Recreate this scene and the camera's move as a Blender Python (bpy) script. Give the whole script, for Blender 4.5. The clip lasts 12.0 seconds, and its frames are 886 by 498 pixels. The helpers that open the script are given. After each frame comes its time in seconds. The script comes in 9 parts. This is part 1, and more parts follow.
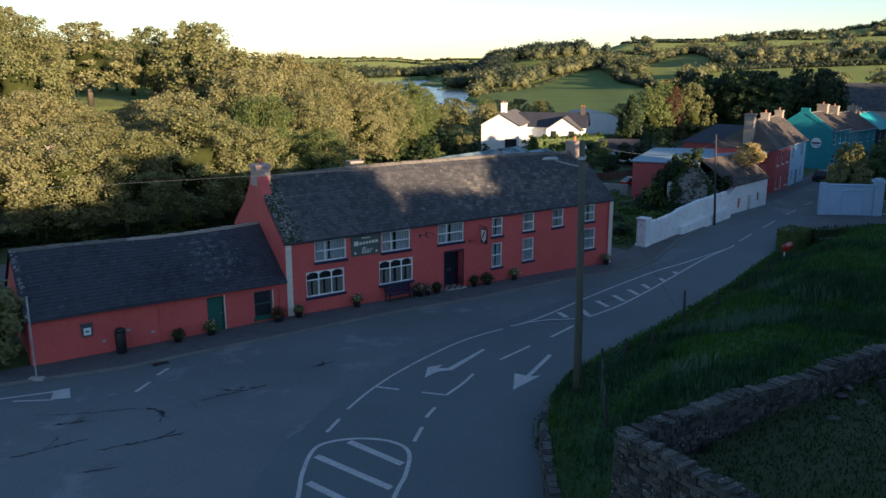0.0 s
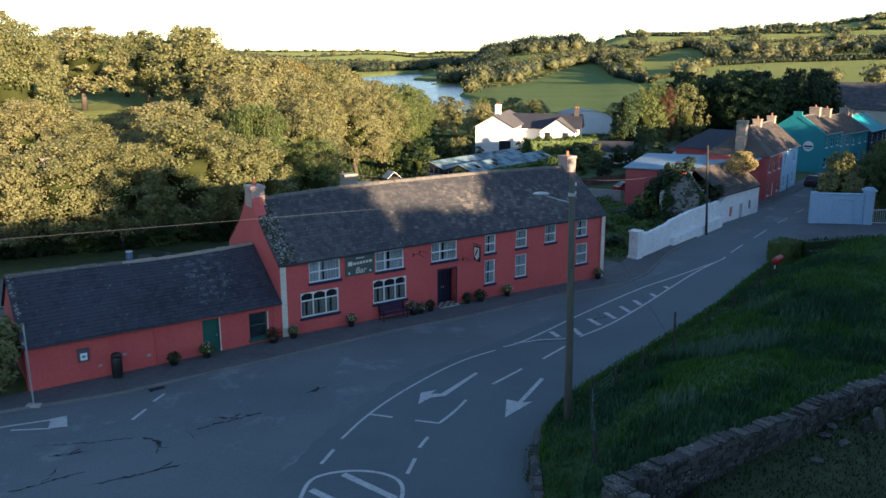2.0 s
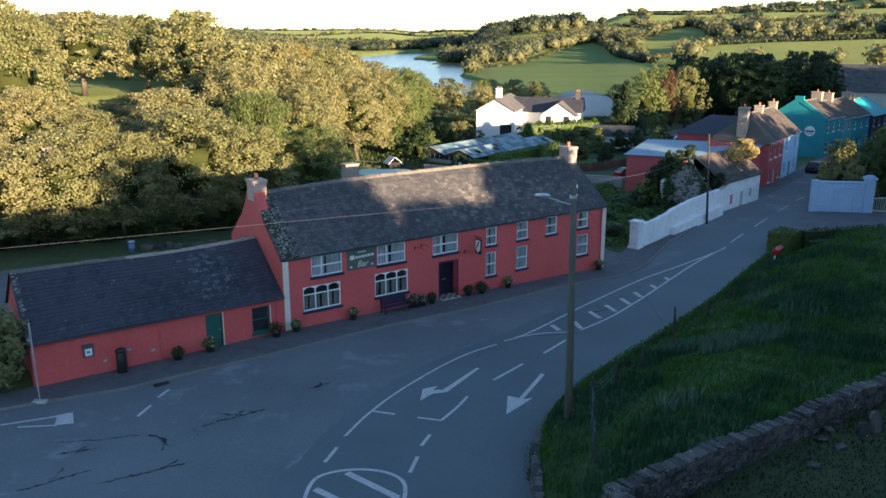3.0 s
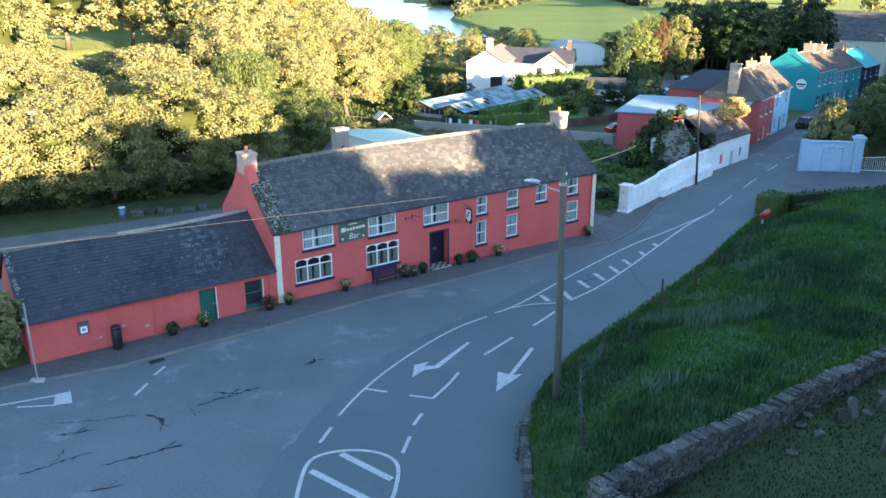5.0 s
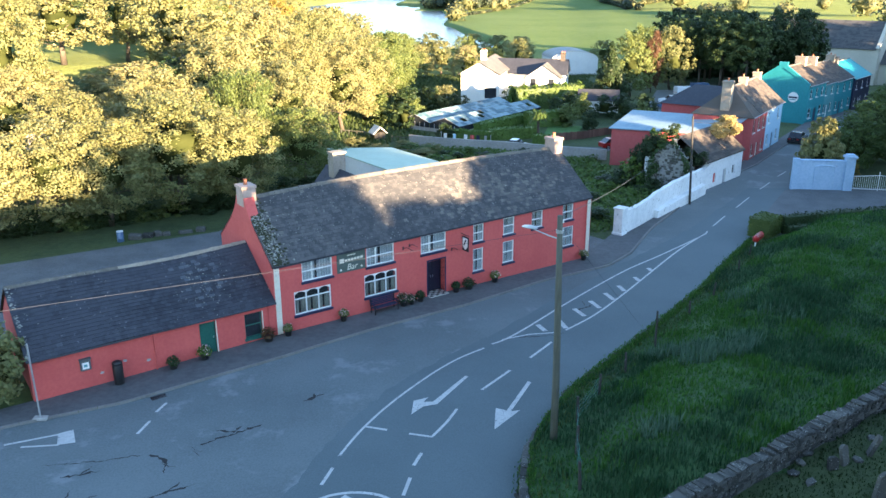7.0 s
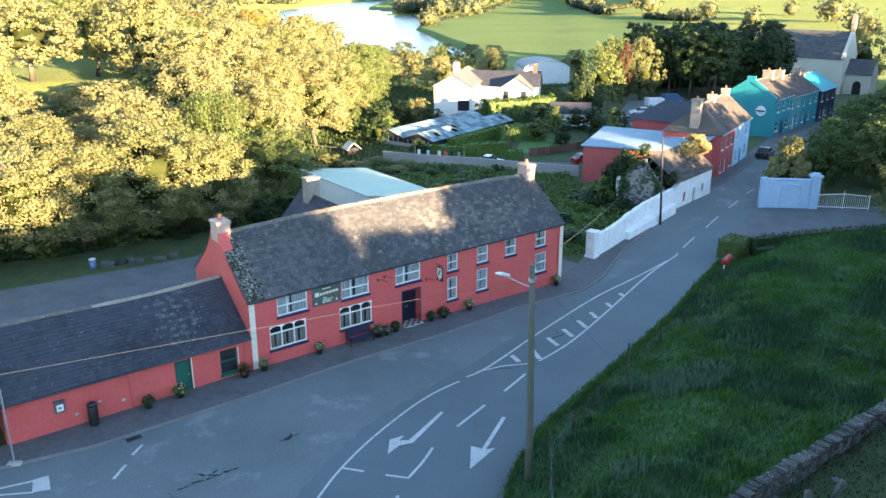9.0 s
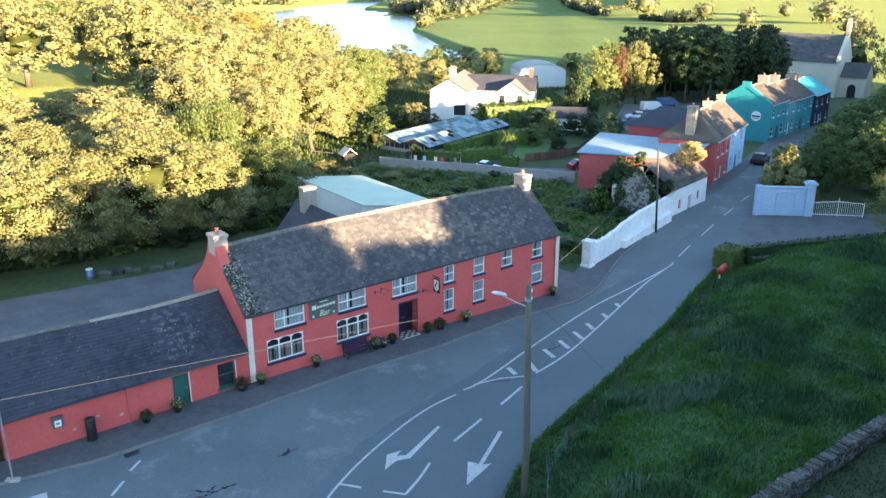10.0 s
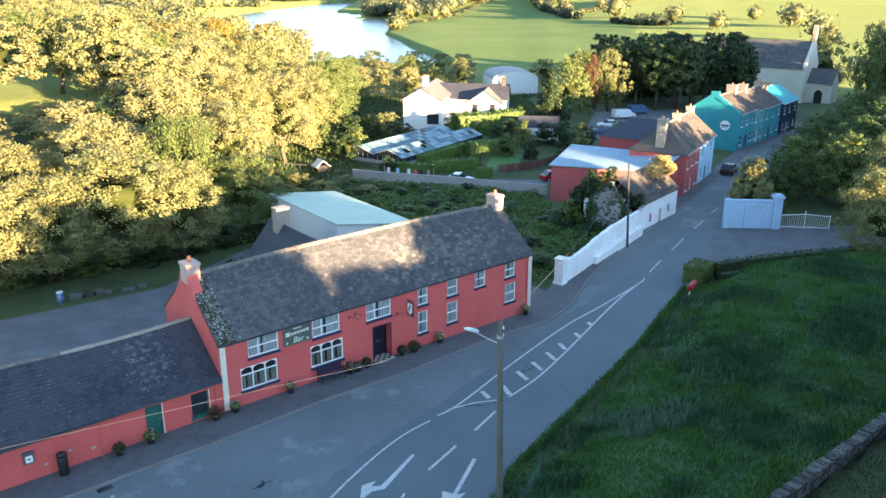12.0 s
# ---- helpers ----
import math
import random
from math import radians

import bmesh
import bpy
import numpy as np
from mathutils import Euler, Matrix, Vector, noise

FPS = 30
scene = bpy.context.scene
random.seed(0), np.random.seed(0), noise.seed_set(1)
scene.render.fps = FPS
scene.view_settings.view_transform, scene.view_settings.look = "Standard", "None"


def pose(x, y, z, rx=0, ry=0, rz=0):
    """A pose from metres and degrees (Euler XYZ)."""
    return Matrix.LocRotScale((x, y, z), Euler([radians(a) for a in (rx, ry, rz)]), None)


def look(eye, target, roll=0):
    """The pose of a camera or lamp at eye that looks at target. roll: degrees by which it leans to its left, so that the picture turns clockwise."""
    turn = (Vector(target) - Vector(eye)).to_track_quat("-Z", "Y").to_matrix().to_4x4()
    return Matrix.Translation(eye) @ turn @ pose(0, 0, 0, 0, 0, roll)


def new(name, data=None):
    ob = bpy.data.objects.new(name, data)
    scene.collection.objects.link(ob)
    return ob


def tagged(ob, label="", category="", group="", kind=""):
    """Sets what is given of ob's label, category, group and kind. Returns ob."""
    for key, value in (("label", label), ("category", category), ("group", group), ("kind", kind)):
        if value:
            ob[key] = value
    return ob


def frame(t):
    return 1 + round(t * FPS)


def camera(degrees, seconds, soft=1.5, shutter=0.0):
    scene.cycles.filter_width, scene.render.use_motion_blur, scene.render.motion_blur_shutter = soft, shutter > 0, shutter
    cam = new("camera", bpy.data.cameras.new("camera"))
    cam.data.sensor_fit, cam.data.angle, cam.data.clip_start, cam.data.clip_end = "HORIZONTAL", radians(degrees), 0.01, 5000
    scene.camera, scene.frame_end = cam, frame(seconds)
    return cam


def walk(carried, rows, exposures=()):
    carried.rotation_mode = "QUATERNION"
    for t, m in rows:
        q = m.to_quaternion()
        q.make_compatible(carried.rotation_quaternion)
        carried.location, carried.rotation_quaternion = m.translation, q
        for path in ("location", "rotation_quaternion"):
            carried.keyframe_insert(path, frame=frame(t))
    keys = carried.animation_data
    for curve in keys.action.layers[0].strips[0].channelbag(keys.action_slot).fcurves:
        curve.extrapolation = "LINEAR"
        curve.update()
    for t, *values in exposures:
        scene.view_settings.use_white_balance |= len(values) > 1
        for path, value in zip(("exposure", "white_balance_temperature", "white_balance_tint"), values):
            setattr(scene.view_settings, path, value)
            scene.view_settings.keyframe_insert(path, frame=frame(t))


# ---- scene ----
cam = camera(57.0, 12.0)
METRES, EYE, TILT, LEAN, TURN = 11.0, 15.0, -13.0, 0.0, 0.0
ROWS = [
    (0.0, 0.0, 0.0, 0.0, 0.0, 0.0, -0.0),
    (0.5, 0.0024, -0.0067, 0.0362, -0.03, 0.02, 0.02),
    (1.0, 0.005, -0.0161, 0.0757, -0.1, 0.03, 0.07),
    (1.5, 0.0086, -0.0286, 0.1141, -0.2, -0.46, 0.07),
    (2.0, 0.0101, -0.0412, 0.1531, -0.35, -0.5, 0.11),
    (2.5, 0.007, -0.0516, 0.1939, -0.33, -0.77, 0.11),
    (3.0, 0.0043, -0.0607, 0.2347, -0.32, -1.94, 0.11),
    (5.0, 0.0052, -0.085, 0.3923, -0.98, -5.84, 0.33),
    (5.5, 0.0046, -0.0939, 0.4285, -1.1, -5.86, 0.37),
    (6.0, -0.0025, -0.1038, 0.4645, -1.3, -5.83, 0.46),
    (6.5, -0.0102, -0.1135, 0.5133, -1.38, -5.81, 0.46),
    (7.0, -0.0155, -0.1201, 0.5677, -1.44, -5.78, 0.46),
    (9.0, -0.0129, -0.1469, 0.7515, -3.26, -5.68, 0.77),
    (9.5, -0.0136, -0.1536, 0.7923, -3.26, -5.67, 0.73),
    (10.0, -0.0153, -0.1584, 0.8304, -3.53, -5.7, 0.79),
    (10.5, -0.0159, -0.1591, 0.8688, -4.85, -5.73, 1.04),
    (11.0, -0.0133, -0.1612, 0.9082, -5.37, -5.73, 1.16),
    (11.5, -0.0086, -0.1668, 0.9434, -5.36, -5.71, 1.14),
    (12.0, -0.002, -0.1732, 0.9789, -5.33, -5.7, 1.14),
]
# the clip's camera opens up as it tilts away from the bright sky
EXPOSURES = [(0.0, 1.37, 6620, 14), (1.0, 1.56, 6670, 14), (2.5, 1.95, 6750, 13), (3.2, 2.16, 6780, 13), (4.8, 3.18, 6950, 10), (5.5, 3.22, 6950, 10), (9.0, 3.30, 7420, 11), (12.0, 3.27, 7480, 11)]
walk(cam, [(t, pose(0, 0, EYE, TILT, LEAN, TURN) @ pose(METRES * x, METRES * y, METRES * z, 90 + pitch, roll, yaw)) for t, x, y, z, yaw, pitch, roll in ROWS], EXPOSURES)

# ---- light: a low evening sun from behind the camera's right shoulder ----
SUN_ELEV, SUN_AZ = radians(7.5), radians(143.0)  # azimuth clockwise from +y
sun_dir = Vector((math.sin(SUN_AZ) * math.cos(SUN_ELEV), math.cos(SUN_AZ) * math.cos(SUN_ELEV), math.sin(SUN_ELEV)))
world = bpy.data.worlds.new("sky")
scene.world = world
world.use_nodes = True
wn = world.node_tree
sky = wn.nodes.new("ShaderNodeTexSky")
sky.sky_type = "NISHITA"
sky.sun_disc = False
sky.sun_elevation = SUN_ELEV + radians(6.0)
sky.sun_rotation = SUN_AZ
sky.air_density, sky.dust_density, sky.ozone_density = 1.0, 0.1, 3.0
bg = wn.nodes["Background"]
bg.inputs["Strength"].default_value = 0.082
wn.links.new(sky.outputs[0], bg.inputs["Color"])
sl = bpy.data.lights.new("sun", "SUN")
sl.energy, sl.angle, sl.color = 5.0, radians(0.53), (1.0, 0.755, 0.51)
sun_ob = new("sun", sl)
sun_ob.matrix_world = look(sun_dir * 300, (0, 0, 0))


# ---- materials ----
def material(name, a, b, rough=0.8, small=6.0, big=0.35, bump=0.0, bump_scale=30.0, metal=0.0, stain=None, stain_at=0.62, island=0.0, rand=0.0, spec=0.5, stretch=(1, 1, 1), speck=None):
    """Two-colour procedural surface: grain and large patches mix a and b; optional stains, per-piece variation and relief."""
    m = bpy.data.materials.new(name)
    m.use_nodes = True
    nt = m.node_tree
    P = nt.nodes["Principled BSDF"]
    L = nt.links.new
    tc = nt.nodes.new("ShaderNodeTexCoord")
    mp = nt.nodes.new("ShaderNodeMapping")
    mp.inputs["Scale"].default_value = stretch
    L(tc.outputs["Object"], mp.inputs["Vector"])

    def nz(scale, detail=4.0, r=0.6):
        n = nt.nodes.new("ShaderNodeTexNoise")
        n.inputs["Scale"].default_value, n.inputs["Detail"].default_value, n.inputs["Roughness"].default_value = scale, detail, r
        L(mp.outputs[0], n.inputs["Vector"])
        return n.outputs["Fac"]

    def math2(op, x, y):
        n = nt.nodes.new("ShaderNodeMath")
        n.operation = op
        for i, v in enumerate((x, y)):
            if isinstance(v, (int, float)):
                n.inputs[i].default_value = v
            else:
                L(v, n.inputs[i])
        return n.outputs[0]

    def mix(f, c1, c2):
        n = nt.nodes.new("ShaderNodeMix")
        n.data_type = "RGBA"
        for i, v in ((0, f), (6, c1), (7, c2)):
            if isinstance(v, (int, float)):
                n.inputs[i].default_value = v
            elif isinstance(v, tuple):
                n.inputs[i].default_value = (*v, 1)
            else:
                L(v, n.inputs[i])
        return n.outputs[2]

    def ramp(v, lo, hi):
        n = nt.nodes.new("ShaderNodeMapRange")
        n.interpolation_type = "SMOOTHSTEP"
        n.inputs["From Min"].default_value, n.inputs["From Max"].default_value = lo, hi
        L(v, n.inputs["Value"])
        return n.outputs[0]

    f = math2("ADD", math2("MULTIPLY", nz(small), 0.5), math2("MULTIPLY", nz(big), 0.5))
    if island:
        g = nt.nodes.new("ShaderNodeNewGeometry")
        f = math2("ADD", f, math2("MULTIPLY", math2("SUBTRACT", g.outputs["Random Per Island"], 0.5), island))
    if rand:
        o = nt.nodes.new("ShaderNodeObjectInfo")
        f = math2("ADD", f, math2("MULTIPLY", math2("SUBTRACT", o.outputs["Random"], 0.5), rand))
    col = mix(ramp(f, 0.32, 0.68), a, b)
    if stain:
        col = mix(ramp(nz(big * 2.7, 6.0, 0.7), stain_at, stain_at + 0.12), col, stain)
    if speck:
        tone, scale, at = speck
        col = mix(math2("MULTIPLY", ramp(nz(scale, 3.0, 0.5), at, at + 0.03), ramp(nz(big * 1.6, 3.0), 0.40, 0.62)), col, tone)
    L(col, P.inputs["Base Color"])
    P.inputs["Metallic"].default_value = metal
    P.inputs["Specular IOR Level"].default_value = spec
    L(math2("ADD", math2("MULTIPLY", math2("SUBTRACT", nz(small * 0.7), 0.5), 0.25), rough), P.inputs["Roughness"])
    if bump:
        bn = nt.nodes.new("ShaderNodeBump")
        bn.inputs["Strength"].default_value, bn.inputs["Distance"].default_value = 1.0, bump
        L(nz(bump_scale, 5.0), bn.inputs["Height"])
        L(bn.outputs[0], P.inputs["Normal"])
    return m


def leaf_material(name, a, b, c, back=0.35):
    """Leaves: colour by leaf and by tree, with some light coming through."""
    m = bpy.data.materials.new(name)
    m.use_nodes = True
    nt = m.node_tree
    nt.nodes.remove(nt.nodes["Principled BSDF"])
    L = nt.links.new
    g, o = nt.nodes.new("ShaderNodeNewGeometry"), nt.nodes.new("ShaderNodeObjectInfo")
    cr = nt.nodes.new("ShaderNodeValToRGB")
    cr.color_ramp.elements[0].color, cr.color_ramp.elements[1].color = (*a, 1), (*c, 1)
    cr.color_ramp.elements[0].position, cr.color_ramp.elements[1].position = 0.0, 1.0
    e = cr.color_ramp.elements.new(0.5)
    e.color = (*b, 1)
    s = nt.nodes.new("ShaderNodeMath")
    s.operation = "MULTIPLY_ADD"
    s.inputs[1].default_value = 0.58
    L(g.outputs["Random Per Island"], s.inputs[0])
    s2 = nt.nodes.new("ShaderNodeMath")
    s2.operation = "MULTIPLY"
    s2.inputs[1].default_value = 0.38
    L(o.outputs["Random"], s2.inputs[0])
    L(s2.outputs[0], s.inputs[2])
    L(s.outputs[0], cr.inputs[0])
    d, t, mx = nt.nodes.new("ShaderNodeBsdfPrincipled"), nt.nodes.new("ShaderNodeBsdfTranslucent"), nt.nodes.new("ShaderNodeMixShader")
    d.inputs["Roughness"].default_value = 0.55
    d.inputs["Specular IOR Level"].default_value = 0.3
    L(cr.outputs[0], d.inputs["Base Color"])
    L(cr.outputs[0], t.inputs["Color"])
    mx.inputs[0].default_value = back
    L(d.outputs[0], mx.inputs[1])
    L(t.outputs[0], mx.inputs[2])
    L(mx.outputs[0], nt.nodes["Material Output"].inputs["Surface"])
    return m


def glass_material(name, tint):
    """Clear panes: see-through, glossier at grazing angles."""
    m = bpy.data.materials.new(name)
    m.use_nodes = True
    nt = m.node_tree
    nt.nodes.remove(nt.nodes["Principled BSDF"])
    t, g, mx, f, r = (nt.nodes.new(k) for k in ("ShaderNodeBsdfTransparent", "ShaderNodeBsdfGlossy", "ShaderNodeMixShader", "ShaderNodeLayerWeight", "ShaderNodeMapRange"))
    t.inputs[0].default_value = (*tint, 1)
    g.inputs["Roughness"].default_value = 0.02
    f.inputs["Blend"].default_value = 0.25
    r.inputs["To Min"].default_value, r.inputs["To Max"].default_value = 0.03, 0.7
    nt.links.new(f.outputs["Facing"], r.inputs["Value"])
    nt.links.new(r.outputs[0], mx.inputs[0])
    nt.links.new(t.outputs[0], mx.inputs[1])
    nt.links.new(g.outputs[0], mx.inputs[2])
    nt.links.new(mx.outputs[0], nt.nodes["Material Output"].inputs["Surface"])
    return m


M = {}
M["red"] = material("red_render", (0.560, 0.085, 0.077), (0.638, 0.112, 0.098), 0.75, 5.0, 0.5, 0.004, 25, stain=(0.33, 0.036, 0.036), stain_at=0.64)
M["red_far"] = material("red_render_far", (0.44, 0.078, 0.076), (0.50, 0.100, 0.096), 0.8, 3.0, 0.3, 0.004, 20)
M["cream"] = material("cream_paint", (0.62, 0.57, 0.46), (0.72, 0.68, 0.58), 0.7, 8, 0.8, 0.003, 30, stain=(0.45, 0.40, 0.30), stain_at=0.62)
M["white"] = material("white_paint", (0.74, 0.74, 0.72), (0.82, 0.82, 0.80), 0.55, 8, 0.8)
M["whitewash"] = material("whitewash", (0.66, 0.67, 0.66), (0.82, 0.82, 0.80), 0.85, 3, 0.7, 0.02, 6, stain=(0.33, 0.33, 0.29), stain_at=0.60, speck=((0.30, 0.30, 0.27), 5.0, 0.63))
M["rubble"] = material("bare_rubble", (0.08, 0.08, 0.07), (0.31, 0.305, 0.285), 0.95, 2.2, 0.9, 0.05, 6, stain=(0.08, 0.09, 0.05), stain_at=0.54, island=0.8)
M["whiterender"] = material("white_render", (0.70, 0.69, 0.66), (0.80, 0.79, 0.75), 0.8, 4, 0.4, 0.004, 20)
M["pebble"] = material("grey_cream_render", (0.42, 0.38, 0.31), (0.52, 0.47, 0.39), 0.9, 5, 0.3, 0.006, 30)
M["navy"] = material("navy_paint", (0.013, 0.016, 0.046), (0.020, 0.023, 0.062), 0.45, 8, 0.8)
# the navy again, darkened in its colour for the shade of the doorway
M["navy_door"] = material("navy_paint_recess_shade", (0.005, 0.006, 0.020), (0.009, 0.010, 0.030), 0.5, 8, 0.8)
M["black"] = material("black_plastic", (0.010, 0.010, 0.012), (0.02, 0.02, 0.022), 0.45, 10, 1.0)
M["green_paint"] = material("green_paint", (0.006, 0.085, 0.066), (0.011, 0.12, 0.092), 0.55, 8, 0.8, stain=(0.006, 0.06, 0.047))
M["box_grey"] = material("dark_grey_box", (0.07, 0.08, 0.085), (0.11, 0.12, 0.125), 0.6, 6, 0.8)
M["wire"] = material("rusty_wire", (0.030, 0.032, 0.030), (0.05, 0.05, 0.046), 0.8, 6, 0.8)
M["teal"] = material("teal_paint", (0.0, 0.21, 0.24), (0.012, 0.28, 0.31), 0.7, 4, 0.3, 0.003, 20)
M["teal_sheet"] = material("teal_sheet", (0.0, 0.30, 0.33), (0.01, 0.38, 0.41), 0.6, 4, 0.3)
M["teal2"] = material("teal_green_paint", (0.06, 0.26, 0.28), (0.09, 0.33, 0.35), 0.7, 4, 0.3, 0.003, 20)
M["skyblue"] = material("pale_blue_paint", (0.36, 0.58, 0.72), (0.44, 0.66, 0.80), 0.7, 4, 0.3, 0.003, 20)
M["gateblue"] = material("grey_blue_paint", (0.28, 0.43, 0.58), (0.37, 0.52, 0.67), 0.8, 4, 0.5, 0.004, 20, stain=(0.30, 0.34, 0.42), stain_at=0.64)
M["slate"] = material("slate", (0.048, 0.049, 0.053), (0.100, 0.096, 0.094), 0.75, 4, 0.6, 0.006, 18, stain=(0.16, 0.15, 0.13), stain_at=0.72, island=0.28, rand=0.28, speck=((0.26, 0.255, 0.24), 5.0, 0.68))
M["slate_dark"] = material("slate_dark", (0.020, 0.022, 0.030), (0.043, 0.046, 0.058), 0.7, 4, 0.5, 0.006, 18, stain=(0.075, 0.08, 0.085), stain_at=0.62, island=0.22, rand=0.22, speck=((0.16, 0.17, 0.18), 5.0, 0.68))
M["slate_worn"] = material("slate_worn", (0.034, 0.039, 0.050), (0.082, 0.092, 0.106), 0.75, 4, 0.6, 0.006, 18, island=0.8)
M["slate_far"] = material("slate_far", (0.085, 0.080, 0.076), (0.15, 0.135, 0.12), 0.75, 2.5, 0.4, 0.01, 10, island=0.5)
M["tile_brown"] = material("brown_tile", (0.050, 0.043, 0.039), (0.098, 0.080, 0.066), 0.85, 3, 0.4, 0.01, 10, stain=(0.10, 0.08, 0.06), island=0.5)
M["moss"] = material("lichen", (0.19, 0.188, 0.160), (0.36, 0.355, 0.31), 0.95, 9, 2.0, 0.02, 12)
M["dark_moss"] = material("dark_moss", (0.020, 0.024, 0.010), (0.045, 0.048, 0.022), 0.95, 9, 2.0, 0.02, 12)
M["ridge"] = material("ridge_tile", (0.085, 0.078, 0.068), (0.165, 0.15, 0.13), 0.9, 6, 1.0, 0.01, 15, island=0.5)
M["chimney"] = material("chimney_render", (0.40, 0.27, 0.22), (0.50, 0.36, 0.30), 0.85, 5, 0.8, 0.006, 20)
M["stack"] = material("weathered_stack", (0.24, 0.20, 0.16), (0.36, 0.31, 0.25), 0.9, 5, 0.8, 0.008, 15, stain=(0.14, 0.12, 0.10), stain_at=0.62)
M["cream_far"] = material("cream_render", (0.58, 0.53, 0.43), (0.68, 0.62, 0.51), 0.88, 4, 0.3, 0.005, 20)
M["terracotta"] = material("terracotta", (0.36, 0.12, 0.06), (0.45, 0.18, 0.10), 0.8, 9, 1.0)
M["asphalt"] = material("asphalt", (0.094, 0.116, 0.119), (0.147, 0.174, 0.177), 0.86, 11.0, 0.12, 0.004, 60, stain=(0.182, 0.204, 0.210), stain_at=0.545)
M["asphalt_dark"] = material("resurfaced_asphalt", (0.079, 0.107, 0.113), (0.117, 0.150, 0.158), 0.84, 14.0, 0.10, 0.003, 70)
M["crack"] = material("asphalt_crack", (0.018, 0.018, 0.018), (0.03, 0.03, 0.03), 0.95, 6, 1.0)
M["pavement"] = material("pavement_concrete", (0.070, 0.074, 0.077), (0.112, 0.116, 0.119), 0.9, 3, 0.5, 0.004, 50)
M["kerb"] = material("kerb_concrete", (0.13, 0.128, 0.12), (0.19, 0.185, 0.175), 0.9, 5, 0.6, 0.004, 40, island=0.4)
M["paint"] = material("road_paint", (0.40, 0.40, 0.39), (0.52, 0.52, 0.50), 0.8, 7, 1.2, 0.0, 30, stain=(0.20, 0.21, 0.22), stain_at=0.60, speck=((0.15, 0.16, 0.17), 9.0, 0.60))
M["gravel"] = material("gravel", (0.085, 0.092, 0.095), (0.150, 0.158, 0.160), 0.95, 7, 0.4, 0.02, 40, stain=(0.10, 0.11, 0.08), stain_at=0.62)
M["grass"] = material("grass", (0.011, 0.044, 0.008), (0.024, 0.080, 0.014), 0.9, 1.2, 0.09, 0.05, 8, stain=(0.13, 0.13, 0.05), stain_at=0.66)
M["lawn_grass"] = material("lawn", (0.055, 0.140, 0.030), (0.085, 0.180, 0.042), 0.9, 2.0, 0.2, 0.02, 12)
M["dead_wood"] = material("dead_wood", (0.34, 0.29, 0.23), (0.48, 0.42, 0.34), 0.9, 9, 0.8, 0.004, 20)
M["yard_grass"] = material("short_dry_grass", (0.018, 0.036, 0.009), (0.042, 0.064, 0.018), 0.95, 1.6, 0.12, 0.05, 9)
M["field_grass"] = material("pasture", (0.112, 0.144, 0.044), (0.162, 0.184, 0.064), 0.9, 0.5, 0.02, 0.30, 2.2, stain=(0.17, 0.19, 0.05), stain_at=0.64, spec=0.04)
pb_ = M["field_grass"].node_tree.nodes["Principled BSDF"]  # upright blades catch low sun
pb_.inputs["Sheen Weight"].default_value, pb_.inputs["Sheen Roughness"].default_value = 0.15, 0.5
pb_.inputs["Sheen Tint"].default_value = (0.45, 0.55, 0.20, 1)
M["meadow"] = material("lush_meadow", (0.115, 0.175, 0.055), (0.175, 0.228, 0.082), 0.9, 0.5, 0.02, 0.35, 2.2, stain=(0.20, 0.25, 0.09), stain_at=0.64, spec=0.04)
M["soil"] = material("undergrowth", (0.030, 0.054, 0.014), (0.066, 0.096, 0.028), 0.95, 2, 0.2, 0.06, 8)
M["stone"] = material("stone", (0.030, 0.030, 0.027), (0.080, 0.079, 0.071), 0.9, 7, 1.2, 0.015, 20, stain=(0.24, 0.24, 0.225), stain_at=0.68, island=0.7, rand=0.7, speck=((0.26, 0.26, 0.24), 14.0, 0.60))
M["bark"] = material("bark", (0.06, 0.048, 0.035), (0.13, 0.105, 0.08), 0.95, 8, 1.0, 0.02, 12, stretch=(1, 1, 0.25))
M["pole_wood"] = material("pole_wood", (0.064, 0.067, 0.053), (0.115, 0.117, 0.093), 0.9, 9, 0.8, 0.006, 20, stretch=(1, 1, 0.12))
M["post_wood"] = material("post_wood", (0.030, 0.028, 0.025), (0.068, 0.063, 0.055), 0.95, 9, 0.8, 0.006, 20, stretch=(1, 1, 0.12))
M["fence_brown"] = material("brown_stained_timber", (0.11, 0.050, 0.036), (0.18, 0.085, 0.060), 0.85, 6, 0.6, 0.004, 20, rand=0.5, stretch=(1, 1, 0.2))
M["galv"] = material("galvanised_steel", (0.42, 0.44, 0.46), (0.56, 0.58, 0.60), 0.45, 6, 0.8, metal=0.8)
M["steel_grey"] = material("painted_steel", (0.30, 0.31, 0.32), (0.40, 0.41, 0.42), 0.5, 6, 0.8)
M["mint"] = material("pale_green_sheet", (0.40, 0.50, 0.39), (0.48, 0.58, 0.46), 0.75, 3, 0.3)
M["bluegrey"] = material("blue_grey_sheet", (0.17, 0.27, 0.33), (0.25, 0.36, 0.42), 0.7, 3, 0.3)
M["concrete"] = material("concrete_block", (0.30, 0.29, 0.27), (0.40, 0.385, 0.36), 0.92, 4, 0.5, 0.006, 25)
M["grey_tile"] = material("white_tile", (0.36, 0.33, 0.30), (0.46, 0.42, 0.38), 0.5, 8, 1)
M["cable"] = material("cable_grey", (0.026, 0.035, 0.052), (0.040, 0.050, 0.068), 0.7, 5, 1)
# near-black surfaces: the dimness of unlit rooms is put into the colour
M["dark"] = material("painted_dark_interior", (0.020, 0.018, 0.016), (0.04, 0.036, 0.03), 0.9, 3, 0.5)
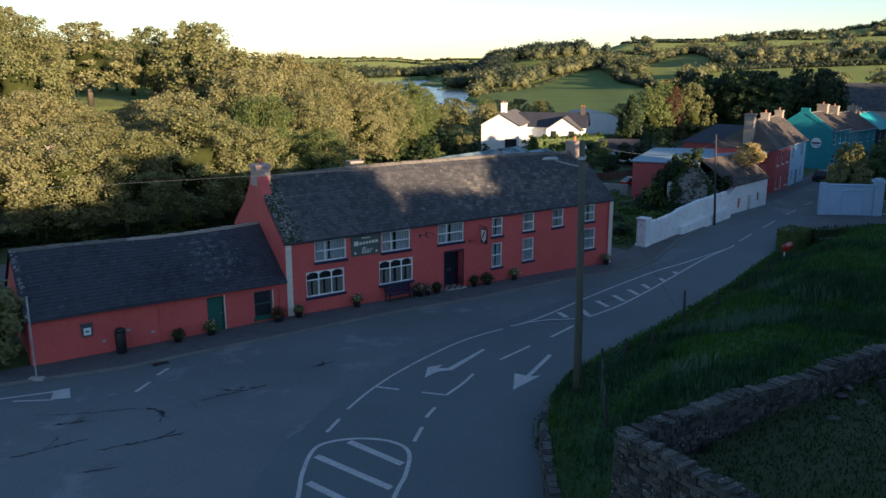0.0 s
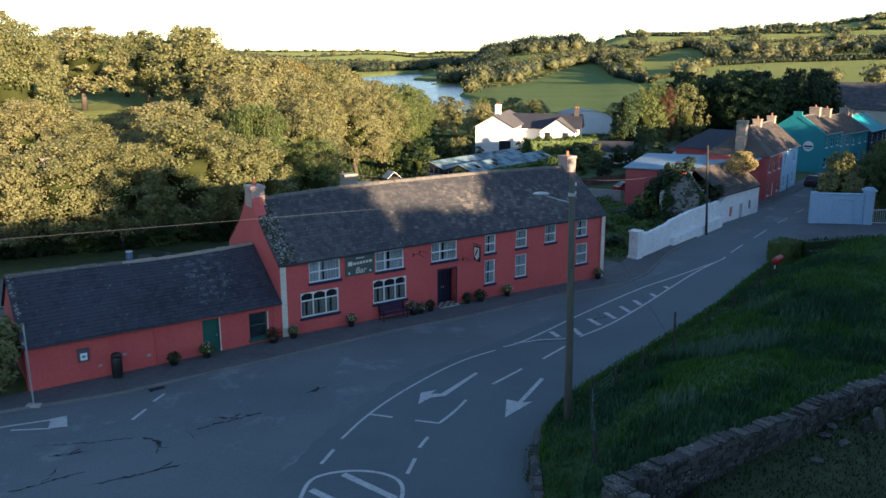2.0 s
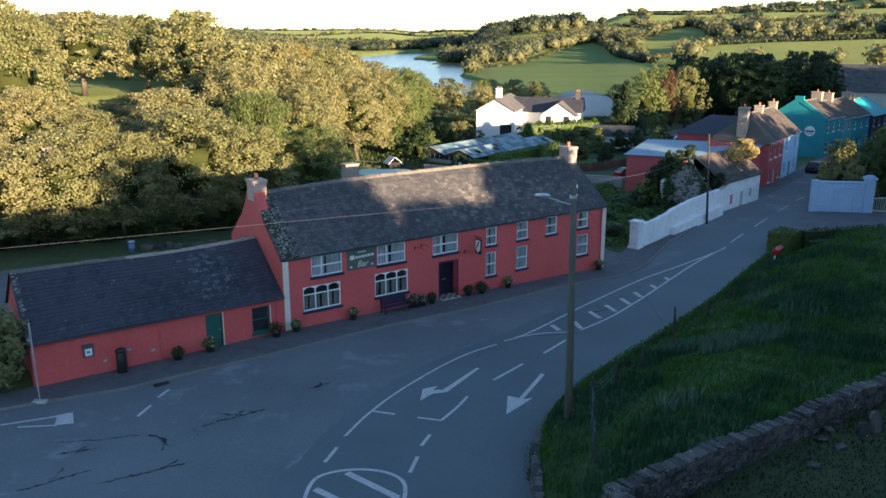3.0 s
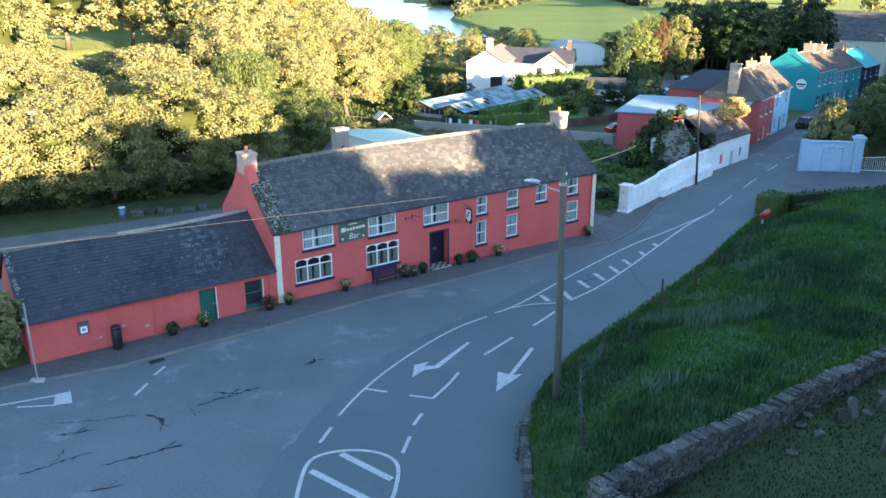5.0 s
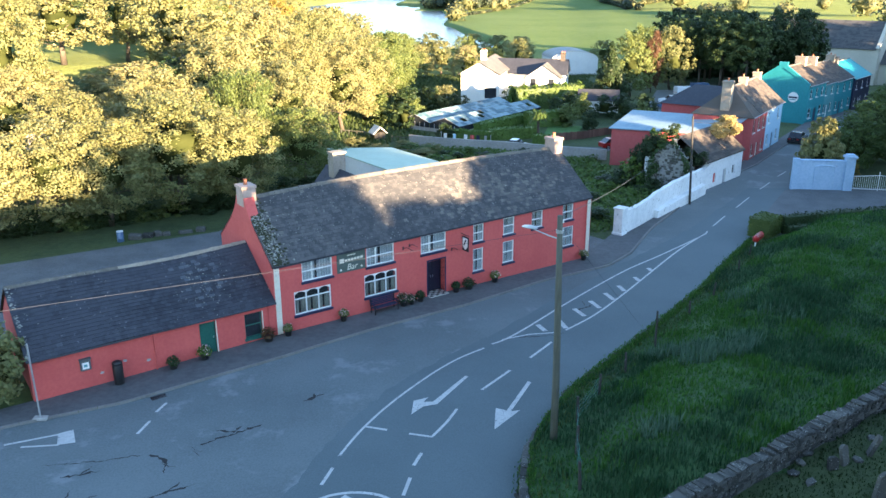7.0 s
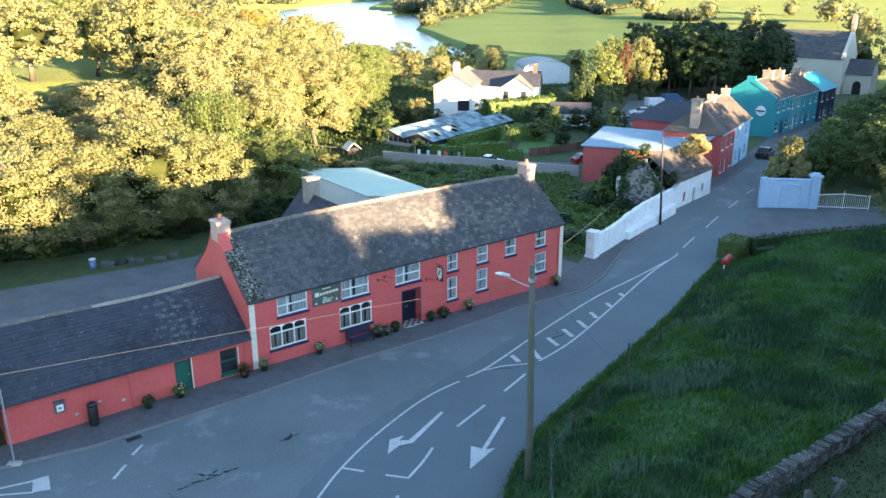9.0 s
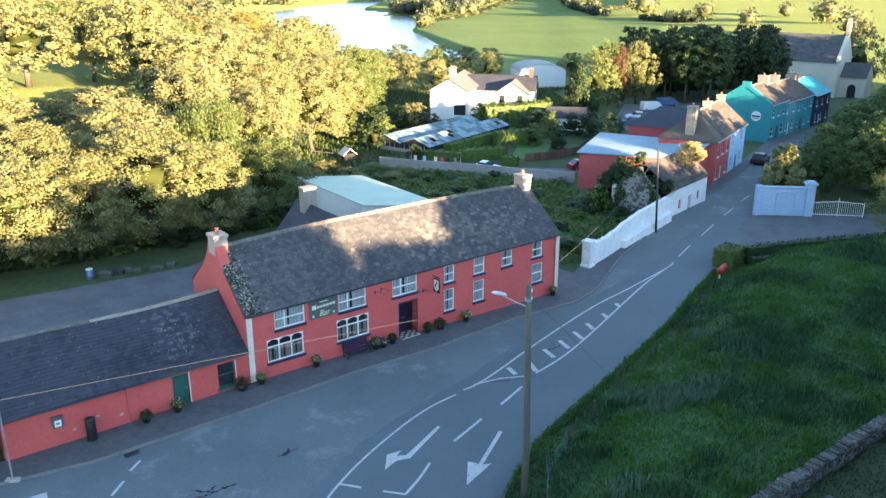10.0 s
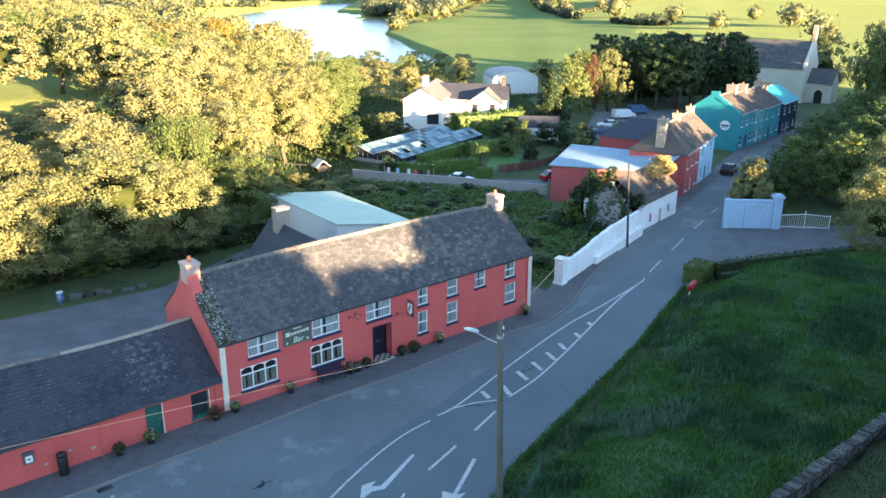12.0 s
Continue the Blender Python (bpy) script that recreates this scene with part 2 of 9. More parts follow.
M["net"] = material("net_curtain", (0.52, 0.53, 0.53), (0.76, 0.76, 0.75), 0.95, 14, 2, stretch=(4, 4, 0.3))
M["drape"] = material("curtain", (0.30, 0.27, 0.22), (0.46, 0.42, 0.34), 0.95, 9, 2, stretch=(4, 4, 0.2))
M["signgreen"] = material("sign_board", (0.060, 0.085, 0.072), (0.085, 0.11, 0.095), 0.6, 5, 1)
M["carblack"] = material("car_paint_dark", (0.012, 0.014, 0.018), (0.02, 0.022, 0.026), 0.25, 2, 0.5)
M["carred"] = material("car_paint_red", (0.36, 0.012, 0.012), (0.42, 0.02, 0.02), 0.3, 2, 0.5)
M["carwhite"] = material("car_paint_white", (0.68, 0.69, 0.70), (0.74, 0.75, 0.76), 0.3, 2, 0.5)
M["carblue"] = material("car_paint_blue", (0.06, 0.12, 0.22), (0.08, 0.15, 0.26), 0.3, 2, 0.5)
M["rubber"] = material("rubber", (0.015, 0.015, 0.015), (0.025, 0.025, 0.025), 0.8, 5, 1)
M["glass"] = glass_material("window_glass", (0.86, 0.89, 0.90))
M["glass_dark"] = material("dark_pane", (0.02, 0.025, 0.03), (0.035, 0.04, 0.05), 0.08, 3, 0.4)
M["water"] = material("river_water", (0.05, 0.09, 0.12), (0.07, 0.115, 0.15), 0.22, 0.3, 0.03, 0.12, 0.8, spec=0.22)
M["leaf_olive"] = leaf_material("leaf_olive", (0.122, 0.144, 0.053), (0.196, 0.200, 0.079), (0.280, 0.256, 0.110), 0.28)
M["leaf_pale"] = leaf_material("leaf_pale", (0.148, 0.163, 0.066), (0.220, 0.215, 0.092), (0.298, 0.268, 0.124), 0.28)
M["leaf_straw"] = leaf_material("leaf_straw", (0.30, 0.24, 0.09), (0.42, 0.34, 0.15), (0.50, 0.40, 0.20), 0.3)
M["leaf_green"] = leaf_material("leaf_green", (0.072, 0.112, 0.032), (0.120, 0.155, 0.046), (0.190, 0.208, 0.066), 0.25)
M["leaf_dark"] = leaf_material("leaf_dark", (0.016, 0.036, 0.012), (0.028, 0.052, 0.018), (0.045, 0.070, 0.022), 0.15)
M["leaf_pine"] = leaf_material("leaf_pine", (0.035, 0.062, 0.020), (0.060, 0.092, 0.028), (0.095, 0.125, 0.040), 0.2)
# crown cores: the shade among inner leaves is put into this dark colour
M["leaf_inner"] = material("leaf_core_painted_shade", (0.022, 0.029, 0.010), (0.050, 0.058, 0.020), 1.0, 3.0, 0.8, 0.0, spec=0.0)
M["leaf_far_olive"] = leaf_material("leaf_far_olive", (0.085, 0.098, 0.040), (0.145, 0.148, 0.064), (0.225, 0.205, 0.095), 0.2)
M["leaf_far_green"] = leaf_material("leaf_far_green", (0.014, 0.027, 0.017), (0.026, 0.040, 0.023), (0.050, 0.064, 0.032), 0.1)
M["leaf_street"] = leaf_material("leaf_street", (0.038, 0.074, 0.018), (0.070, 0.114, 0.028), (0.135, 0.168, 0.046), 0.2)
M["leaf_gold"] = leaf_material("leaf_gold", (0.17, 0.125, 0.030), (0.24, 0.18, 0.042), (0.30, 0.21, 0.05))
M["leaf_red"] = leaf_material("leaf_red", (0.075, 0.036, 0.022), (0.110, 0.055, 0.030), (0.150, 0.100, 0.045))
M["leaf_ivy"] = leaf_material("leaf_ivy", (0.018, 0.045, 0.012), (0.034, 0.072, 0.018), (0.065, 0.110, 0.028), 0.1)
M["leaf_hedge"] = leaf_material("leaf_hedge", (0.040, 0.085, 0.014), (0.065, 0.12, 0.02), (0.095, 0.15, 0.028), 0.2)
M["leaf_box"] = leaf_material("leaf_clipped_hedge", (0.065, 0.130, 0.025), (0.100, 0.175, 0.036), (0.145, 0.215, 0.052), 0.2)
M["blade"] = leaf_material("grass_blade", (0.016, 0.074, 0.010), (0.036, 0.124, 0.018), (0.090, 0.190, 0.036), 0.3)
M["blade_grey"] = leaf_material("rank_grass_blade", (0.010, 0.044, 0.018), (0.022, 0.076, 0.030), (0.058, 0.128, 0.058), 0.3)
M["blade_rough"] = leaf_material("rough_grass_blade", (0.030, 0.060, 0.016), (0.058, 0.092, 0.026), (0.110, 0.140, 0.044), 0.25)
M["earth"] = material("dark_earth", (0.030, 0.029, 0.024), (0.060, 0.057, 0.047), 0.95, 6, 0.8, 0.02, 20)
M["blade_short"] = leaf_material("short_grass_blade", (0.014, 0.032, 0.008), (0.028, 0.056, 0.014), (0.064, 0.090, 0.026), 0.25)
M["straw"] = leaf_material("dry_grass", (0.050, 0.115, 0.065), (0.090, 0.165, 0.105), (0.165, 0.235, 0.155), 0.3)
M["flower"] = leaf_material("flower_petals", (0.62, 0.54, 0.50), (0.62, 0.34, 0.34), (0.76, 0.72, 0.66), 0.2)


# ---- mesh helpers ----
class MB:
    """Collects vertices and faces for one mesh."""

    def __init__(self):
        self.v, self.f = [], []

    def add(self, vs, fs):
        n = len(self.v)
        self.v += [tuple(p) for p in vs]
        self.f += [tuple(n + i for i in f) for f in fs]
        return self

    def box(self, x0, x1, y0, y1, z0, z1, m=None):
        vs = [Vector((x, y, z)) for z in (z0, z1) for y in (y0, y1) for x in (x0, x1)]
        if m:
            vs = [m @ p for p in vs]
        return self.add(vs, [(0, 2, 3, 1), (4, 5, 7, 6), (0, 1, 5, 4), (2, 6, 7, 3), (0, 4, 6, 2), (1, 3, 7, 5)])

    def bevel_box(self, x0, x1, y0, y1, z0, z1, b=0.02, m=None):
        """A box with chamfered edges."""
        vs, b = [], min(b, (x1 - x0) / 3, (y1 - y0) / 3, (z1 - z0) / 3)
        for z, i in ((z0, 1), (z0 + b, 0), (z1 - b, 0), (z1, 1)):
            o = b * i
            c = b * (1 - i)
            for px, py in ((x0 + o + c, y0 + o), (x1 - o - c, y0 + o), (x1 - o, y0 + o + c), (x1 - o, y1 - o - c), (x1 - o - c, y1 - o), (x0 + o + c, y1 - o), (x0 + o, y1 - o - c), (x0 + o, y0 + o + c)):
                vs.append(Vector((px, py, z)))
        if m:
            vs = [m @ p for p in vs]
        fs = [tuple(range(7, -1, -1)), tuple(range(24, 32))]
        for k in range(3):
            fs += [(8 * k + i, 8 * k + (i + 1) % 8, 8 * k + 8 + (i + 1) % 8, 8 * k + 8 + i) for i in range(8)]
        return self.add(vs, fs)

    def prism(self, outline, axis, a, b):
        """Outline of 2D points swept along an axis from a to b."""
        def put(p, q):
            return {"x": (q, p[0], p[1]), "y": (p[0], q, p[1]), "z": (p[0], p[1], q)}[axis]
        n = len(outline)
        vs = [put(p, a) for p in outline] + [put(p, b) for p in outline]
        fs = [tuple(range(n))[::-1], tuple(range(n, 2 * n))] + [(i, (i + 1) % n, n + (i + 1) % n, n + i) for i in range(n)]
        return self.add(vs, fs)

    def tube(self, pts, radii, sides=8, caps=True):
        """A round tube along points, with a radius at each."""
        pts = [Vector(p) for p in pts]
        rings = []
        for i, p in enumerate(pts):
            d = (pts[min(i + 1, len(pts) - 1)] - pts[max(i - 1, 0)]).normalized()
            u = d.orthogonal().normalized() if i == 0 else (u - d * u.dot(d)).normalized()
            w = d.cross(u)
            r = radii[i] if isinstance(radii, (list, tuple)) else radii
            rings.append([p + (u * math.cos(2 * math.pi * k / sides) + w * math.sin(2 * math.pi * k / sides)) * r for k in range(sides)])
        vs = [q for ring in rings for q in ring]
        fs = [(i * sides + k, i * sides + (k + 1) % sides, (i + 1) * sides + (k + 1) % sides, (i + 1) * sides + k) for i in range(len(pts) - 1) for k in range(sides)]
        if caps:
            fs += [tuple(range(sides))[::-1], tuple(range((len(pts) - 1) * sides, len(pts) * sides))]
        return self.add(vs, fs)

    def wall(self, x0, x1, z0, z1, y0, y1, holes=(), top=None):
        """An upright slab in the xz plane between y0 and y1 with rectangular openings (x0, x1, z0, z1); top(x) may shape its upper edge."""
        xs = sorted({x0, x1, *(h[0] for h in holes), *(h[1] for h in holes)})
        zs = sorted({z0, z1, *(h[2] for h in holes), *(h[3] for h in holes)})
        def solid(i, k):
            if not (0 <= i < len(xs) - 1 and 0 <= k < len(zs) - 1):
                return False
            cx, cz = (xs[i] + xs[i + 1]) / 2, (zs[k] + zs[k + 1]) / 2
            return not any(h[0] < cx < h[1] and h[2] < cz < h[3] for h in holes)
        def Z(i, k):
            return top(xs[i]) if top and k == len(zs) - 1 else zs[k]
        for i in range(len(xs) - 1):
            for k in range(len(zs) - 1):
                if not solid(i, k):
                    continue
                a, b, c, d = (xs[i], Z(i, k)), (xs[i + 1], Z(i + 1, k)), (xs[i + 1], Z(i + 1, k + 1)), (xs[i], Z(i, k + 1))
                q = [(p[0], y0, p[1]) for p in (a, b, c, d)] + [(p[0], y1, p[1]) for p in (a, b, c, d)]
                fs = [(0, 1, 2, 3), (7, 6, 5, 4)]
                for (di, dk), e in (((0, -1), (0, 1)), ((1, 0), (1, 2)), ((0, 1), (2, 3)), ((-1, 0), (3, 0))):
                    if not solid(i + di, k + dk):
                        fs.append((e[1], e[0], e[0] + 4, e[1] + 4))
                self.add(q, fs)
        return self.weld()

    def weld(self):
        """Joins vertices that share one place."""
        at, back, vs = {}, [], []
        for p in self.v:
            k = tuple(round(c, 5) for c in p)
            if k not in at:
                at[k] = len(vs)
                vs.append(p)
            back.append(at[k])
        self.v, self.f = vs, [tuple(back[i] for i in f) for f in self.f]
        return self

    def mesh(self, name, mat, smooth=False):
        me = bpy.data.meshes.new(name)
        me.from_pydata(self.v, [], self.f)
        me.materials.append(mat)
        if smooth:
            me.polygons.foreach_set("use_smooth", [True] * len(me.polygons))
        me.update()
        return me


def fast_mesh(name, verts, quads, mat):
    """A mesh from numpy arrays of vertices (n, 3) and faces (m, 3 or 4)."""
    me = bpy.data.meshes.new(name)
    k = quads.shape[1]
    me.vertices.add(len(verts))
    me.vertices.foreach_set("co", np.asarray(verts, np.float32).ravel())
    me.loops.add(quads.size)
    me.loops.foreach_set("vertex_index", quads.astype(np.int32).ravel())
    me.polygons.add(len(quads))
    me.polygons.foreach_set("loop_start", np.arange(0, quads.size, k, dtype=np.int32))
    me.materials.append(mat)
    me.update(calc_edges=True)
    return me


def part(name, mb, mat, parent, label="", smooth=False):
    ob = new(name, mb.mesh(name, mat, smooth) if isinstance(mb, MB) else mb)
    ob.parent = parent
    return tagged(ob, label)


def thing(name, m, label, category, group="", kind=""):
    ob = new(name)
    ob.matrix_world = m
    return tagged(ob, label, category, group, kind)


def solo(name, mb, mat, label, category, m=None, group="", kind="", smooth=False):
    ob = new(name, mb.mesh(name, mat, smooth) if isinstance(mb, MB) else mb)
    if m:
        ob.matrix_world = m
    return tagged(ob, label, category, group, kind)


# ---- the lie of the land ----
def ss(t):
    t = np.clip(t, 0.0, 1.0)
    return t * t * (3 - 2 * t)


# left kerb and right edge of the road, going away
KERB = [(-75, 0), (-40, 23.0), (-21.0, 36.2), (-15.9, 38.4), (-8.3, 43.3), (-2.9, 47.4), (2.4, 50.9), (8.7, 55.9), (14.3, 59.3), (16.7, 62.3), (18.6, 66), (20.4, 69.4), (29.8, 83.4), (39.8, 94.6), (50.8, 109.8), (62.2, 126.5), (90, 160)]
EDGE = [(1, -25), (3, 10), (3.3, 18), (3.5, 25), (3.7, 28.5), (4.2, 31.3), (5.5, 34.5), (7.6, 38.8), (11.1, 43.4), (14.5, 47.6), (19.8, 54.4), (24.5, 61.3), (28.15, 66.3), (30.35, 69.8), (35.1, 78.0), (38.5, 82.3), (44.3, 91.6), (55.3, 106.6), (67, 121.5), (95, 156)]
FRONT = [(-75, 2.5), (-20.7, 38.6), (-9.27, 46.38), (13.0, 61.4), (16.5, 67.2), (18.3, 70), (28.5, 84.6), (38.6, 95.6), (49.6, 110.7), (61.5, 128.5), (88.0, 162)]


def road_z(x, y):
    """The road's height: it falls gently along the street and towards the bar's front."""
    s = (np.asarray(x, float) + 9.27) * 0.830 + (np.asarray(y, float) - 46.38) * 0.558
    b = np.clip((np.asarray(y, float) - 46.38) * 0.830 - (np.asarray(x, float) + 9.27) * 0.558, -17, 0)
    return np.interp(s, [-40, -10, 0, 14, 27, 40, 70, 86, 112, 150], [-0.15, -0.12, 0.03, -0.10, -0.32, -0.45, -0.55, -0.75, -2.0, -3.4]) + np.interp(s, [-40, 5, 14], [-0.034, -0.033, -0.005]) * b


def side(poly, x, y):
    """Signed distance from a polyline, positive to its right."""
    x, y = np.asarray(x, float), np.asarray(y, float)
    best, sign = np.full(x.shape, 1e9), np.ones(x.shape)
    for (ax, ay), (bx, by) in zip(poly, poly[1:]):
        dx, dy = bx - ax, by - ay
        n = dx * dx + dy * dy
        t = np.clip(((x - ax) * dx + (y - ay) * dy) / n, 0, 1)
        d = np.hypot(x - ax - t * dx, y - ay - t * dy)
        c = (x - ax) * dy - (y - ay) * dx
        near = d < best
        best, sign = np.where(near, d, best), np.where(near, np.where(c > 0, 1.0, -1.0), sign)
    return best * sign


YARD_WALL = [(12, 8), (7.2, 16.6), (4.8, 20.2), (10.5, 24.1), (16.4, 28.2), (25.5, 34.5), (40, 44), (60, 56)]


def bank_z(x, y, d):
    """The grassy field above the road, the churchyard and an added, unseen hill beyond it."""
    zr = road_z(x, y)
    field = 1.75 + 0.15 * np.maximum(0, 41 - y)
    field = np.minimum(field, 4.35) + 0.012 * np.maximum(x - 20, 0) + 0.02 * np.maximum(d - 30, 0)
    step = 0.95 * (1 - ss((y - 33) / 7))
    rise = step * ss(d / 0.25) + (field - zr - step) * ss(d / 7.0)
    rise = rise * ss((66.2 + 0.18 * (x - 28.5) - y) / 2.2)
    z = zr + rise
    inside = ss((side(YARD_WALL, x, y) + 0.2) / 0.5) * (y < 70)
    z = z + (4.25 - z) * inside
    # unseen rise added, high enough to hold low sun off the road
    toward = 0.602 * x - 0.799 * y
    return z + 9.5 * ss((toward - 14) / 30) * (d > 0)


def river_in(x, y):
    """1 in the river's bed, 0 on land."""
    lo = np.interp(y, [330, 380, 435, 610, 700, 760, 870, 1010, 1070, 1130], [-40, -70, -95, -120, -126, -118, -91, -53, -28, -2])
    hi = np.interp(y, [330, 365, 416, 472, 508, 573, 640, 680, 700, 746, 815, 860, 955, 1064, 1130], [37, 34, 26, 21, 15, 20, 20, 19, -4, 4, -24, -20, -8, 16, 20])
    return ss(np.minimum(x - lo, hi - x) / 6) * ss((y - 325) / 12) * ss((1130 - y) / 30)


HILL_R = [300, 550, 700, 850, 1000, 1300, 1600, 2200, 3000, 4500]
HILL_AZ = [-4, 2, 4, 7, 10, 13, 18, 23, 29, 42]
HILL_Z = [[-6.5, -7, -7, -7.5, -7, -5, -2, 9, 25, 26], [-6.5, -7, -7, -6, -3, -2, 0, 9, 25, 26], [-6.5, -6.5, -7, -2, 12, 12, 12, 14, 26, 26], [-6.5, -6.5, -6, 3, 19, 22, 22, 22, 27, 26], [-6.5, -6.5, -5, 5, 22, 28, 30, 30, 30, 28],
          [-6.4, -5.5, -2, 8, 20, 40, 50, 46, 36, 30], [-6.2, -4, 4, 12, 22, 40, 52, 52, 46, 40], [-6.2, -2, 6, 14, 23, 42, 60, 74, 66, 60], [-6, -1, 8, 16, 26, 46, 72, 104, 100, 96], [-6, 0, 9, 18, 30, 50, 80, 120, 120, 120]]


def hills(az, r):
    """Height of the far side of the valley by direction and distance."""
    cols = np.stack([np.interp(r, HILL_R, row) for row in HILL_Z])
    k = np.clip(np.searchsorted(HILL_AZ, az) - 1, 0, len(HILL_AZ) - 2)
    a0, a1 = np.take(HILL_AZ, k), np.take(HILL_AZ, k + 1)
    f = ss((az - a0) / (a1 - a0))
    lo, hi = np.take_along_axis(cols, k[None], 0)[0], np.take_along_axis(cols, k[None] + 1, 0)[0]
    return lo + (hi - lo) * f


def land_z(x, y):
    x, y = np.asarray(x, float), np.asarray(y, float)
    r, az = np.hypot(x, y), np.degrees(np.arctan2(x, y))
    garden = np.interp(y, [34, 46, 62, 75, 95, 115, 160, 250, 340, 900], [0.5, 0.1, -0.35, -0.9, -1.5, -2.3, -2.8, -4.5, -6.5, -6.5])
    street = np.interp(y, [34, 46, 62, 85, 108, 135, 165, 208, 260, 340], [0.5, 0.1, -0.35, -0.55, -0.75, -2.0, -3.4, -6.2, -6.4, -6.6])
    mid = np.interp(y, [40, 62, 84.6, 110, 124, 158, 200], [-20, 8, 22, 44, 54, 80, 110])
    z = street + (garden - street) * ss((mid - x) / 12)
    left = ss((-4 - az) / 18) * np.interp(r, [85, 110, 136, 208, 248, 330, 500, 900, 1600, 4500], [0, 4.0, 10.6, 11.4, 11.6, 13.5, 18, 29, 38, 40]) * np.where(az > -120, 1, 0)
    roll = 1.2 * np.sin(x / 90 + y / 140) * ss((r - 250) / 300)
    far = 30 * ss((r - 1250) / 1700) * np.where(y > 0, 1, 0)
    z = z + left + np.maximum(far - left, 0) * ss((2 - az) / 6)
    z = z + (hills(az, r) - z) * ss((r - 240) / 90) * ss((az + 3) / 4) * np.where(az < 100, 1, 0) + roll
    d = side(EDGE, x, y)
    hill = bank_z(x, y, d)
    near = ss((72 + 0.18 * (x - 28.5) - y) / 4) * ss((120 - x) / 40) * (d > 0)
    z = np.where(d > 0, z + (hill - z) * near, z)
    z = np.where((d > 0) & (y < 66), hill, z)
    wet = river_in(x, y)
    return z * (1 - wet) + (-12.0) * wet


def gz(x, y):
    return float(land_z(np.array([x]), np.array([y]))[0])


def spaced(lo, hi, a, b, step, grow):
    """Grid lines: even between a and b, then ever wider out to lo and hi."""
    mid = list(np.arange(a, b + step / 2, step))
    up, s = [], step
    while (up[-1] if up else mid[-1]) < hi:
        s *= grow
        up.append((up[-1] if up else mid[-1]) + s)
    dn, s = [], step
    while (dn[-1] if dn else mid[0]) > lo:
        s *= grow
        dn.append((dn[-1] if dn else mid[0]) - s)
    return np.array(dn[::-1] + mid + up)


gx, gy = spaced(-4200, 4200, -36, 62, 1.0, 1.05), spaced(-1500, 4300, 8, 104, 1.0, 1.04)
gx = np.unique(np.round(np.concatenate([gx, np.arange(2.0, 9.0, 0.25)]), 3))
XX, YY = np.meshgrid(gx, gy)
ZZ = land_z(XX, YY)
in_road = (side(FRONT, XX, YY) > -0.6) & (side(EDGE, XX, YY) < 0.05) & (YY < 160)
ZZ = np.where(in_road, np.minimum(ZZ, road_z(XX, YY)) - 0.2, ZZ)
nx, ny = len(gx), len(gy)
ii = (np.arange(ny - 1)[:, None] * nx + np.arange(nx - 1)[None, :]).ravel()
ground_mesh = fast_mesh("ground", np.stack([XX.ravel(), YY.ravel(), ZZ.ravel()], 1), np.stack([ii, ii + 1, ii + nx + 1, ii + nx], 1), M["grass"])
for k in ("soil", "field_grass", "yard_grass", "meadow"):
    ground_mesh.materials.append(M[k])
cx, cy = (XX[:-1, :-1] + XX[1:, 1:]).ravel() / 2, (YY[:-1, :-1] + YY[1:, 1:]).ravel() / 2
caz = np.degrees(np.arctan2(cx, cy))
idx = np.where((side(EDGE, cx, cy) > 0) & (cy < 66), 0, np.where(cy > 215, 2, np.where((caz < -8) & (np.hypot(cx, cy) > 190), 2, 1)))
idx = np.where((side(YARD_WALL, cx, cy) > 0) & (cy < 66) & (side(EDGE, cx, cy) > 0), 3, idx)
idx = np.where((caz < -17) & (np.hypot(cx, cy) > 132), 2, idx)
idx = np.where((cy > 300) & (cy < 860) & (cx > 15) & (cx < 175) & (caz < 18.5) & (side([(15, 560), (72, 690), (129, 812), (158, 850), (146, 676), (146, 600), (168, 529), (190, 470)], cx, cy) > 0), 4, idx)
ground_mesh.polygons.foreach_set("material_index", idx.astype(np.int32))
ground_mesh.polygons.foreach_set("use_smooth", np.ones(len(idx), bool))
tagged(new("ground", ground_mesh), "rough green grass field, wooded ground and distant pasture", "ground", kind="structure")

water = MB().add([(-600, 300, -9), (500, 300, -9), (500, 1500, -9), (-600, 1500, -9)], [(0, 1, 2, 3)])
solo("water", water, M["water"], "calm pale blue river between wooded banks", "river", kind="structure")


def resample(poly, keys):
    """Points along a polyline with a given number of steps between key vertices."""
    out, p = [], [Vector((*q, 0)) for q in poly]
    for (a, b), n in keys:
        run = p[a:b + 1]
        ln = [0]
        for u, v in zip(run, run[1:]):
            ln.append(ln[-1] + (v - u).length)
        for i in range(n):
            t = ln[-1] * i / n
            j = max(k for k in range(len(ln) - 1) if ln[k] <= t + 1e-9)
            out.append(run[j].lerp(run[j + 1], (t - ln[j]) / (ln[j + 1] - ln[j])))
    out.append(p[keys[-1][0][1]])
    return out


steps = [40, 16, 12, 12, 8, 14, 14, 16, 14, 26]
ka, ea = [0, 2, 5, 7, 9, 11, 12, 13, 14, 15, 16], [0, 2, 6, 9, 11, 13, 15, 16, 17, 18, 19]
left_line = resample(KERB, [((a, b), n) for a, b, n in zip(ka, ka[1:], steps)])
right_line = resample(EDGE, [((a, b), n) for a, b, n in zip(ea, ea[1:], steps)])
road, across = MB(), 24
for a, b in zip(left_line, right_line):
    b = b + (b - a).normalized() * 0.12
    for k in range(across + 1):
        p = a.lerp(b, k / across)
        road.v.append((p.x, p.y, float(road_z(p.x, p.y))))
for i in range(len(left_line) - 1):
    for k in range(across):
        j = i * (across + 1) + k
        road.f.append((j, j + 1, j + across + 2, j + across + 1))
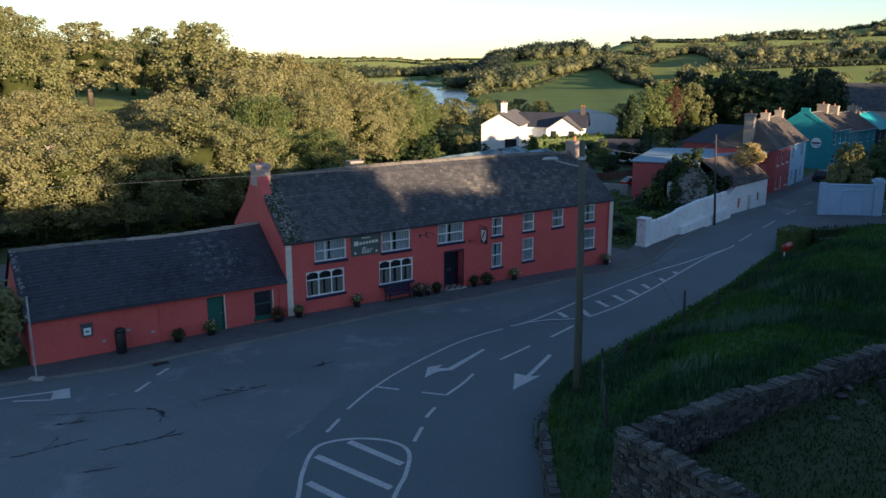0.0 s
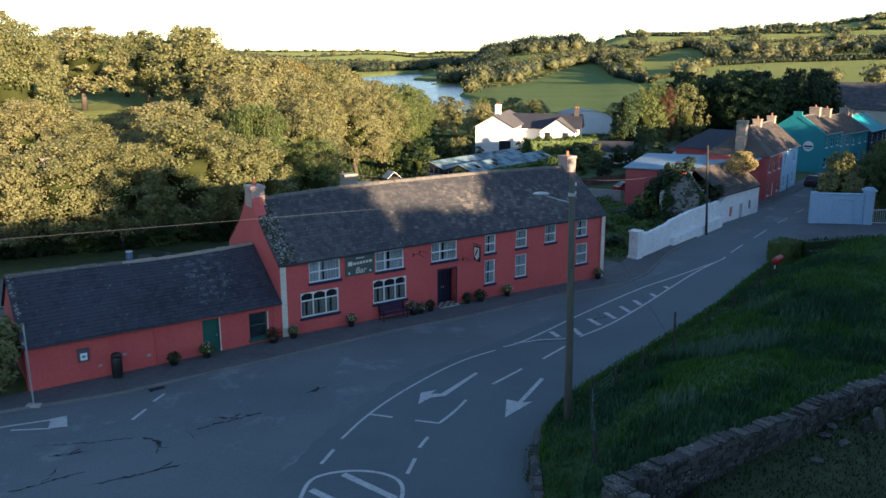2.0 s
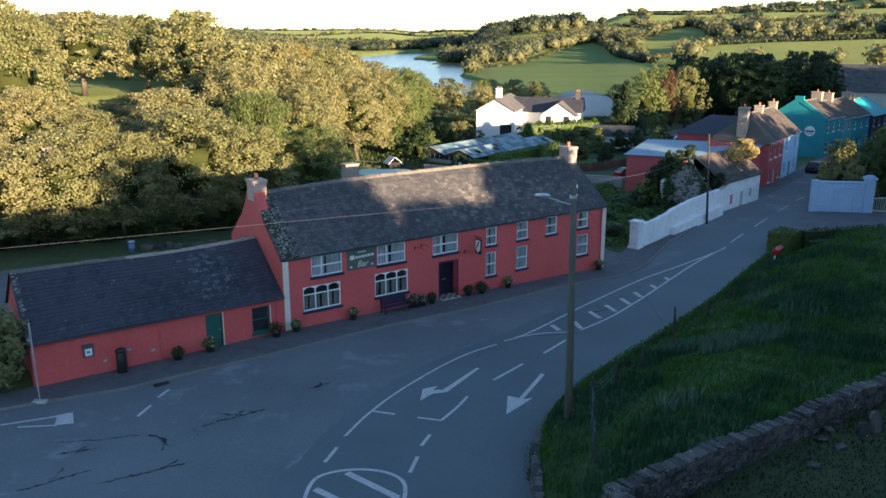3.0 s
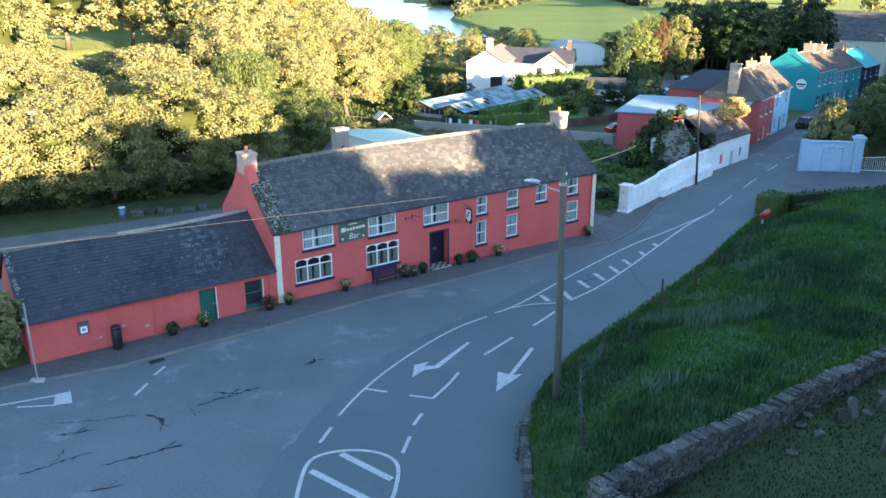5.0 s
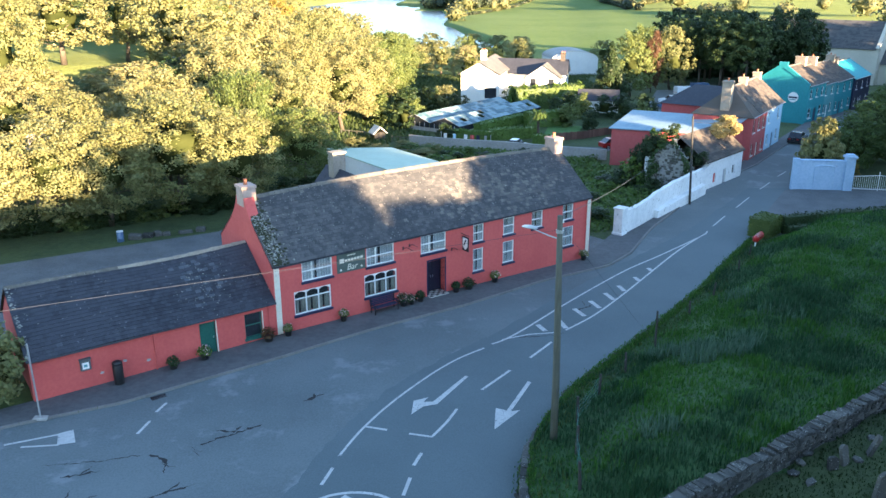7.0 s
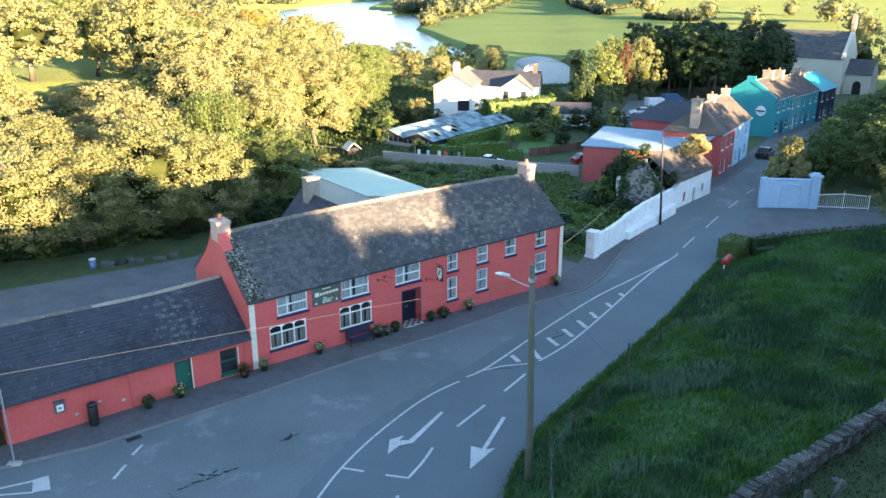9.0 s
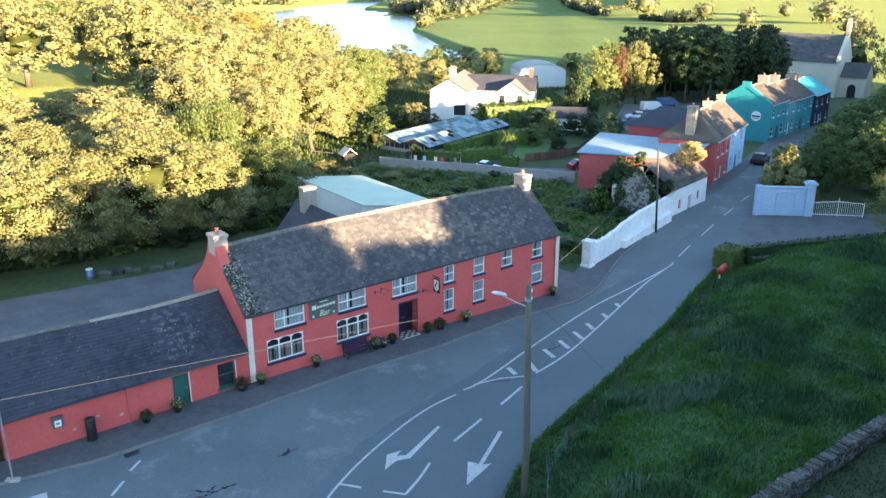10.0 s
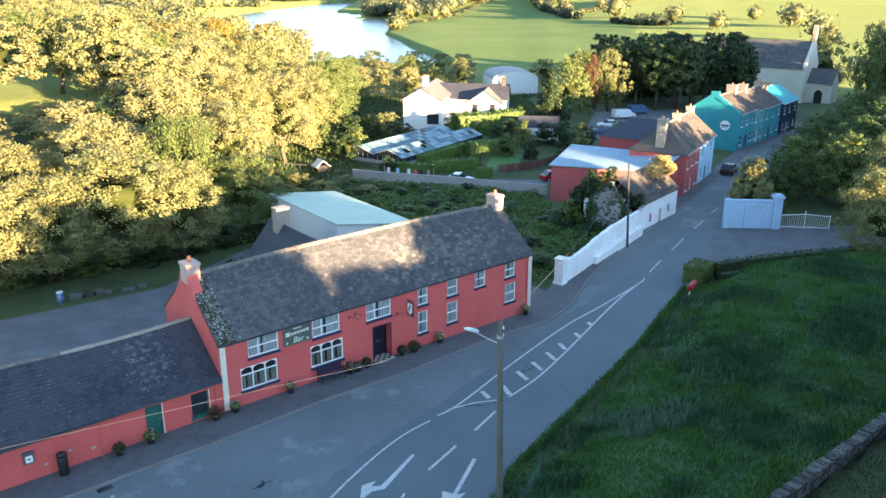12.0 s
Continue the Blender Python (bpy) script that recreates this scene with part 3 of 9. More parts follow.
solo("road", road, M["asphalt"], "worn blue-grey asphalt road bending through the village", "road", kind="structure")

# darker resurfaced half of the road, with a worn older half beside it
ra = [(-7.5, 14), (-7, 22), (-6.3, 29), (-4.6, 34), (-2.2, 38.8), (1.0, 43), (4.0, 46.2), (9.0, 52.6), (15.0, 59.6), (21, 66.0), (25.5, 71.5), (34.5, 83.5)]
rb_ = [(3.1, 14), (3.35, 22), (3.75, 29), (5.3, 34), (7.6, 38.8), (10.8, 43), (13.3, 46.2), (18.4, 52.6), (23.3, 59.6), (27.9, 66.0), (31.3, 71.5), (39.2, 83.5)]
ra = resample(ra, [((i, i + 1), 10) for i in range(len(ra) - 1)])
rb_ = resample(rb_, [((i, i + 1), 10) for i in range(len(rb_) - 1)])
strip_b, wr = MB(), random.Random(17)
for p, q in zip(ra, rb_):
    p = p + Vector((wr.uniform(-0.12, 0.12), wr.uniform(-0.12, 0.12), 0))
    for k in range(17):
        v = p.lerp(q, k / 16)
        strip_b.v.append((v.x, v.y, float(road_z(v.x, v.y)) + 0.006))
strip_b.f += [(i * 17 + k, i * 17 + k + 1, i * 17 + k + 18, i * 17 + k + 17) for i in range(len(ra) - 1) for k in range(16)]
solo("road_surface", strip_b, M["asphalt_dark"], "smoother blue-grey resurfaced strip of the road", "road", kind="structure")

# pavement with kerbstones along the left side
pav, walk_in = MB(), resample(FRONT, [((0, 2), 60), ((2, 3), 34), ((3, 5), 14), ((5, 6), 20), ((6, 7), 16), ((7, 10), 60)])
def nearest_on(line, p):
    best = None
    for u, v in zip(line, line[1:]):
        d = v - u
        t = max(0, min(1, (p - u).dot(d) / d.length_squared))
        q = u + d * t
        if best is None or (q - p).length < (best - p).length:
            best = q
    return best
kv = [Vector((*q, 0)) for q in KERB]
rows_p = []
for p in walk_in:
    q = nearest_on(kv, p)
    inner = p + (p - q).normalized() * 0.3
    o = q + (p - q).normalized() * 0.14
    rows_p.append((inner, o))
for a, b in rows_p:
    for k in range(5):
        p = a.lerp(b, k / 4)
        pav.v.append((p.x, p.y, float(road_z(p.x, p.y)) + 0.12))
for i in range(len(rows_p) - 1):
    for k in range(4):
        j = i * 5 + k
        pav.f.append((j, j + 1, j + 6, j + 5))
pavement = solo("pavement", pav, M["pavement"], "narrow dark grey pavement along the buildings", "pavement", kind="structure")

kerb_pts = resample(KERB, [((1, 16), 210)])
def kerbstone(a, b, mbk):
    d = (b - a).normalized()
    n = Vector((-d.y, d.x, 0)) * 0.14
    za, zb = float(road_z(a.x, a.y)), float(road_z(b.x, b.y))
    a2, b2 = a + d * 0.008, b - d * 0.008
    vs = [(a2.x, a2.y, za - 0.1), (b2.x, b2.y, zb - 0.1), (b2.x + n.x, b2.y + n.y, zb - 0.1), (a2.x + n.x, a2.y + n.y, za - 0.1)]
    c = d.cross(Vector((0, 0, 1))) * -0.02
    vs += [(a2.x + c.x, a2.y + c.y, za + 0.125), (b2.x + c.x, b2.y + c.y, zb + 0.125), (b2.x + n.x, b2.y + n.y, zb + 0.125), (a2.x + n.x, a2.y + n.y, za + 0.125)]
    return mbk.add(vs, [(0, 1, 5, 4), (1, 2, 6, 5), (2, 3, 7, 6), (3, 0, 4, 7), (4, 5, 6, 7)])
for a, b in zip(kerb_pts, kerb_pts[1:]):
    part("kerbstone", kerbstone(a, b, MB()), M["kerb"], pavement)


# ---- road markings ----
def strip(pts, w, lift=0.014):
    """A painted line of width w along points on the road."""
    mb, P = MB(), [Vector((*p, 0)) for p in pts]
    fine = []
    for a, b in zip(P, P[1:]):
        n = max(1, int((b - a).length / 0.5))
        fine += [a.lerp(b, i / n) for i in range(n)]
    fine.append(P[-1])
    for i, p in enumerate(fine):
        d = (fine[min(i + 1, len(fine) - 1)] - fine[max(i - 1, 0)]).normalized()
        n = Vector((-d.y, d.x, 0)) * w / 2
        for q in (p + n, p - n):
            mb.v.append((q.x, q.y, float(road_z(q.x, q.y)) + lift))
    mb.f += [(2 * i, 2 * i + 1, 2 * i + 3, 2 * i + 2) for i in range(len(fine) - 1)]
    return mb


def patch(pts, lift=0.032):
    return MB().add([(x, y, float(road_z(x, y)) + lift) for x, y in pts], [tuple(range(len(pts)))])


def curve_pts(ctrl, n=6):
    """A smooth line through points."""
    P, out = [Vector((*p, 0)) for p in ctrl], []
    for i in range(len(P) - 1):
        p0, p1, p2, p3 = P[max(i - 1, 0)], P[i], P[i + 1], P[min(i + 2, len(P) - 1)]
        for k in range(n):
            t = k / n
            q = 0.5 * ((2 * p1) + (p2 - p0) * t + (2 * p0 - 5 * p1 + 4 * p2 - p3) * t * t + (3 * p1 - p0 - 3 * p2 + p3) * t ** 3)
            out.append((q.x, q.y))
    return out + [tuple(ctrl[-1])]


def marking(mb, label="worn white painted road line"):
    solo("road_marking", mb, M["paint"], label, "road marking", group="road markings", kind="structure")


marking(strip(curve_pts([(-4.1, 32.45), (-3.1, 35.0), (-1.24, 38.4), (1.4, 42.2), (3.4, 44.2)]), 0.13), "curved white centre line on asphalt")
marking(strip(curve_pts([(3.9, 44.8), (5.3, 46.1), (9.74, 51.75), (15.1, 58.1), (19.0, 61.9), (24.0, 67.0), (25.0, 68.4)]), 0.14), "white edge line of a hatched island")
marking(strip(curve_pts([(8.75, 47.0), (11.1, 49.5), (14.0, 53.4), (17.4, 58.3), (20.9, 63.2), (24.0, 67.0)]), 0.14), "white edge line of a hatched island")
marking(strip([(4.6, 45.5), (6.4, 46.35), (8.0, 46.65)], 0.12))
for a, b in (((7.1, 47.9), (7.45, 46.9)), ((8.6, 48.6), (8.85, 47.3)), ((9.95, 50.6), (10.4, 49.3)), ((11.3, 52.0), (11.7, 50.7)), ((12.65, 53.5), (13.0, 52.2)), ((13.95, 55.0), (14.15, 53.9)), ((15.6, 56.8), (15.75, 56.0)), ((17.15, 58.8), (17.25, 58.2))):
    marking(strip([a, b], 0.34), "white hatch bar between two lines")
for a, b in (((26.0, 69.9), (28.25, 73.1)), ((30.4, 76.0), (33.1, 79.75)), ((35.5, 83.0), (37.75, 85.9)), ((39.8, 88.7), (41.75, 91.0)), ((44.0, 94.4), (46.0, 97.2)), ((48.2, 100.2), (50.2, 103))):
    marking(strip([a, b], 0.12), "white centre line dash on asphalt")
for a, b in (((-4.66, 30.2), (-4.3, 31.5)), ((-1.12, 29.25), (-0.84, 30.5)), ((-0.7, 31.4), (-0.34, 32.4)), ((2.86, 38.6), (4.62, 41.1)), ((5.97, 42.85), (7.59, 45.2)), ((-14.18, 35.2), (-13.96, 36.45)), ((-13.92, 37.35), (-13.68, 38.3))):
    marking(strip([a, b], 0.16), "short white dash on asphalt")
marking(strip([(-3.1, 35.0), (-2.0, 34.57)], 0.16))
marking(strip(curve_pts([(1.45, 36.5), (0.9, 35.2), (0.15, 33.8)]) + [(-0.94, 34.15)], 0.15), "white hooked line on asphalt")
marking(strip(curve_pts([(-4.7, 20.0), (-4.95, 25.2), (-5.07, 26.8), (-4.96, 28.6), (-4.4, 29.3), (-3.2, 29.55), (-2.0, 29.25), (-1.3, 28.4), (-1.34, 26.7), (-1.67, 25.1), (-2.4, 20)]), 0.16), "rounded white outline of a hatched traffic island")
for a, b in (((-4.76, 26.2), (-3.0, 24.7)), ((-4.76, 28.15), (-1.8, 25.75)), ((-3.66, 29.3), (-1.5, 27.45)), ((-4.7, 24.2), (-3.2, 22.8))):
    marking(strip([a, b], 0.30), "broad white hatch bar")
# direction arrows
marking(patch([(5.42, 39.65), (5.62, 39.55), (4.14, 36.1), (4.62, 36.25), (3.15, 34.3), (3.4, 36.45), (3.94, 36.2)]), "white straight-ahead arrow on asphalt")
marking(patch([(2.06, 40.3), (2.22, 40.2), (0.45, 37.0), (-0.25, 36.8), (-0.85, 36.0), (-0.75, 37.45), (0.02, 37.8), (-0.25, 37.3), (0.25, 37.3)]), "white left-turn arrow on asphalt")
marking(patch([(-17.5, 35.8), (-16.9, 34.55), (-17.7, 34.35), (-18.1, 35.45)]), "faded white arrow tail")
marking(strip([(-17.9, 35.45), (-20.3, 34.55)], 0.16), "faded white arrow edge")
marking(strip([(-17.6, 34.4), (-19.4, 34.3)], 0.14), "faded white arrow edge")


# ---- cracks and patches in the asphalt ----
def crack(pts, w, seed):
    rngk = random.Random(seed)
    if len(pts) == 2 or seed % 3 == 0:  # broken run: a shorter piece splits off
        (ax, ay), (bx, by) = pts[-2:]
        f, g = rngk.uniform(0.35, 0.5), rngk.uniform(0.25, 0.5)
        side_run = [(ax + (bx - ax) * f, ay + (by - ay) * f), (ax + (bx - ax) * (f + 0.2) - (by - ay) * g * 0.5, ay + (by - ay) * (f + 0.2) + (bx - ax) * g * 0.5), (ax + (bx - ax) * (f + 0.3) - (by - ay) * g, ay + (by - ay) * (f + 0.3) + (bx - ax) * g)]
        if seed < 100:
            crack(side_run, w * 0.7, seed + 101)
    out = []
    for (ax, ay), (bx, by) in zip(pts, pts[1:]):
        n = max(2, int(math.hypot(bx - ax, by - ay) / 0.16))
        out += [(ax + (bx - ax) * i / n + rngk.uniform(-0.08, 0.08), ay + (by - ay) * i / n + rngk.uniform(-0.08, 0.08)) for i in range(n)]
    out.append(pts[-1])
    mbk, m = MB(), len(out)
    for i, (x, y) in enumerate(out):
        dx, dy = out[min(i + 1, m - 1)][0] - out[max(i - 1, 0)][0], out[min(i + 1, m - 1)][1] - out[max(i - 1, 0)][1]
        q = math.hypot(dx, dy) or 1
        ww = w * rngk.uniform(0.05, 1.15) * min(1, 0.3 + min(i, m - 1 - i) * 0.35)
        for sg in (1, -1):
            px, py = x - dy / q * ww * sg / 2, y + dx / q * ww * sg / 2
            mbk.v.append((px, py, float(road_z(px, py)) + 0.010))
    mbk.f += [(2 * i, 2 * i + 1, 2 * i + 3, 2 * i + 2) for i in range(m - 1)]
    solo("road_crack", mbk, M["crack"], "dark jagged crack in the asphalt", "road crack", group="road cracks", kind="structure")


for i, (pts, w) in enumerate((([(-10.8, 33.9), (-9.7, 34.7), (-8.2, 35.6)], 0.20), ([(-10.3, 35.2), (-9.5, 35.0), (-9.2, 35.5)], 0.22), ([(-13.5, 29.0), (-12.1, 29.7), (-10.2, 30.7)], 0.16), ([(-12.9, 33.2), (-12.3, 32.9), (-11.9, 32.4)], 0.28), ([(-12.2, 32.9), (-11.8, 31.6)], 0.09),
                              ([(-6.4, 37.9), (-5.5, 38.5)], 0.3), ([(-16.4, 31.5), (-14.8, 32.0)], 0.22), ([(9.9, 50.1), (11.9, 51.8)], 0.12), ([(-11.2, 33.8), (-10.6, 33.0)], 0.10), ([(-17.6, 32.6), (-15.2, 32.8), (-13.2, 33.3)], 0.07), ([(5.3, 45.9), (7.0, 46.0), (8.6, 46.6)], 0.10), ([(-16.5, 28.5), (-14.2, 30.1)], 0.14), ([(-13.4, 27.2), (-12.0, 27.6)], 0.10))):
    crack(pts, w, 40 + i)


# ---- building helpers ----
def window(parent, x0, x1, z0, z1, y=0.06, mull=(), trans=(), frame_mat="white", sill="navy", curtain="net", depth=0.09, arch=False, bar=0.07, glass="glass"):
    """A window in a wall whose outer face is y = 0: frame with mullions and transoms, panes, sill, curtains. y: the frame's outer face."""
    fb = MB().wall(x0, x1, z0, z1, y, y + depth, [(x0 + bar, x1 - bar, z0 + bar, z1 - bar)])
    xs, zs = [x0 + bar] + [x0 + (x1 - x0) * f for f in mull] + [x1 - bar], [z0 + bar] + [z0 + (z1 - z0) * f for f in trans] + [z1 - bar]
    w = part("window", fb, M[frame_mat], parent, "white-framed window with net curtains" if curtain == "net" else "")
    for f in mull:
        c = x0 + (x1 - x0) * f
        part("mullion", MB().bevel_box(c - bar / 2, c + bar / 2, y - 0.01, y + depth - 0.01, z0 + bar, z1 - bar, 0.01), M[frame_mat], w)
    for f in trans:
        c = z0 + (z1 - z0) * f
        part("transom", MB().bevel_box(x0 + bar, x1 - bar, y - 0.005, y + depth - 0.015, c - bar / 2, c + bar / 2, 0.01), M[frame_mat], w)
    if arch:
        for a, b in zip(xs, xs[1:]):
            n = 8
            pts = [(a + (b - a) * i / n, z1 - bar - 0.16 * (2 * i / n - 1) ** 2) for i in range(n + 1)]
            part("arched_head", MB().prism([(a, z1 - bar + 0.01)] + pts + [(b, z1 - bar + 0.01)], "y", y + 0.012, y + depth - 0.02), M[frame_mat], w)
    for a, b in zip(xs, xs[1:]):
        for c, d in zip(zs, zs[1:]):
            p = part("pane", MB().box(a - 0.01, b + 0.01, y + depth * 0.5, y + depth * 0.5 + 0.006, c - 0.01, d + 0.01), M[glass], w)
            p.visible_shadow = False
    if sill:
        part("sill", MB().bevel_box(x0 - 0.08, x1 + 0.08, -0.10, y + 0.03, z0 - 0.14, z0 + 0.01, 0.02), M[sill], w, "navy painted window sill" if sill == "navy" else "")
    if curtain:
        n, spans = 28, [(x0 + 0.02, x0 + (x1 - x0) * 0.46), (x0 + (x1 - x0) * 0.53, x1 - 0.02)]
        if curtain == "drape":
            spans = [(a + 0.06 * (b - a), a + 0.42 * (b - a)) for a, b in zip(xs, xs[1:])] + [(a + 0.58 * (b - a), b) for a, b in zip(xs, xs[1:])]
        for a, b in spans:
            cv, o = MB(), 0
            for i in range(n + 1):
                u = a + (b - a) * i / n
                yy = y + depth + 0.06 + 0.045 * math.sin(u * 31 + math.sin(u * 7))
                cv.v += [(u, yy, z0), (u, yy, z1 if curtain == "net" else z0 + (z1 - z0) * 0.66)]
            cv.f += [(o + 2 * i, o + 2 * i + 2, o + 2 * i + 3, o + 2 * i + 1) for i in range(n)]
            part("curtain", cv, M[curtain], w)
    return w


def far_window(parent, x0, x1, z0, z1, y=0.12, frame_mat="white", sill="white"):
    """A small sash window of a house farther off."""
    b, zm = 0.08, (z0 + z1) / 2
    fb = MB().wall(x0, x1, z0, z1, y, y + 0.07, [(x0 + b, x1 - b, z0 + b, zm - 0.04), (x0 + b, x1 - b, zm + 0.04, z1 - b)])
    w = part("window", fb, M[frame_mat], parent)
    for c, d in ((z0 + b, zm - 0.04), (zm + 0.04, z1 - b)):
        part("pane", MB().box(x0 + b, x1 - b, y + 0.03, y + 0.036, c, d), M["glass_dark"], w)
    if sill:
        part("sill", MB().box(x0 - 0.08, x1 + 0.08, -0.08, y, z0 - 0.1, z0), M[sill], w)


def slates(x0, x1, low, high, w, exposure, seed, dz=lambda x, f: 0.0, thick=0.012, skip=0.0):
    """Lapped slates on a slope from low (y, z) to high (y, z), one island a slate. dz(x, f) lifts the slope (sag)."""
    rng = random.Random(seed)
    out = []
    (y0, z0), (y1, z1) = low, high
    run = math.hypot(y1 - y0, z1 - z0)
    ty, tz = (y1 - y0) / run, (z1 - z0) / run
    ny, nz_ = -tz * (1 if ty > 0 else -1), abs(ty)
    rows = int(run / exposure)
    ex = run / rows
    for r in range(rows):
        x = x0 - (w / 2 if r % 2 else 0)
        while x < x1 - 0.03:
            a, b = max(x, x0) + 0.004, min(x + w * rng.uniform(0.97, 1.03), x1) - 0.004
            x += w
            if b - a < 0.04 or rng.random() < skip:
                continue
            l0, l1 = r * ex - rng.uniform(0, 0.012), min((r + 1.6) * ex, run)
            up0, up1 = thick + 0.022 + rng.uniform(-0.004, 0.008), 0.004
            vs = []
            for u, l, up in ((a, l0, up0), (b, l0, up0), (b, l1, up1), (a, l1, up1), (a, l0, up0 - thick - 0.012), (b, l0, up0 - thick - 0.012)):
                vs.append((u, y0 + ty * l + ny * up, z0 + tz * l + nz_ * up + dz(u, l / run)))
            out.append(vs)
    return out


SLATE_F = [(0, 1, 2, 3), (4, 5, 1, 0), (4, 0, 3), (5, 2, 1)]
SLATE_R = [tuple(reversed(f)) for f in SLATE_F]


def slate_mb(items, flip=False):
    mb = MB()
    for vs in items:
        mb.add(vs, SLATE_R if flip else SLATE_F)
    return mb


def courses(mb, x0, x1, low, high, step):
    """A slope of stepped courses for roofs seen from afar, in staggered lengths."""
    (y0, z0), (y1, z1) = low, high
    run = math.hypot(y1 - y0, z1 - z0)
    ty, tz = (y1 - y0) / run, (z1 - z0) / run
    s = 1 if ty > 0 else -1
    ny, nz_ = -tz * s, abs(ty)
    n = int(run / step)
    rng = random.Random(int(x1 * 100) + n)
    for r in range(n):
        x = x0
        while x < x1 - 0.01:
            b = min(x1, x + rng.uniform(0.5, 0.9))
            l0, l1 = run * r / n, run * (r + 1) / n + 0.04
            q = [(u, y0 + ty * l + ny * up, z0 + tz * l + nz_ * up) for u, l, up in ((x, l0, 0.05), (b, l0, 0.05), (b, l1, 0.015), (x, l1, 0.015), (x, l0, 0.0), (b, l0, 0.0))]
            mb.add(q, SLATE_F if s > 0 else SLATE_R)
            x = b
    return mb


def chimney(parent, x0, x1, y0, y1, z0, z1, mat="chimney", pots=1, cap=0.06):
    st = MB().bevel_box(x0, x1, y0, y1, z0, z1 - 0.2, 0.015).bevel_box(x0 - cap, x1 + cap, y0 - cap, y1 + cap, z1 - 0.2, z1, 0.02)
    c = part("chimney", st, M[mat], parent, "rendered chimney stack")
    for i in range(pots):
        px, py = x0 + (x1 - x0) * (i + 0.5) / pots, (y0 + y1) / 2
        part("chimney_pot", MB().tube([(px, py, z1 - 0.02), (px, py, z1 + 0.08), (px, py, z1 + 0.32), (px, py, z1 + 0.36)], [0.15, 0.12, 0.11, 0.14], 10), M["terracotta"], c, "terracotta chimney pot")
    return c


# ---- the bar: long two-storey house with a low wing ----
PUB = pose(-9.27, 46.38, 0, 0, 0, 33.93)
LEN, DEP, RID = 26.85, 8.2, 4.1


def pub_sag(x, f):
    """Gentle hump of the old ridge, little at the eaves."""
    u = x / LEN
    return f * (0.30 * math.sin(math.pi * u) + 0.03 * math.sin(9 * u)) + 0.10 * u * (1 - f)


pub = thing("pub_building", PUB, "long red-rendered two-storey bar with slate roof beside the road", "building")
two = [(1.93, 4.05, 3.2, 4.5), (6.53, 8.65, 3.2, 4.5), (10.78, 12.87, 3.2, 4.52)]
big = [(1.32, 3.88, 1.1, 2.66), (6.32, 8.83, 1.1, 2.66)]
upper = [(15.23, 16.18, 3.2, 4.5), (17.97, 19.03, 3.22, 4.52), (20.7, 21.8, 3.22, 4.54), (23.83, 24.95, 3.28, 4.56)]
lower = [(15.23, 16.16, 0.98, 2.7), (17.97, 19.03, 1.05, 2.72), (23.88, 25.05, 1.15, 2.74)]
doorway = (11.33, 12.77, 0.12, 2.56)
part("front_wall", MB().wall(0, LEN, -1.0, 4.62, 0, 0.5, two + big + upper + lower + [doorway], top=lambda x: 4.62 + 0.1 * x / LEN), M["red"], pub, "deep red painted render wall")
part("rear_wall", MB().wall(0, LEN, -1.2, 4.62, DEP - 0.5, DEP), M["red"], pub)
for a, b in ((0.0, 0.5), (LEN - 0.5, LEN)):
    part("gable_wall", MB().prism([(0.5, -1.2), (DEP - 0.5, -1.2), (DEP - 0.5, 4.6), (DEP, 4.6), (RID, 7.93), (0.0, 4.6), (0.5, 4.6)], "x", a, b), M["red"], pub)
# floors, ceiling and partitions coloured near-black so the rooms read as unlit
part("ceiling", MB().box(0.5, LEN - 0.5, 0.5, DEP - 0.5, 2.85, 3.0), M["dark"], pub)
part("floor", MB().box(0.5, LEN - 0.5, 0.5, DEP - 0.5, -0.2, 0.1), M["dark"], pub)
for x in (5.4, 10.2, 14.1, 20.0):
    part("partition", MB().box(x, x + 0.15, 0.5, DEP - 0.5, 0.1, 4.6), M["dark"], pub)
deck = MB()
for i in range(24):
    x0, x1 = LEN * i / 24 - (0.02 if i == 0 else 0), LEN * (i + 1) / 24
    for fl, (ya, yb) in enumerate(((-0.06, RID), (DEP + 0.06, RID))):
        za, zb = 4.60, 7.93
        q = [(x0, ya, za + pub_sag(x0, 0)), (x1, ya, za + pub_sag(x1, 0)), (x1, yb, zb + pub_sag(x1, 1)), (x0, yb, zb + pub_sag(x0, 1))]
        deck.add(q, [(0, 1, 2, 3)] if not fl else [(3, 2, 1, 0)])
        deck.add([(p[0], p[1], p[2] - 0.1) for p in q], [(3, 2, 1, 0)] if not fl else [(0, 1, 2, 3)])
        deck.add([q[0], q[1], (q[1][0], q[1][1], q[1][2] - 0.1), (q[0][0], q[0][1], q[0][2] - 0.1)], [(3, 2, 1, 0)])
pub_roof = part("roof", deck, M["dark"], pub, "weathered grey slate roof with pale lichen")
PUB_SLATES = slates(0.0, LEN + 0.05, (-0.10, 4.59), (RID, 7.94), 0.30, 0.235, 5, pub_sag)
tagged(part("rear_slate_covering", slate_mb(slates(0.0, LEN + 0.05, (DEP + 0.10, 4.59), (RID, 7.94), 0.6, 0.47, 6, pub_sag), True), M["slate"], pub_roof), kind="stuff")
rng = random.Random(3)
for i in range(58):
    x0 = 0.95 + (LEN - 1.9) * i / 58
    x1 = x0 + (LEN - 1.9) / 58 - 0.015
    z = 7.96 + pub_sag((x0 + x1) / 2, 1) + rng.uniform(-0.015, 0.015)
    part("ridge_tile", MB().prism([(RID - 0.19, z - 0.14), (RID - 0.10, z + 0.02), (RID, z + 0.07), (RID + 0.10, z + 0.02), (RID + 0.19, z - 0.14)], "x", x0, x1), M["ridge"], pub_roof)


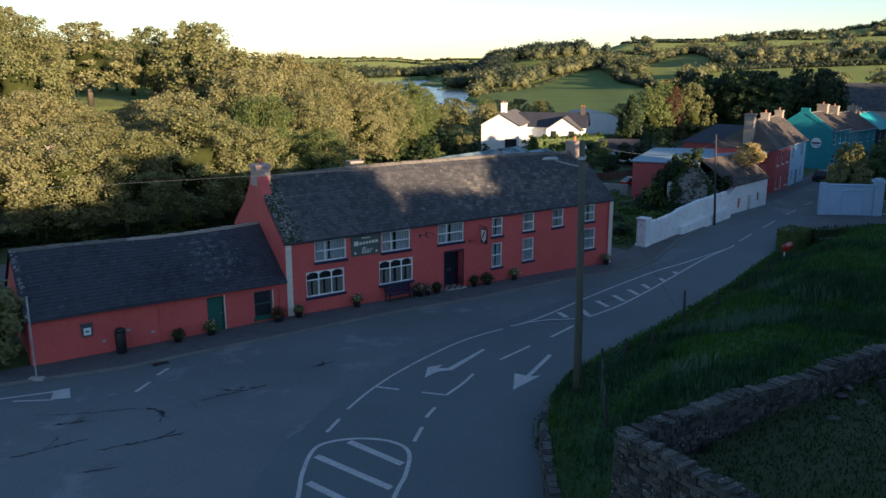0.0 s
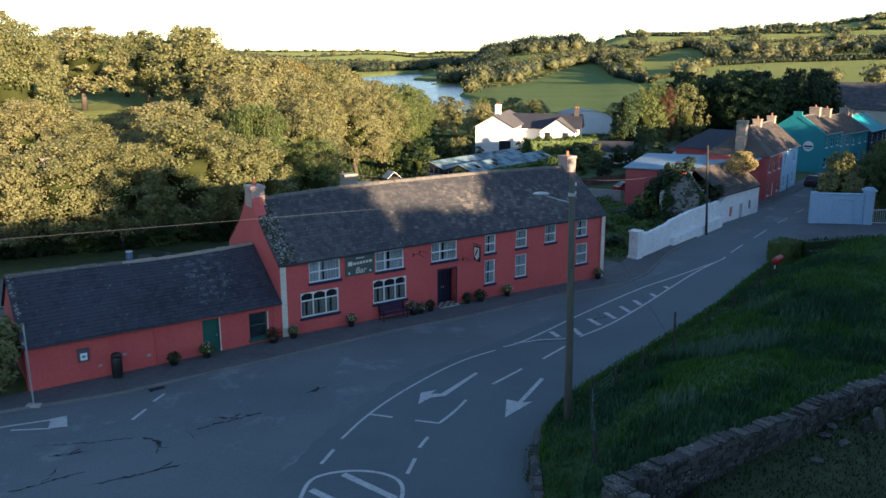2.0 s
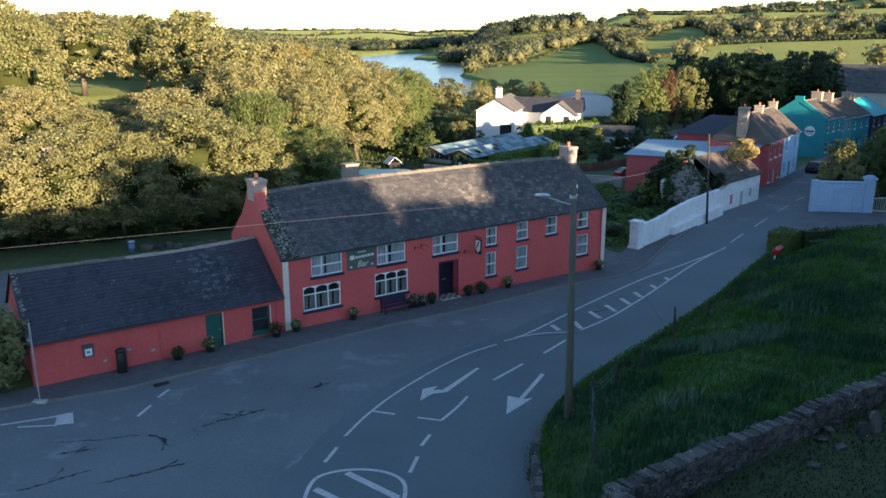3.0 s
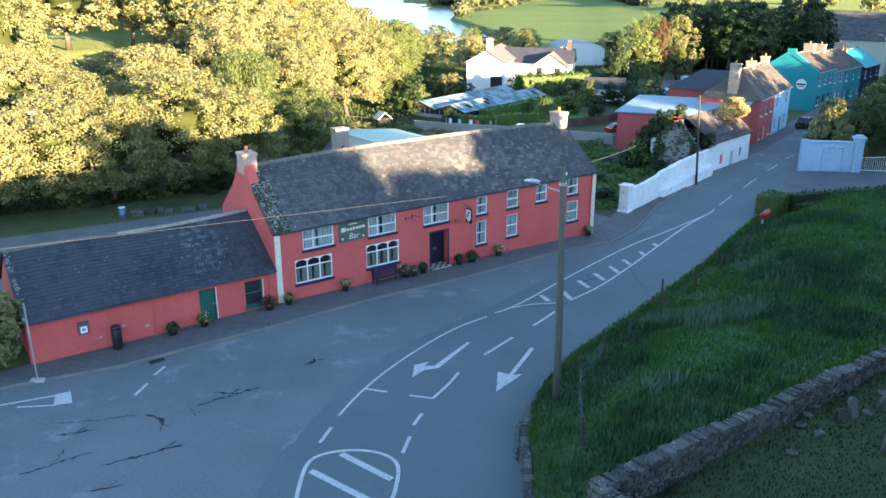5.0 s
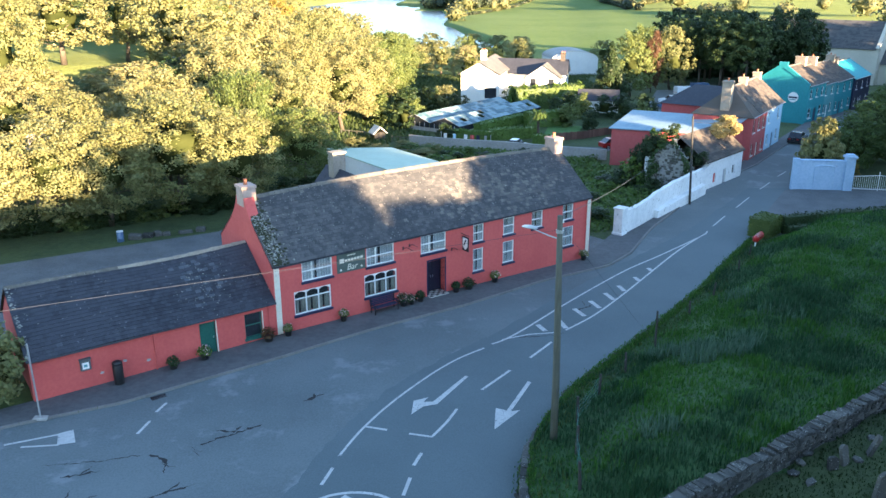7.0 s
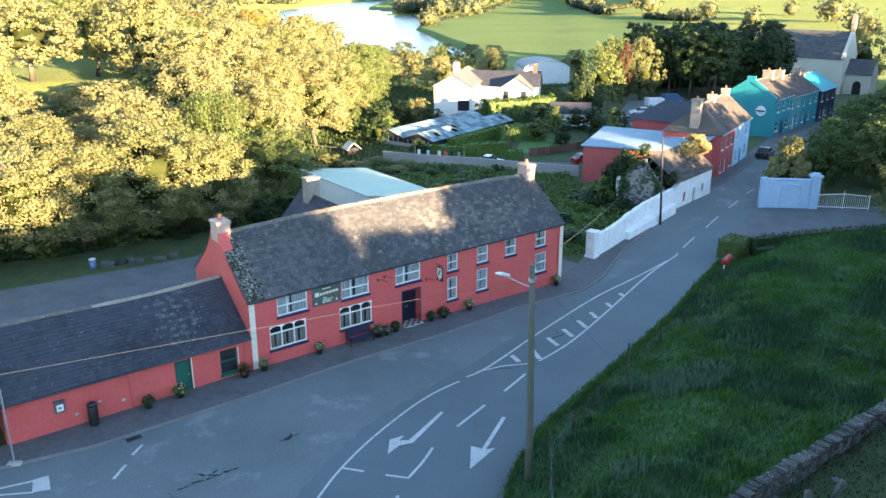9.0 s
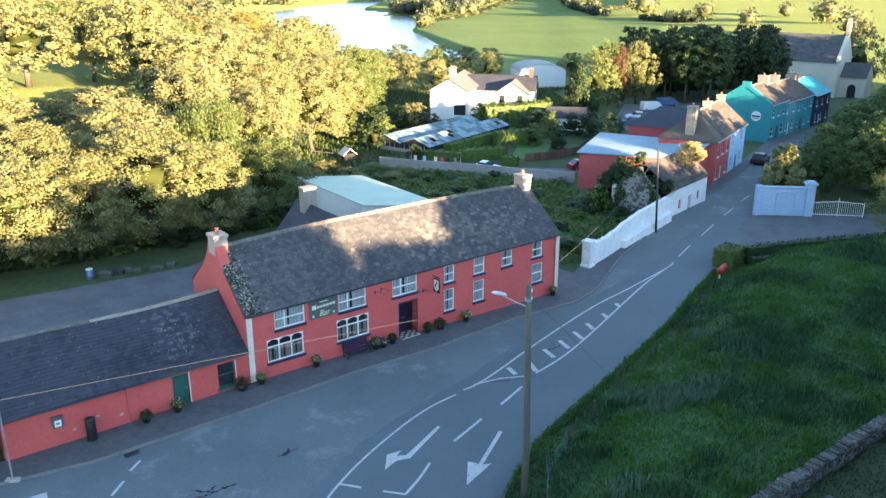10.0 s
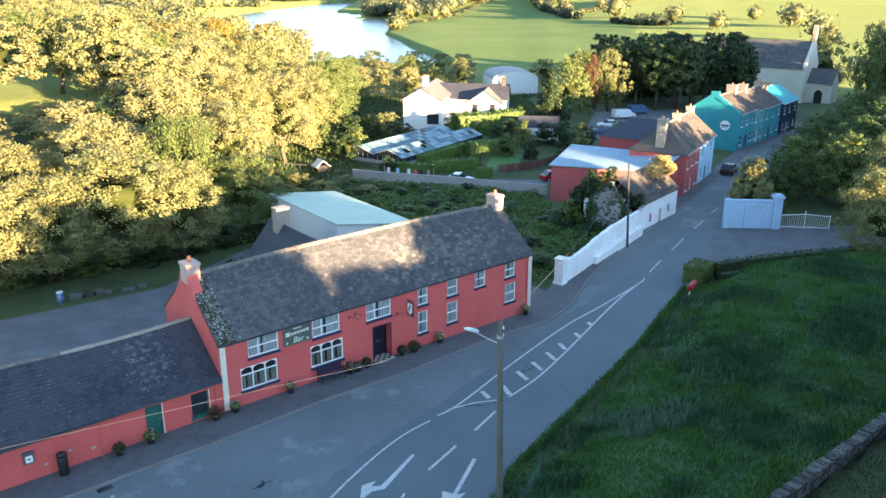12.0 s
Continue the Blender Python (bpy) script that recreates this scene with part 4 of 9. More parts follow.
def lichen(parent, mat, spots, low, high, seed, dz):
    """Small raised crusts of lichen on a slope; spots of (x, share of the slope, size)."""
    rl, mb = random.Random(seed), MB()
    (y0, z0), (y1, z1) = low, high
    k = math.hypot(y1 - y0, z1 - z0)
    ty, tz = (y1 - y0) / k, (z1 - z0) / k
    for x, f, r in spots:
        n, ring = 6, []
        for j in range(n):
            t, q = 2 * math.pi * j / n, r * rl.uniform(0.55, 1.2)
            u, l = x + math.cos(t) * q, f * k + math.sin(t) * q * 0.8
            ring.append((u, y0 + ty * l - tz * 0.05, z0 + tz * l + ty * 0.05 + dz(x, f)))
        mb.add(ring + [(x, y0 + ty * f * k - tz * 0.075, z0 + tz * f * k + ty * 0.075 + dz(x, f))], [(j, (j + 1) % n, n) for j in range(n)])
    return tagged(part("lichen", mb, M[mat], parent, "crusts of lichen and moss on the slates"), kind="stuff")


rl = random.Random(12)
edge_spots = [(abs(rl.gauss(0, 0.55)) + 0.1, rl.uniform(0.02, 0.97), rl.uniform(0.03, 0.10)) for _ in range(300)]
lichen(pub_roof, "moss", edge_spots + [(rl.uniform(0, LEN), rl.random() ** 0.8, rl.uniform(0.014, 0.046)) for _ in range(700)], (-0.10, 4.59), (RID, 7.94), 1, pub_sag)
lichen(pub_roof, "dark_moss", [(abs(rl.gauss(0, 0.5)) + 0.1, rl.uniform(0.0, 0.97), rl.uniform(0.05, 0.15)) for _ in range(260)], (-0.10, 4.59), (RID, 7.94), 2, pub_sag)
# stacks, the left one standing on the flared gable
part("chimney_base", MB().prism([(RID - 1.75, 6.45), (RID + 1.75, 6.45), (RID + 1.2, 7.05), (RID + 0.82, 7.6), (RID + 0.62, 8.1), (RID - 0.62, 8.1), (RID - 0.82, 7.6), (RID - 1.2, 7.05)], "x", -0.04, 0.62), M["red"], pub)
chimney(pub, -0.06, 0.82, RID - 0.52, RID + 0.52, 7.5, 8.82)
chimney(pub, 25.95, LEN + 0.03, RID - 0.55, RID + 0.5, 7.5, 8.85)
for side_x, nm in ((0.08, "cream"), (LEN - 0.42, "cream")):
    for i in range(11):
        z = -0.9 + i * 0.5
        part("quoin", MB().bevel_box(side_x, side_x + 0.36, -0.035, 0.02, z, min(z + 0.485, 4.60), 0.012), M["cream"], pub, "cream painted quoin at the corner")
for h in two:
    window(pub, *h, 0.06, (0.34,), (0.5,))
for h in big:
    window(pub, *h, 0.06, (0.333, 0.667), (0.66,), curtain="drape", arch=True)
for h in upper + lower:
    window(pub, *h, 0.06, (), (0.5,))
# recessed doorway with its navy doors and chequered step
x0, x1, z0, z1 = doorway
part("door_surround", MB().box(x0 - 0.09, x0, -0.025, 0.06, z0 - 0.12, z1 + 0.02).box(x1, x1 + 0.09, -0.025, 0.06, z0 - 0.12, z1 + 0.02).box(x0 - 0.09, x1 + 0.09, -0.025, 0.06, z1 + 0.02, z1 + 0.12), M["navy"], pub, "navy painted door surround")
for a, b in ((x0, (x0 + x1) / 2 - 0.005), ((x0 + x1) / 2 + 0.005, x1)):
    leaf_b = MB().bevel_box(a, b, 0.62, 0.67, z0, z1, 0.01)
    for pz0, pz1 in ((0.15, 0.95), (1.1, 2.3)):
        leaf_b.bevel_box(a + 0.12, b - 0.12, 0.605, 0.63, z0 + pz0, z0 + pz1, 0.02)
    d = part("door", leaf_b, M["navy_door"], pub, "navy panelled door in a deep recess")
    part("door_handle", MB().bevel_box(b - 0.1 if a == x0 else a + 0.06, b - 0.06 if a == x0 else a + 0.1, 0.57, 0.62, z0 + 1.0, z0 + 1.16, 0.01), M["galv"], d)
part("door_lining", MB().box(x0 - 0.04, x0, 0.06, 0.7, z0, z1).box(x1, x1 + 0.04, 0.06, 0.7, z0, z1).box(x0 - 0.04, x1 + 0.04, 0.06, 0.7, z1, z1 + 0.04), M["navy_door"], pub)
step = part("doorstep", MB().bevel_box(x0 - 0.06, x1 + 0.06, -0.42, 0.60, -0.3, 0.115, 0.015), M["concrete"], pub, "doorstep with black and white tiles")
for i in range(6):
    for k in range(4):
        w_, dpt = (x1 - x0 + 0.06) / 6, 0.24
        part("tile", MB().box(x0 - 0.03 + i * w_ + 0.004, x0 - 0.03 + (i + 1) * w_ - 0.004, -0.40 + k * dpt + 0.004, -0.40 + (k + 1) * dpt - 0.004, 0.112, 0.122), M["grey_tile" if (i + k) % 2 else "black"], step)

# the low wing
WL, WR, WD = -13.75, -0.0, 7.66
wing = thing("low_wing", PUB, "low red-rendered wing with dark slate roof joined to the bar", "building")
gdoor, gwin = (-4.72, -3.75, 0.0, 2.08), (-1.97, -0.86, 0.4, 1.98)
part("front_wall", MB().wall(WL, WR - 0.005, -1.0, 2.5, 0.02, 0.5, [gdoor, gwin], top=lambda x: 2.5 - 0.03 * math.sin(x)), M["red"], wing, "deep red painted render wall")
part("rear_wall", MB().wall(WL, WR - 0.005, -1.2, 2.5, WD - 0.5, WD), M["red"], wing)
part("gable_wall", MB().prism([(0.5, -1.2), (WD - 0.5, -1.2), (WD - 0.5, 2.45), (WD, 2.45), (WD / 2, 5.2), (0.02, 2.45), (0.5, 2.45)], "x", WL, WL + 0.5), M["red"], wing)


def wing_sag(x, f):
    u = (x - WL) / (WR - WL)
    return f * (-0.10 * math.sin(math.pi * u) + 0.05 * math.sin(7 * u)) + (1 - f) * 0.05 * math.sin(5 * u)


deck = MB()
for i in range(14):
    x0, x1 = WL - 0.12 + (WR - WL + 0.12) * i / 14, WL - 0.12 + (WR - WL + 0.12) * (i + 1) / 14
    for fl, (ya, yb) in enumerate(((-0.28, WD / 2), (WD + 0.28, WD / 2))):
        q = [(x0, ya, 2.42 + wing_sag(x0, 0)), (x1, ya, 2.42 + wing_sag(x1, 0)), (x1, yb, 5.22 + wing_sag(x1, 1)), (x0, yb, 5.22 + wing_sag(x0, 1))]
        deck.add(q, [(0, 1, 2, 3)] if not fl else [(3, 2, 1, 0)])
        deck.add([(p[0], p[1], p[2] - 0.08) for p in q], [(3, 2, 1, 0)] if not fl else [(0, 1, 2, 3)])
        deck.add([q[0], q[1], (q[1][0], q[1][1], q[1][2] - 0.08), (q[0][0], q[0][1], q[0][2] - 0.08)], [(3, 2, 1, 0)])
wing_roof = part("roof", deck, M["dark"], wing, "dark blue-grey slate roof")
WING_SLATES = slates(WL - 0.12, WR - 0.01, (-0.32, 2.40), (WD / 2, 5.23), 0.32, 0.25, 8, wing_sag)
tagged(part("rear_slate_covering", slate_mb(slates(WL - 0.12, WR - 0.01, (WD + 0.32, 2.40), (WD / 2, 5.23), 0.6, 0.5, 9, wing_sag), True), M["slate_dark"], wing_roof), kind="stuff")
for i in range(30):
    a = WL - 0.1 + (WR - WL + 0.05) * i / 30
    b = a + (WR - WL) / 30 - 0.012
    z = 5.25 + wing_sag((a + b) / 2, 1) + rng.uniform(-0.02, 0.02)
    part("ridge_tile", MB().prism([(WD / 2 - 0.18, z - 0.14), (WD / 2 - 0.1, z + 0.02), (WD / 2, z + 0.07), (WD / 2 + 0.1, z + 0.02), (WD / 2 + 0.18, z - 0.14)], "x", a, b), M["stack" if -8.2 < a else "ridge"], wing_roof)
lichen(wing_roof, "moss", [(rl.gauss(-3.6, 0.8), min(0.97, max(0.03, rl.gauss(0.55, 0.22))), rl.uniform(0.02, 0.06)) for _ in range(80)] + [(rl.uniform(WL, WR), rl.random(), rl.uniform(0.015, 0.045)) for _ in range(50)] + [(rl.uniform(WL, WR), 0.985, rl.uniform(0.04, 0.09)) for _ in range(120)] + [(WL + rl.uniform(-0.05, 0.2), rl.random(), rl.uniform(0.04, 0.09)) for _ in range(50)], (-0.32, 2.40), (WD / 2, 5.23), 3, wing_sag)
a, b, c, d = gdoor
dr = part("door", MB().bevel_box(a + 0.06, b - 0.06, 0.14, 0.19, c, d - 0.05, 0.01).box(a, a + 0.06, 0.10, 0.2, c, d).box(b - 0.06, b, 0.10, 0.2, c, d).box(a + 0.06, b - 0.06, 0.10, 0.2, d - 0.05, d), M["green_paint"], wing, "plain green painted door")
part("door_handle", MB().bevel_box(b - 0.16, b - 0.12, 0.09, 0.14, 1.0, 1.12, 0.01), M["galv"], dr)
part("door_reveal", MB().box(b, b + 0.06, 0.0, 0.03, c, d + 0.03), M["cream"], wing)
a, b, c, d = gwin
window(wing, a, b, c, d, 0.14, (), (0.5,), frame_mat="green_paint", sill="green_paint", curtain=None, glass="glass_dark")
part("window_reveal", MB().box(b, b + 0.06, 0.0, 0.03, c, d), M["cream"], wing)


# ---- the village street ----
def house(m, label, L, D, eave, ridge, wall_mat, roof_mat, holes=(), doors=(), base=-1.2, stacks=(), hip=0.0, window_mat="white", category="house", over=0.22, step=0.3, side_holes=(), slate_label=""):
    """A plain gabled house in its own frame: x along the front, y back. holes: windows; doors: (x0, x1, z0, z1, material); hip: run of a hipped end at x = 0."""
    h = thing("house", m, label, category)
    part("front_wall", MB().wall(0, L, base, eave, 0, 0.4, list(holes) + [d[:4] for d in doors]), M[wall_mat], h)
    part("rear_wall", MB().wall(0, L, base, eave, D - 0.4, D), M[wall_mat], h)
    for a, b in ((0, 0.4), (L - 0.4, L)):
        top = [(D, eave - 0.02), (D / 2, ridge - 0.06), (0, eave - 0.02)] if not (hip and a == 0) else []
        part("gable_wall", MB().prism([(0.4, base), (D - 0.4, base), (D - 0.4, eave)] + top + [(0.4, eave)], "x", a, b), M[wall_mat], h)
    part("interior_floor", MB().box(0.4, L - 0.4, 0.4, D - 0.4, 2.5, 2.6), M["dark"], h)
    k = (ridge - eave) / (D / 2)
    x0, z0, o = -(over if hip else 0.05), eave - over * k, 0.08
    rb = MB()
    for y0 in (-over, D + over):
        q = [(x0, y0, z0), (L + 0.05, y0, z0), (L + 0.05, D / 2, ridge), (hip - 0.05 if hip else x0, D / 2, ridge)]
        q += [(a, b, c - o) for a, b, c in q]
        f = [(0, 1, 2, 3), (7, 6, 5, 4), (0, 4, 5, 1), (1, 5, 6, 2), (0, 3, 7, 4)]
        rb.add(q, f if y0 < 0 else [t[::-1] for t in f])
    if hip:
        q = [(x0, D + over, z0), (x0, -over, z0), (hip - 0.05, D / 2, ridge)]
        rb.add(q + [(a, b, c - o) for a, b, c in q], [(0, 1, 2), (0, 3, 4, 1)])
    r = part("roof", rb, M[roof_mat], h, slate_label)
    if step:
        cs = MB()
        for y0 in (-over, D + over):
            courses(cs, max(x0, hip), L + 0.05, (y0, z0), (D / 2, ridge), step)
        tagged(part("slate_covering", cs, M[roof_mat], r), kind="stuff")
    part("ridge", MB().prism([(D / 2 - 0.18, ridge - 0.08), (D / 2, ridge + 0.1), (D / 2 + 0.18, ridge - 0.08)], "x", max(hip - 0.1, x0), L + 0.05), M["ridge"], r)
    part("gutter", MB().tube([(x0, -over - 0.05, z0 + 0.02), (L + 0.05, -over - 0.05, z0 + 0.02)], 0.06, 8), M["steel_grey"], r)
    for w in holes:
        far_window(h, *w, frame_mat=window_mat)
    for a, b, c, d, mt in doors:
        part("door", MB().bevel_box(a + 0.02, b - 0.02, 0.1, 0.16, c, d - 0.02, 0.01).bevel_box(a + 0.2, b - 0.2, 0.08, 0.11, c + 1.1, d - 0.3, 0.01), M[mt], h)
    for st in stacks:
        chimney(h, *st, mat="stack")
    return h


def grid_windows(xs, w, rows):
    return [(x, x + w, a, b) for a, b in rows for x in xs]


ANG = math.degrees(math.atan2(14.2, 10.2))
Z = -0.6
ROWH = pose(39.4, 96.5, Z, 0, 0, ANG)
house(ROWH, "red two-storey roadside house with brown hipped slate roof", 7.0, 7.2, 5.5, 8.5, "red_far", "tile_brown",
      grid_windows((0.6, 5.1), 1.0, ((0.55, 2.0), (3.35, 4.9))) + [(2.9, 3.9, 3.35, 4.9)], [(2.9, 3.85, -0.3, 1.85, "cream")], window_mat="cream", hip=3.2, stacks=[(0.35, 1.45, 3.0, 4.1, 5.5, 9.4)], slate_label="brown slate roof streaked with evening sun")
house(ROWH @ pose(7.05, 0, 0), "pale blue two-storey house joined to a red one", 8.2, 7.2, 5.5, 8.5, "skyblue", "tile_brown",
      grid_windows((1.0, 5.8), 1.0, ((0.65, 2.05), (3.45, 4.85))), [(3.5, 4.5, -0.3, 1.9, "navy")], stacks=[(0.3, 1.1, 3.1, 4.1, 7.8, 9.15), (7.2, 8.0, 3.1, 4.1, 7.8, 9.15)], slate_label="brown slate roof streaked with evening sun")
rear = thing("rear_wing", ROWH, "red rear wing with dark low-pitched slate roof", "building")
part("wall", MB().box(9.8, 18.5, 7.25, 14.7, -1.5, 4.7), M["red_far"], rear)
rb = MB().add([(9.5, 7.25, 4.7), (9.5, 15.0, 4.7), (14.2, 11.7, 7.0), (14.2, 7.25, 7.0), (18.8, 15.0, 4.7), (18.8, 7.25, 4.7)], [(0, 3, 2, 1), (1, 2, 4), (2, 3, 5, 4), (0, 1, 4, 5), (0, 5, 3)])
part("roof", rb, M["slate_dark"], rear)
shed = thing("shed", ROWH, "red-walled shed with pale blue-grey sheet roof", "shed")
sw = MB().add([(-6.3, 15.2, -2), (-2.9, 2.6, -2), (-0.02, 0.9, -2), (4.6, 16.6, -2), (-6.3, 15.2, 3.4), (-2.9, 2.6, 3.4), (-0.02, 0.9, 3.6), (4.6, 16.6, 3.7)], [(3, 2, 1, 0), (0, 1, 5, 4), (1, 2, 6, 5), (2, 3, 7, 6), (3, 0, 4, 7), (4, 5, 6, 7)])
part("wall", sw, M["red_far"], shed)
c0, c1, c2, c3 = Vector((-6.6, 15.5, 3.6)), Vector((-3.2, 2.3, 3.6)), Vector((-0.02, 0.6, 5.3)), Vector((4.7, 16.9, 4.2))


def profiled(c0, c1, c2, c3, n):
    """A ribbed metal sheet roof spanning four corners, ribs running from the c0-c1 edge to the c3-c2 edge."""
    mb = MB()
    for i in range(n):
        for f, up in ((0.0, 0.0), (0.70, 0.0), (0.76, 0.006), (0.94, 0.006)):
            u = (i + f) / n
            for p in (c0.lerp(c1, u), c3.lerp(c2, u)):
                mb.v += [(p.x, p.y, p.z + up), (p.x, p.y, p.z - 0.1)]
    for p in (c1, c2):
        mb.v += [(p.x, p.y, p.z), (p.x, p.y, p.z - 0.1)]
    m = len(mb.v) // 4
    for i in range(m - 1):
        a, b = 4 * i, 4 * i + 4
        mb.f += [(a, a + 2, b + 2, b), (a + 1, b + 1, b + 3, a + 3), (a, b, b + 1, a + 1), (a + 2, a + 3, b + 3, b + 2)]
    e = 4 * (m - 1)
    mb.f += [(0, 1, 3, 2), (e, e + 2, e + 3, e + 1)]
    return mb


rb = profiled(c0, c1, c2, c3, 26)
part("roof", rb, M["bluegrey"], shed, "pale blue-grey profiled sheet roof")

# teal terrace farther up the street
TER = pose(60.5, 127.6, -1.85, 0, 0, 47) @ Matrix.Scale(1.03, 4)
h1 = house(TER, "teal two-storey end-of-terrace house with a round plaque on its gable", 8.0, 8.4, 6.0, 8.5, "teal", "tile_brown",
      grid_windows((1.0, 3.5, 6.0), 1.0, ((3.9, 5.3),)) + grid_windows((0.9, 5.7), 1.4, ((0.9, 2.4),)), [(3.4, 4.6, 0, 2.3, "navy")], stacks=[(7.1, 7.95, 3.4, 5.0, 7.9, 9.6)])
part("gable_parapet", MB().prism([(-0.05, 5.9), (-0.05, 6.25), (3.6, 8.75), (3.6, 9.3), (4.9, 9.3), (4.9, 8.75), (8.45, 6.25), (8.45, 5.9), (4.2, 8.4)], "x", -0.06, 0.34), M["teal"], h1)
pl = MB().tube([(-0.05, 2.2, 4.1), (0.0, 2.2, 4.1)], 0.78, 20)
plq = part("plaque", pl, M["white"], h1, "round white plaque with dark bars")
part("bar", MB().box(-0.08, -0.05, 1.55, 2.85, 3.95, 4.2), M["navy"], plq)
part("bar", MB().box(-0.08, -0.05, 1.75, 2.65, 3.68, 3.8), M["teal"], plq)
house(TER @ pose(8.05, 0.3, -0.2), "pale teal terraced house with sunlit brown roof", 6.0, 8.2, 5.6, 8.1, "teal2", "tile_brown", grid_windows((0.8, 4.0), 1.0, ((3.7, 5.0), (0.9, 2.3))), [(2.3, 3.2, 0, 2.1, "white")], stacks=[(5.1, 5.95, 3.4, 4.8, 7.8, 9.3)])
house(TER @ pose(14.1, 0.3, -0.45), "teal terraced house with brown slate roof", 9.3, 8.2, 5.7, 8.3, "teal", "tile_brown", grid_windows((1.0, 4.4, 7.6), 1.0, ((3.7, 5.0), (0.9, 2.3))), [(2.8, 3.7, 0, 2.1, "navy")], stacks=[(8.4, 9.25, 3.4, 4.8, 7.6, 9.2)])
house(TER @ pose(23.45, 0.0, -0.8), "dark-fronted terraced house with bright teal roof", 9.5, 8.2, 5.7, 8.2, "navy", "teal_sheet", grid_windows((1.0, 4.2, 7.4), 1.0, ((3.7, 5.0), (0.9, 2.3))), [(3.2, 4.1, 0, 2.1, "white")], stacks=[(0.2, 1.0, 3.4, 4.8, 7.6, 9.2)])

# church with its porch
CH = pose(121.5, 213.5, -6.2, 0, 0, 137) @ Matrix.Scale(1.19, 4)
church = thing("church", CH, "pale rendered church with slate roof, porch and small bellcote", "church")
part("side_wall", MB().wall(0, 24, -1.5, 7.8, 0, 0.6), M["cream_far"], church)
part("rear_wall", MB().wall(0, 24, -1.5, 7.8, 9.4, 10), M["cream_far"], church)
for a, b in ((0, 0.6), (23.4, 24)):
    part("gable_wall", MB().prism([(0.6, -1.5), (9.4, -1.5), (9.4, 7.8), (10.2, 7.8), (5, 13.4), (-0.2, 7.8), (0.6, 7.8)], "x", a - 0.1 if a == 0 else a, b), M["cream_far"], church)
rb = MB()
for y0 in (-0.3, 10.3):
    q = [(0.5, y0, 7.45), (24.1, y0, 7.45), (24.1, 5, 13.0), (0.5, 5, 13.0)]
    rb.add(q, [(0, 1, 2, 3)] if y0 < 0 else [(3, 2, 1, 0)])
cr = part("roof", rb, M["slate"], church)
cs = courses(MB(), 0.5, 24.1, (10.3, 7.45), (5, 13.0), 0.4)
tagged(part("slate_covering", cs, M["slate"], cr), kind="stuff")
part("bellcote", MB().bevel_box(-0.15, 0.65, 4.5, 5.5, 12.8, 14.6, 0.05).prism([(4.4, 14.6), (5.6, 14.6), (5.0, 16.6)], "x", -0.2, 0.7), M["stack"], church, "slender stone bellcote on the gable")
porch = part("porch", MB().wall(-5.4, -0.1, -1.5, 4.6, 2.2, 2.7, ()).box(-5.4, -0.1, 7.3, 7.8, -1.5, 4.6).prism([(2.7, -1.5), (7.3, -1.5), (7.3, 4.6), (7.8, 4.6), (5, 7.4), (2.2, 4.6), (2.7, 4.6)], "x", -5.4, -4.9), M["cream_far"], church)
pr = MB()
for y0 in (1.9, 8.1):
    q = [(-5.5, y0, 4.4), (-0.1, y0, 4.4), (-0.1, 5, 7.4), (-5.5, 5, 7.4)]
    pr.add(q, [(0, 1, 2, 3)] if y0 < 5 else [(3, 2, 1, 0)])
part("porch_roof", pr, M["slate"], porch)
part("porch_door", MB().prism([(-3.6, 0)] + [(-2.75 + 0.85 * math.cos(math.pi * (1 - i / 10)), 2.1 + 0.9 * math.sin(math.pi * i / 10)) for i in range(11)] + [(-1.9, 0)], "y", 7.80, 7.84), M["dark"], porch)

# whitewashed cottage, half ruined, and the white roadside wall
COT = pose(28.1, 81.3, -0.5, 0, 0, 46.0)
cottage = thing("cottage", COT, "whitewashed old cottage with crumbling end wall and brown roof", "cottage")
ch_ = [(3.8, 4.45, 0.45, 1.5), (8.5, 9.1, 0.65, 1.6)]
cd_ = (6.2, 7.0, -0.25, 1.55)
part("front_wall", MB().wall(1.2, 11.0, -1.0, 3.1, 0, 0.55, ch_ + [cd_], top=lambda x: 2.05 if x < 1.3 else 3.1), M["whitewash"], cottage, "flaking whitewashed rubble wall")
part("rear_wall", MB().wall(0, 11.0, -1.0, 3.1, 5.6, 6.1), M["whitewash"], cottage)
part("gable_wall", MB().prism([(0.55, -1), (5.6, -1), (5.6, 3.1), (6.1, 3.05), (3.05, 5.45), (0, 3.05), (0.55, 3.1)], "x", 10.5, 11.0), M["whitewash"], cottage)
rngc = random.Random(21)
top_line = [(5.6, 1.2), (5.5, 2.4), (5.0, 3.5), (4.3, 4.4), (3.6, 4.9), (3.0, 5.2), (2.4, 4.6), (1.9, 3.9), (1.2, 3.2), (0.6, 2.2), (0.2, 1.2)]
rw = part("ruined_end_wall", MB().prism([(0.3, -1), (5.5, -1)] + [(y, z - 0.25) for y, z in top_line], "x", 0.08, 0.5), M["rubble"], cottage, "broken bare rubble end wall")
ends, z = MB(), -0.6
def crest_at(y):
    ys = [p[0] for p in top_line[::-1]]
    return float(np.interp(y, ys, [p[1] for p in top_line[::-1]]))
while z < 5.2:
    y, h = 0.15, rngc.uniform(0.18, 0.30)
    while y < 5.6:
        w = rngc.uniform(0.22, 0.5)
        if z + h * 0.7 < crest_at(y + w / 2) + rngc.uniform(-0.1, 0.15):
            q = rngc.uniform(-0.05, 0.05)
            ends.bevel_box(0.02 + q, 0.56 - q, y + 0.01, y + w - 0.01, z + 0.01, z + h - 0.01, 0.04)
        y += w
    z += h
tagged(part("stonework", ends, M["rubble"], rw), kind="stuff")
rb, n = MB(), 9
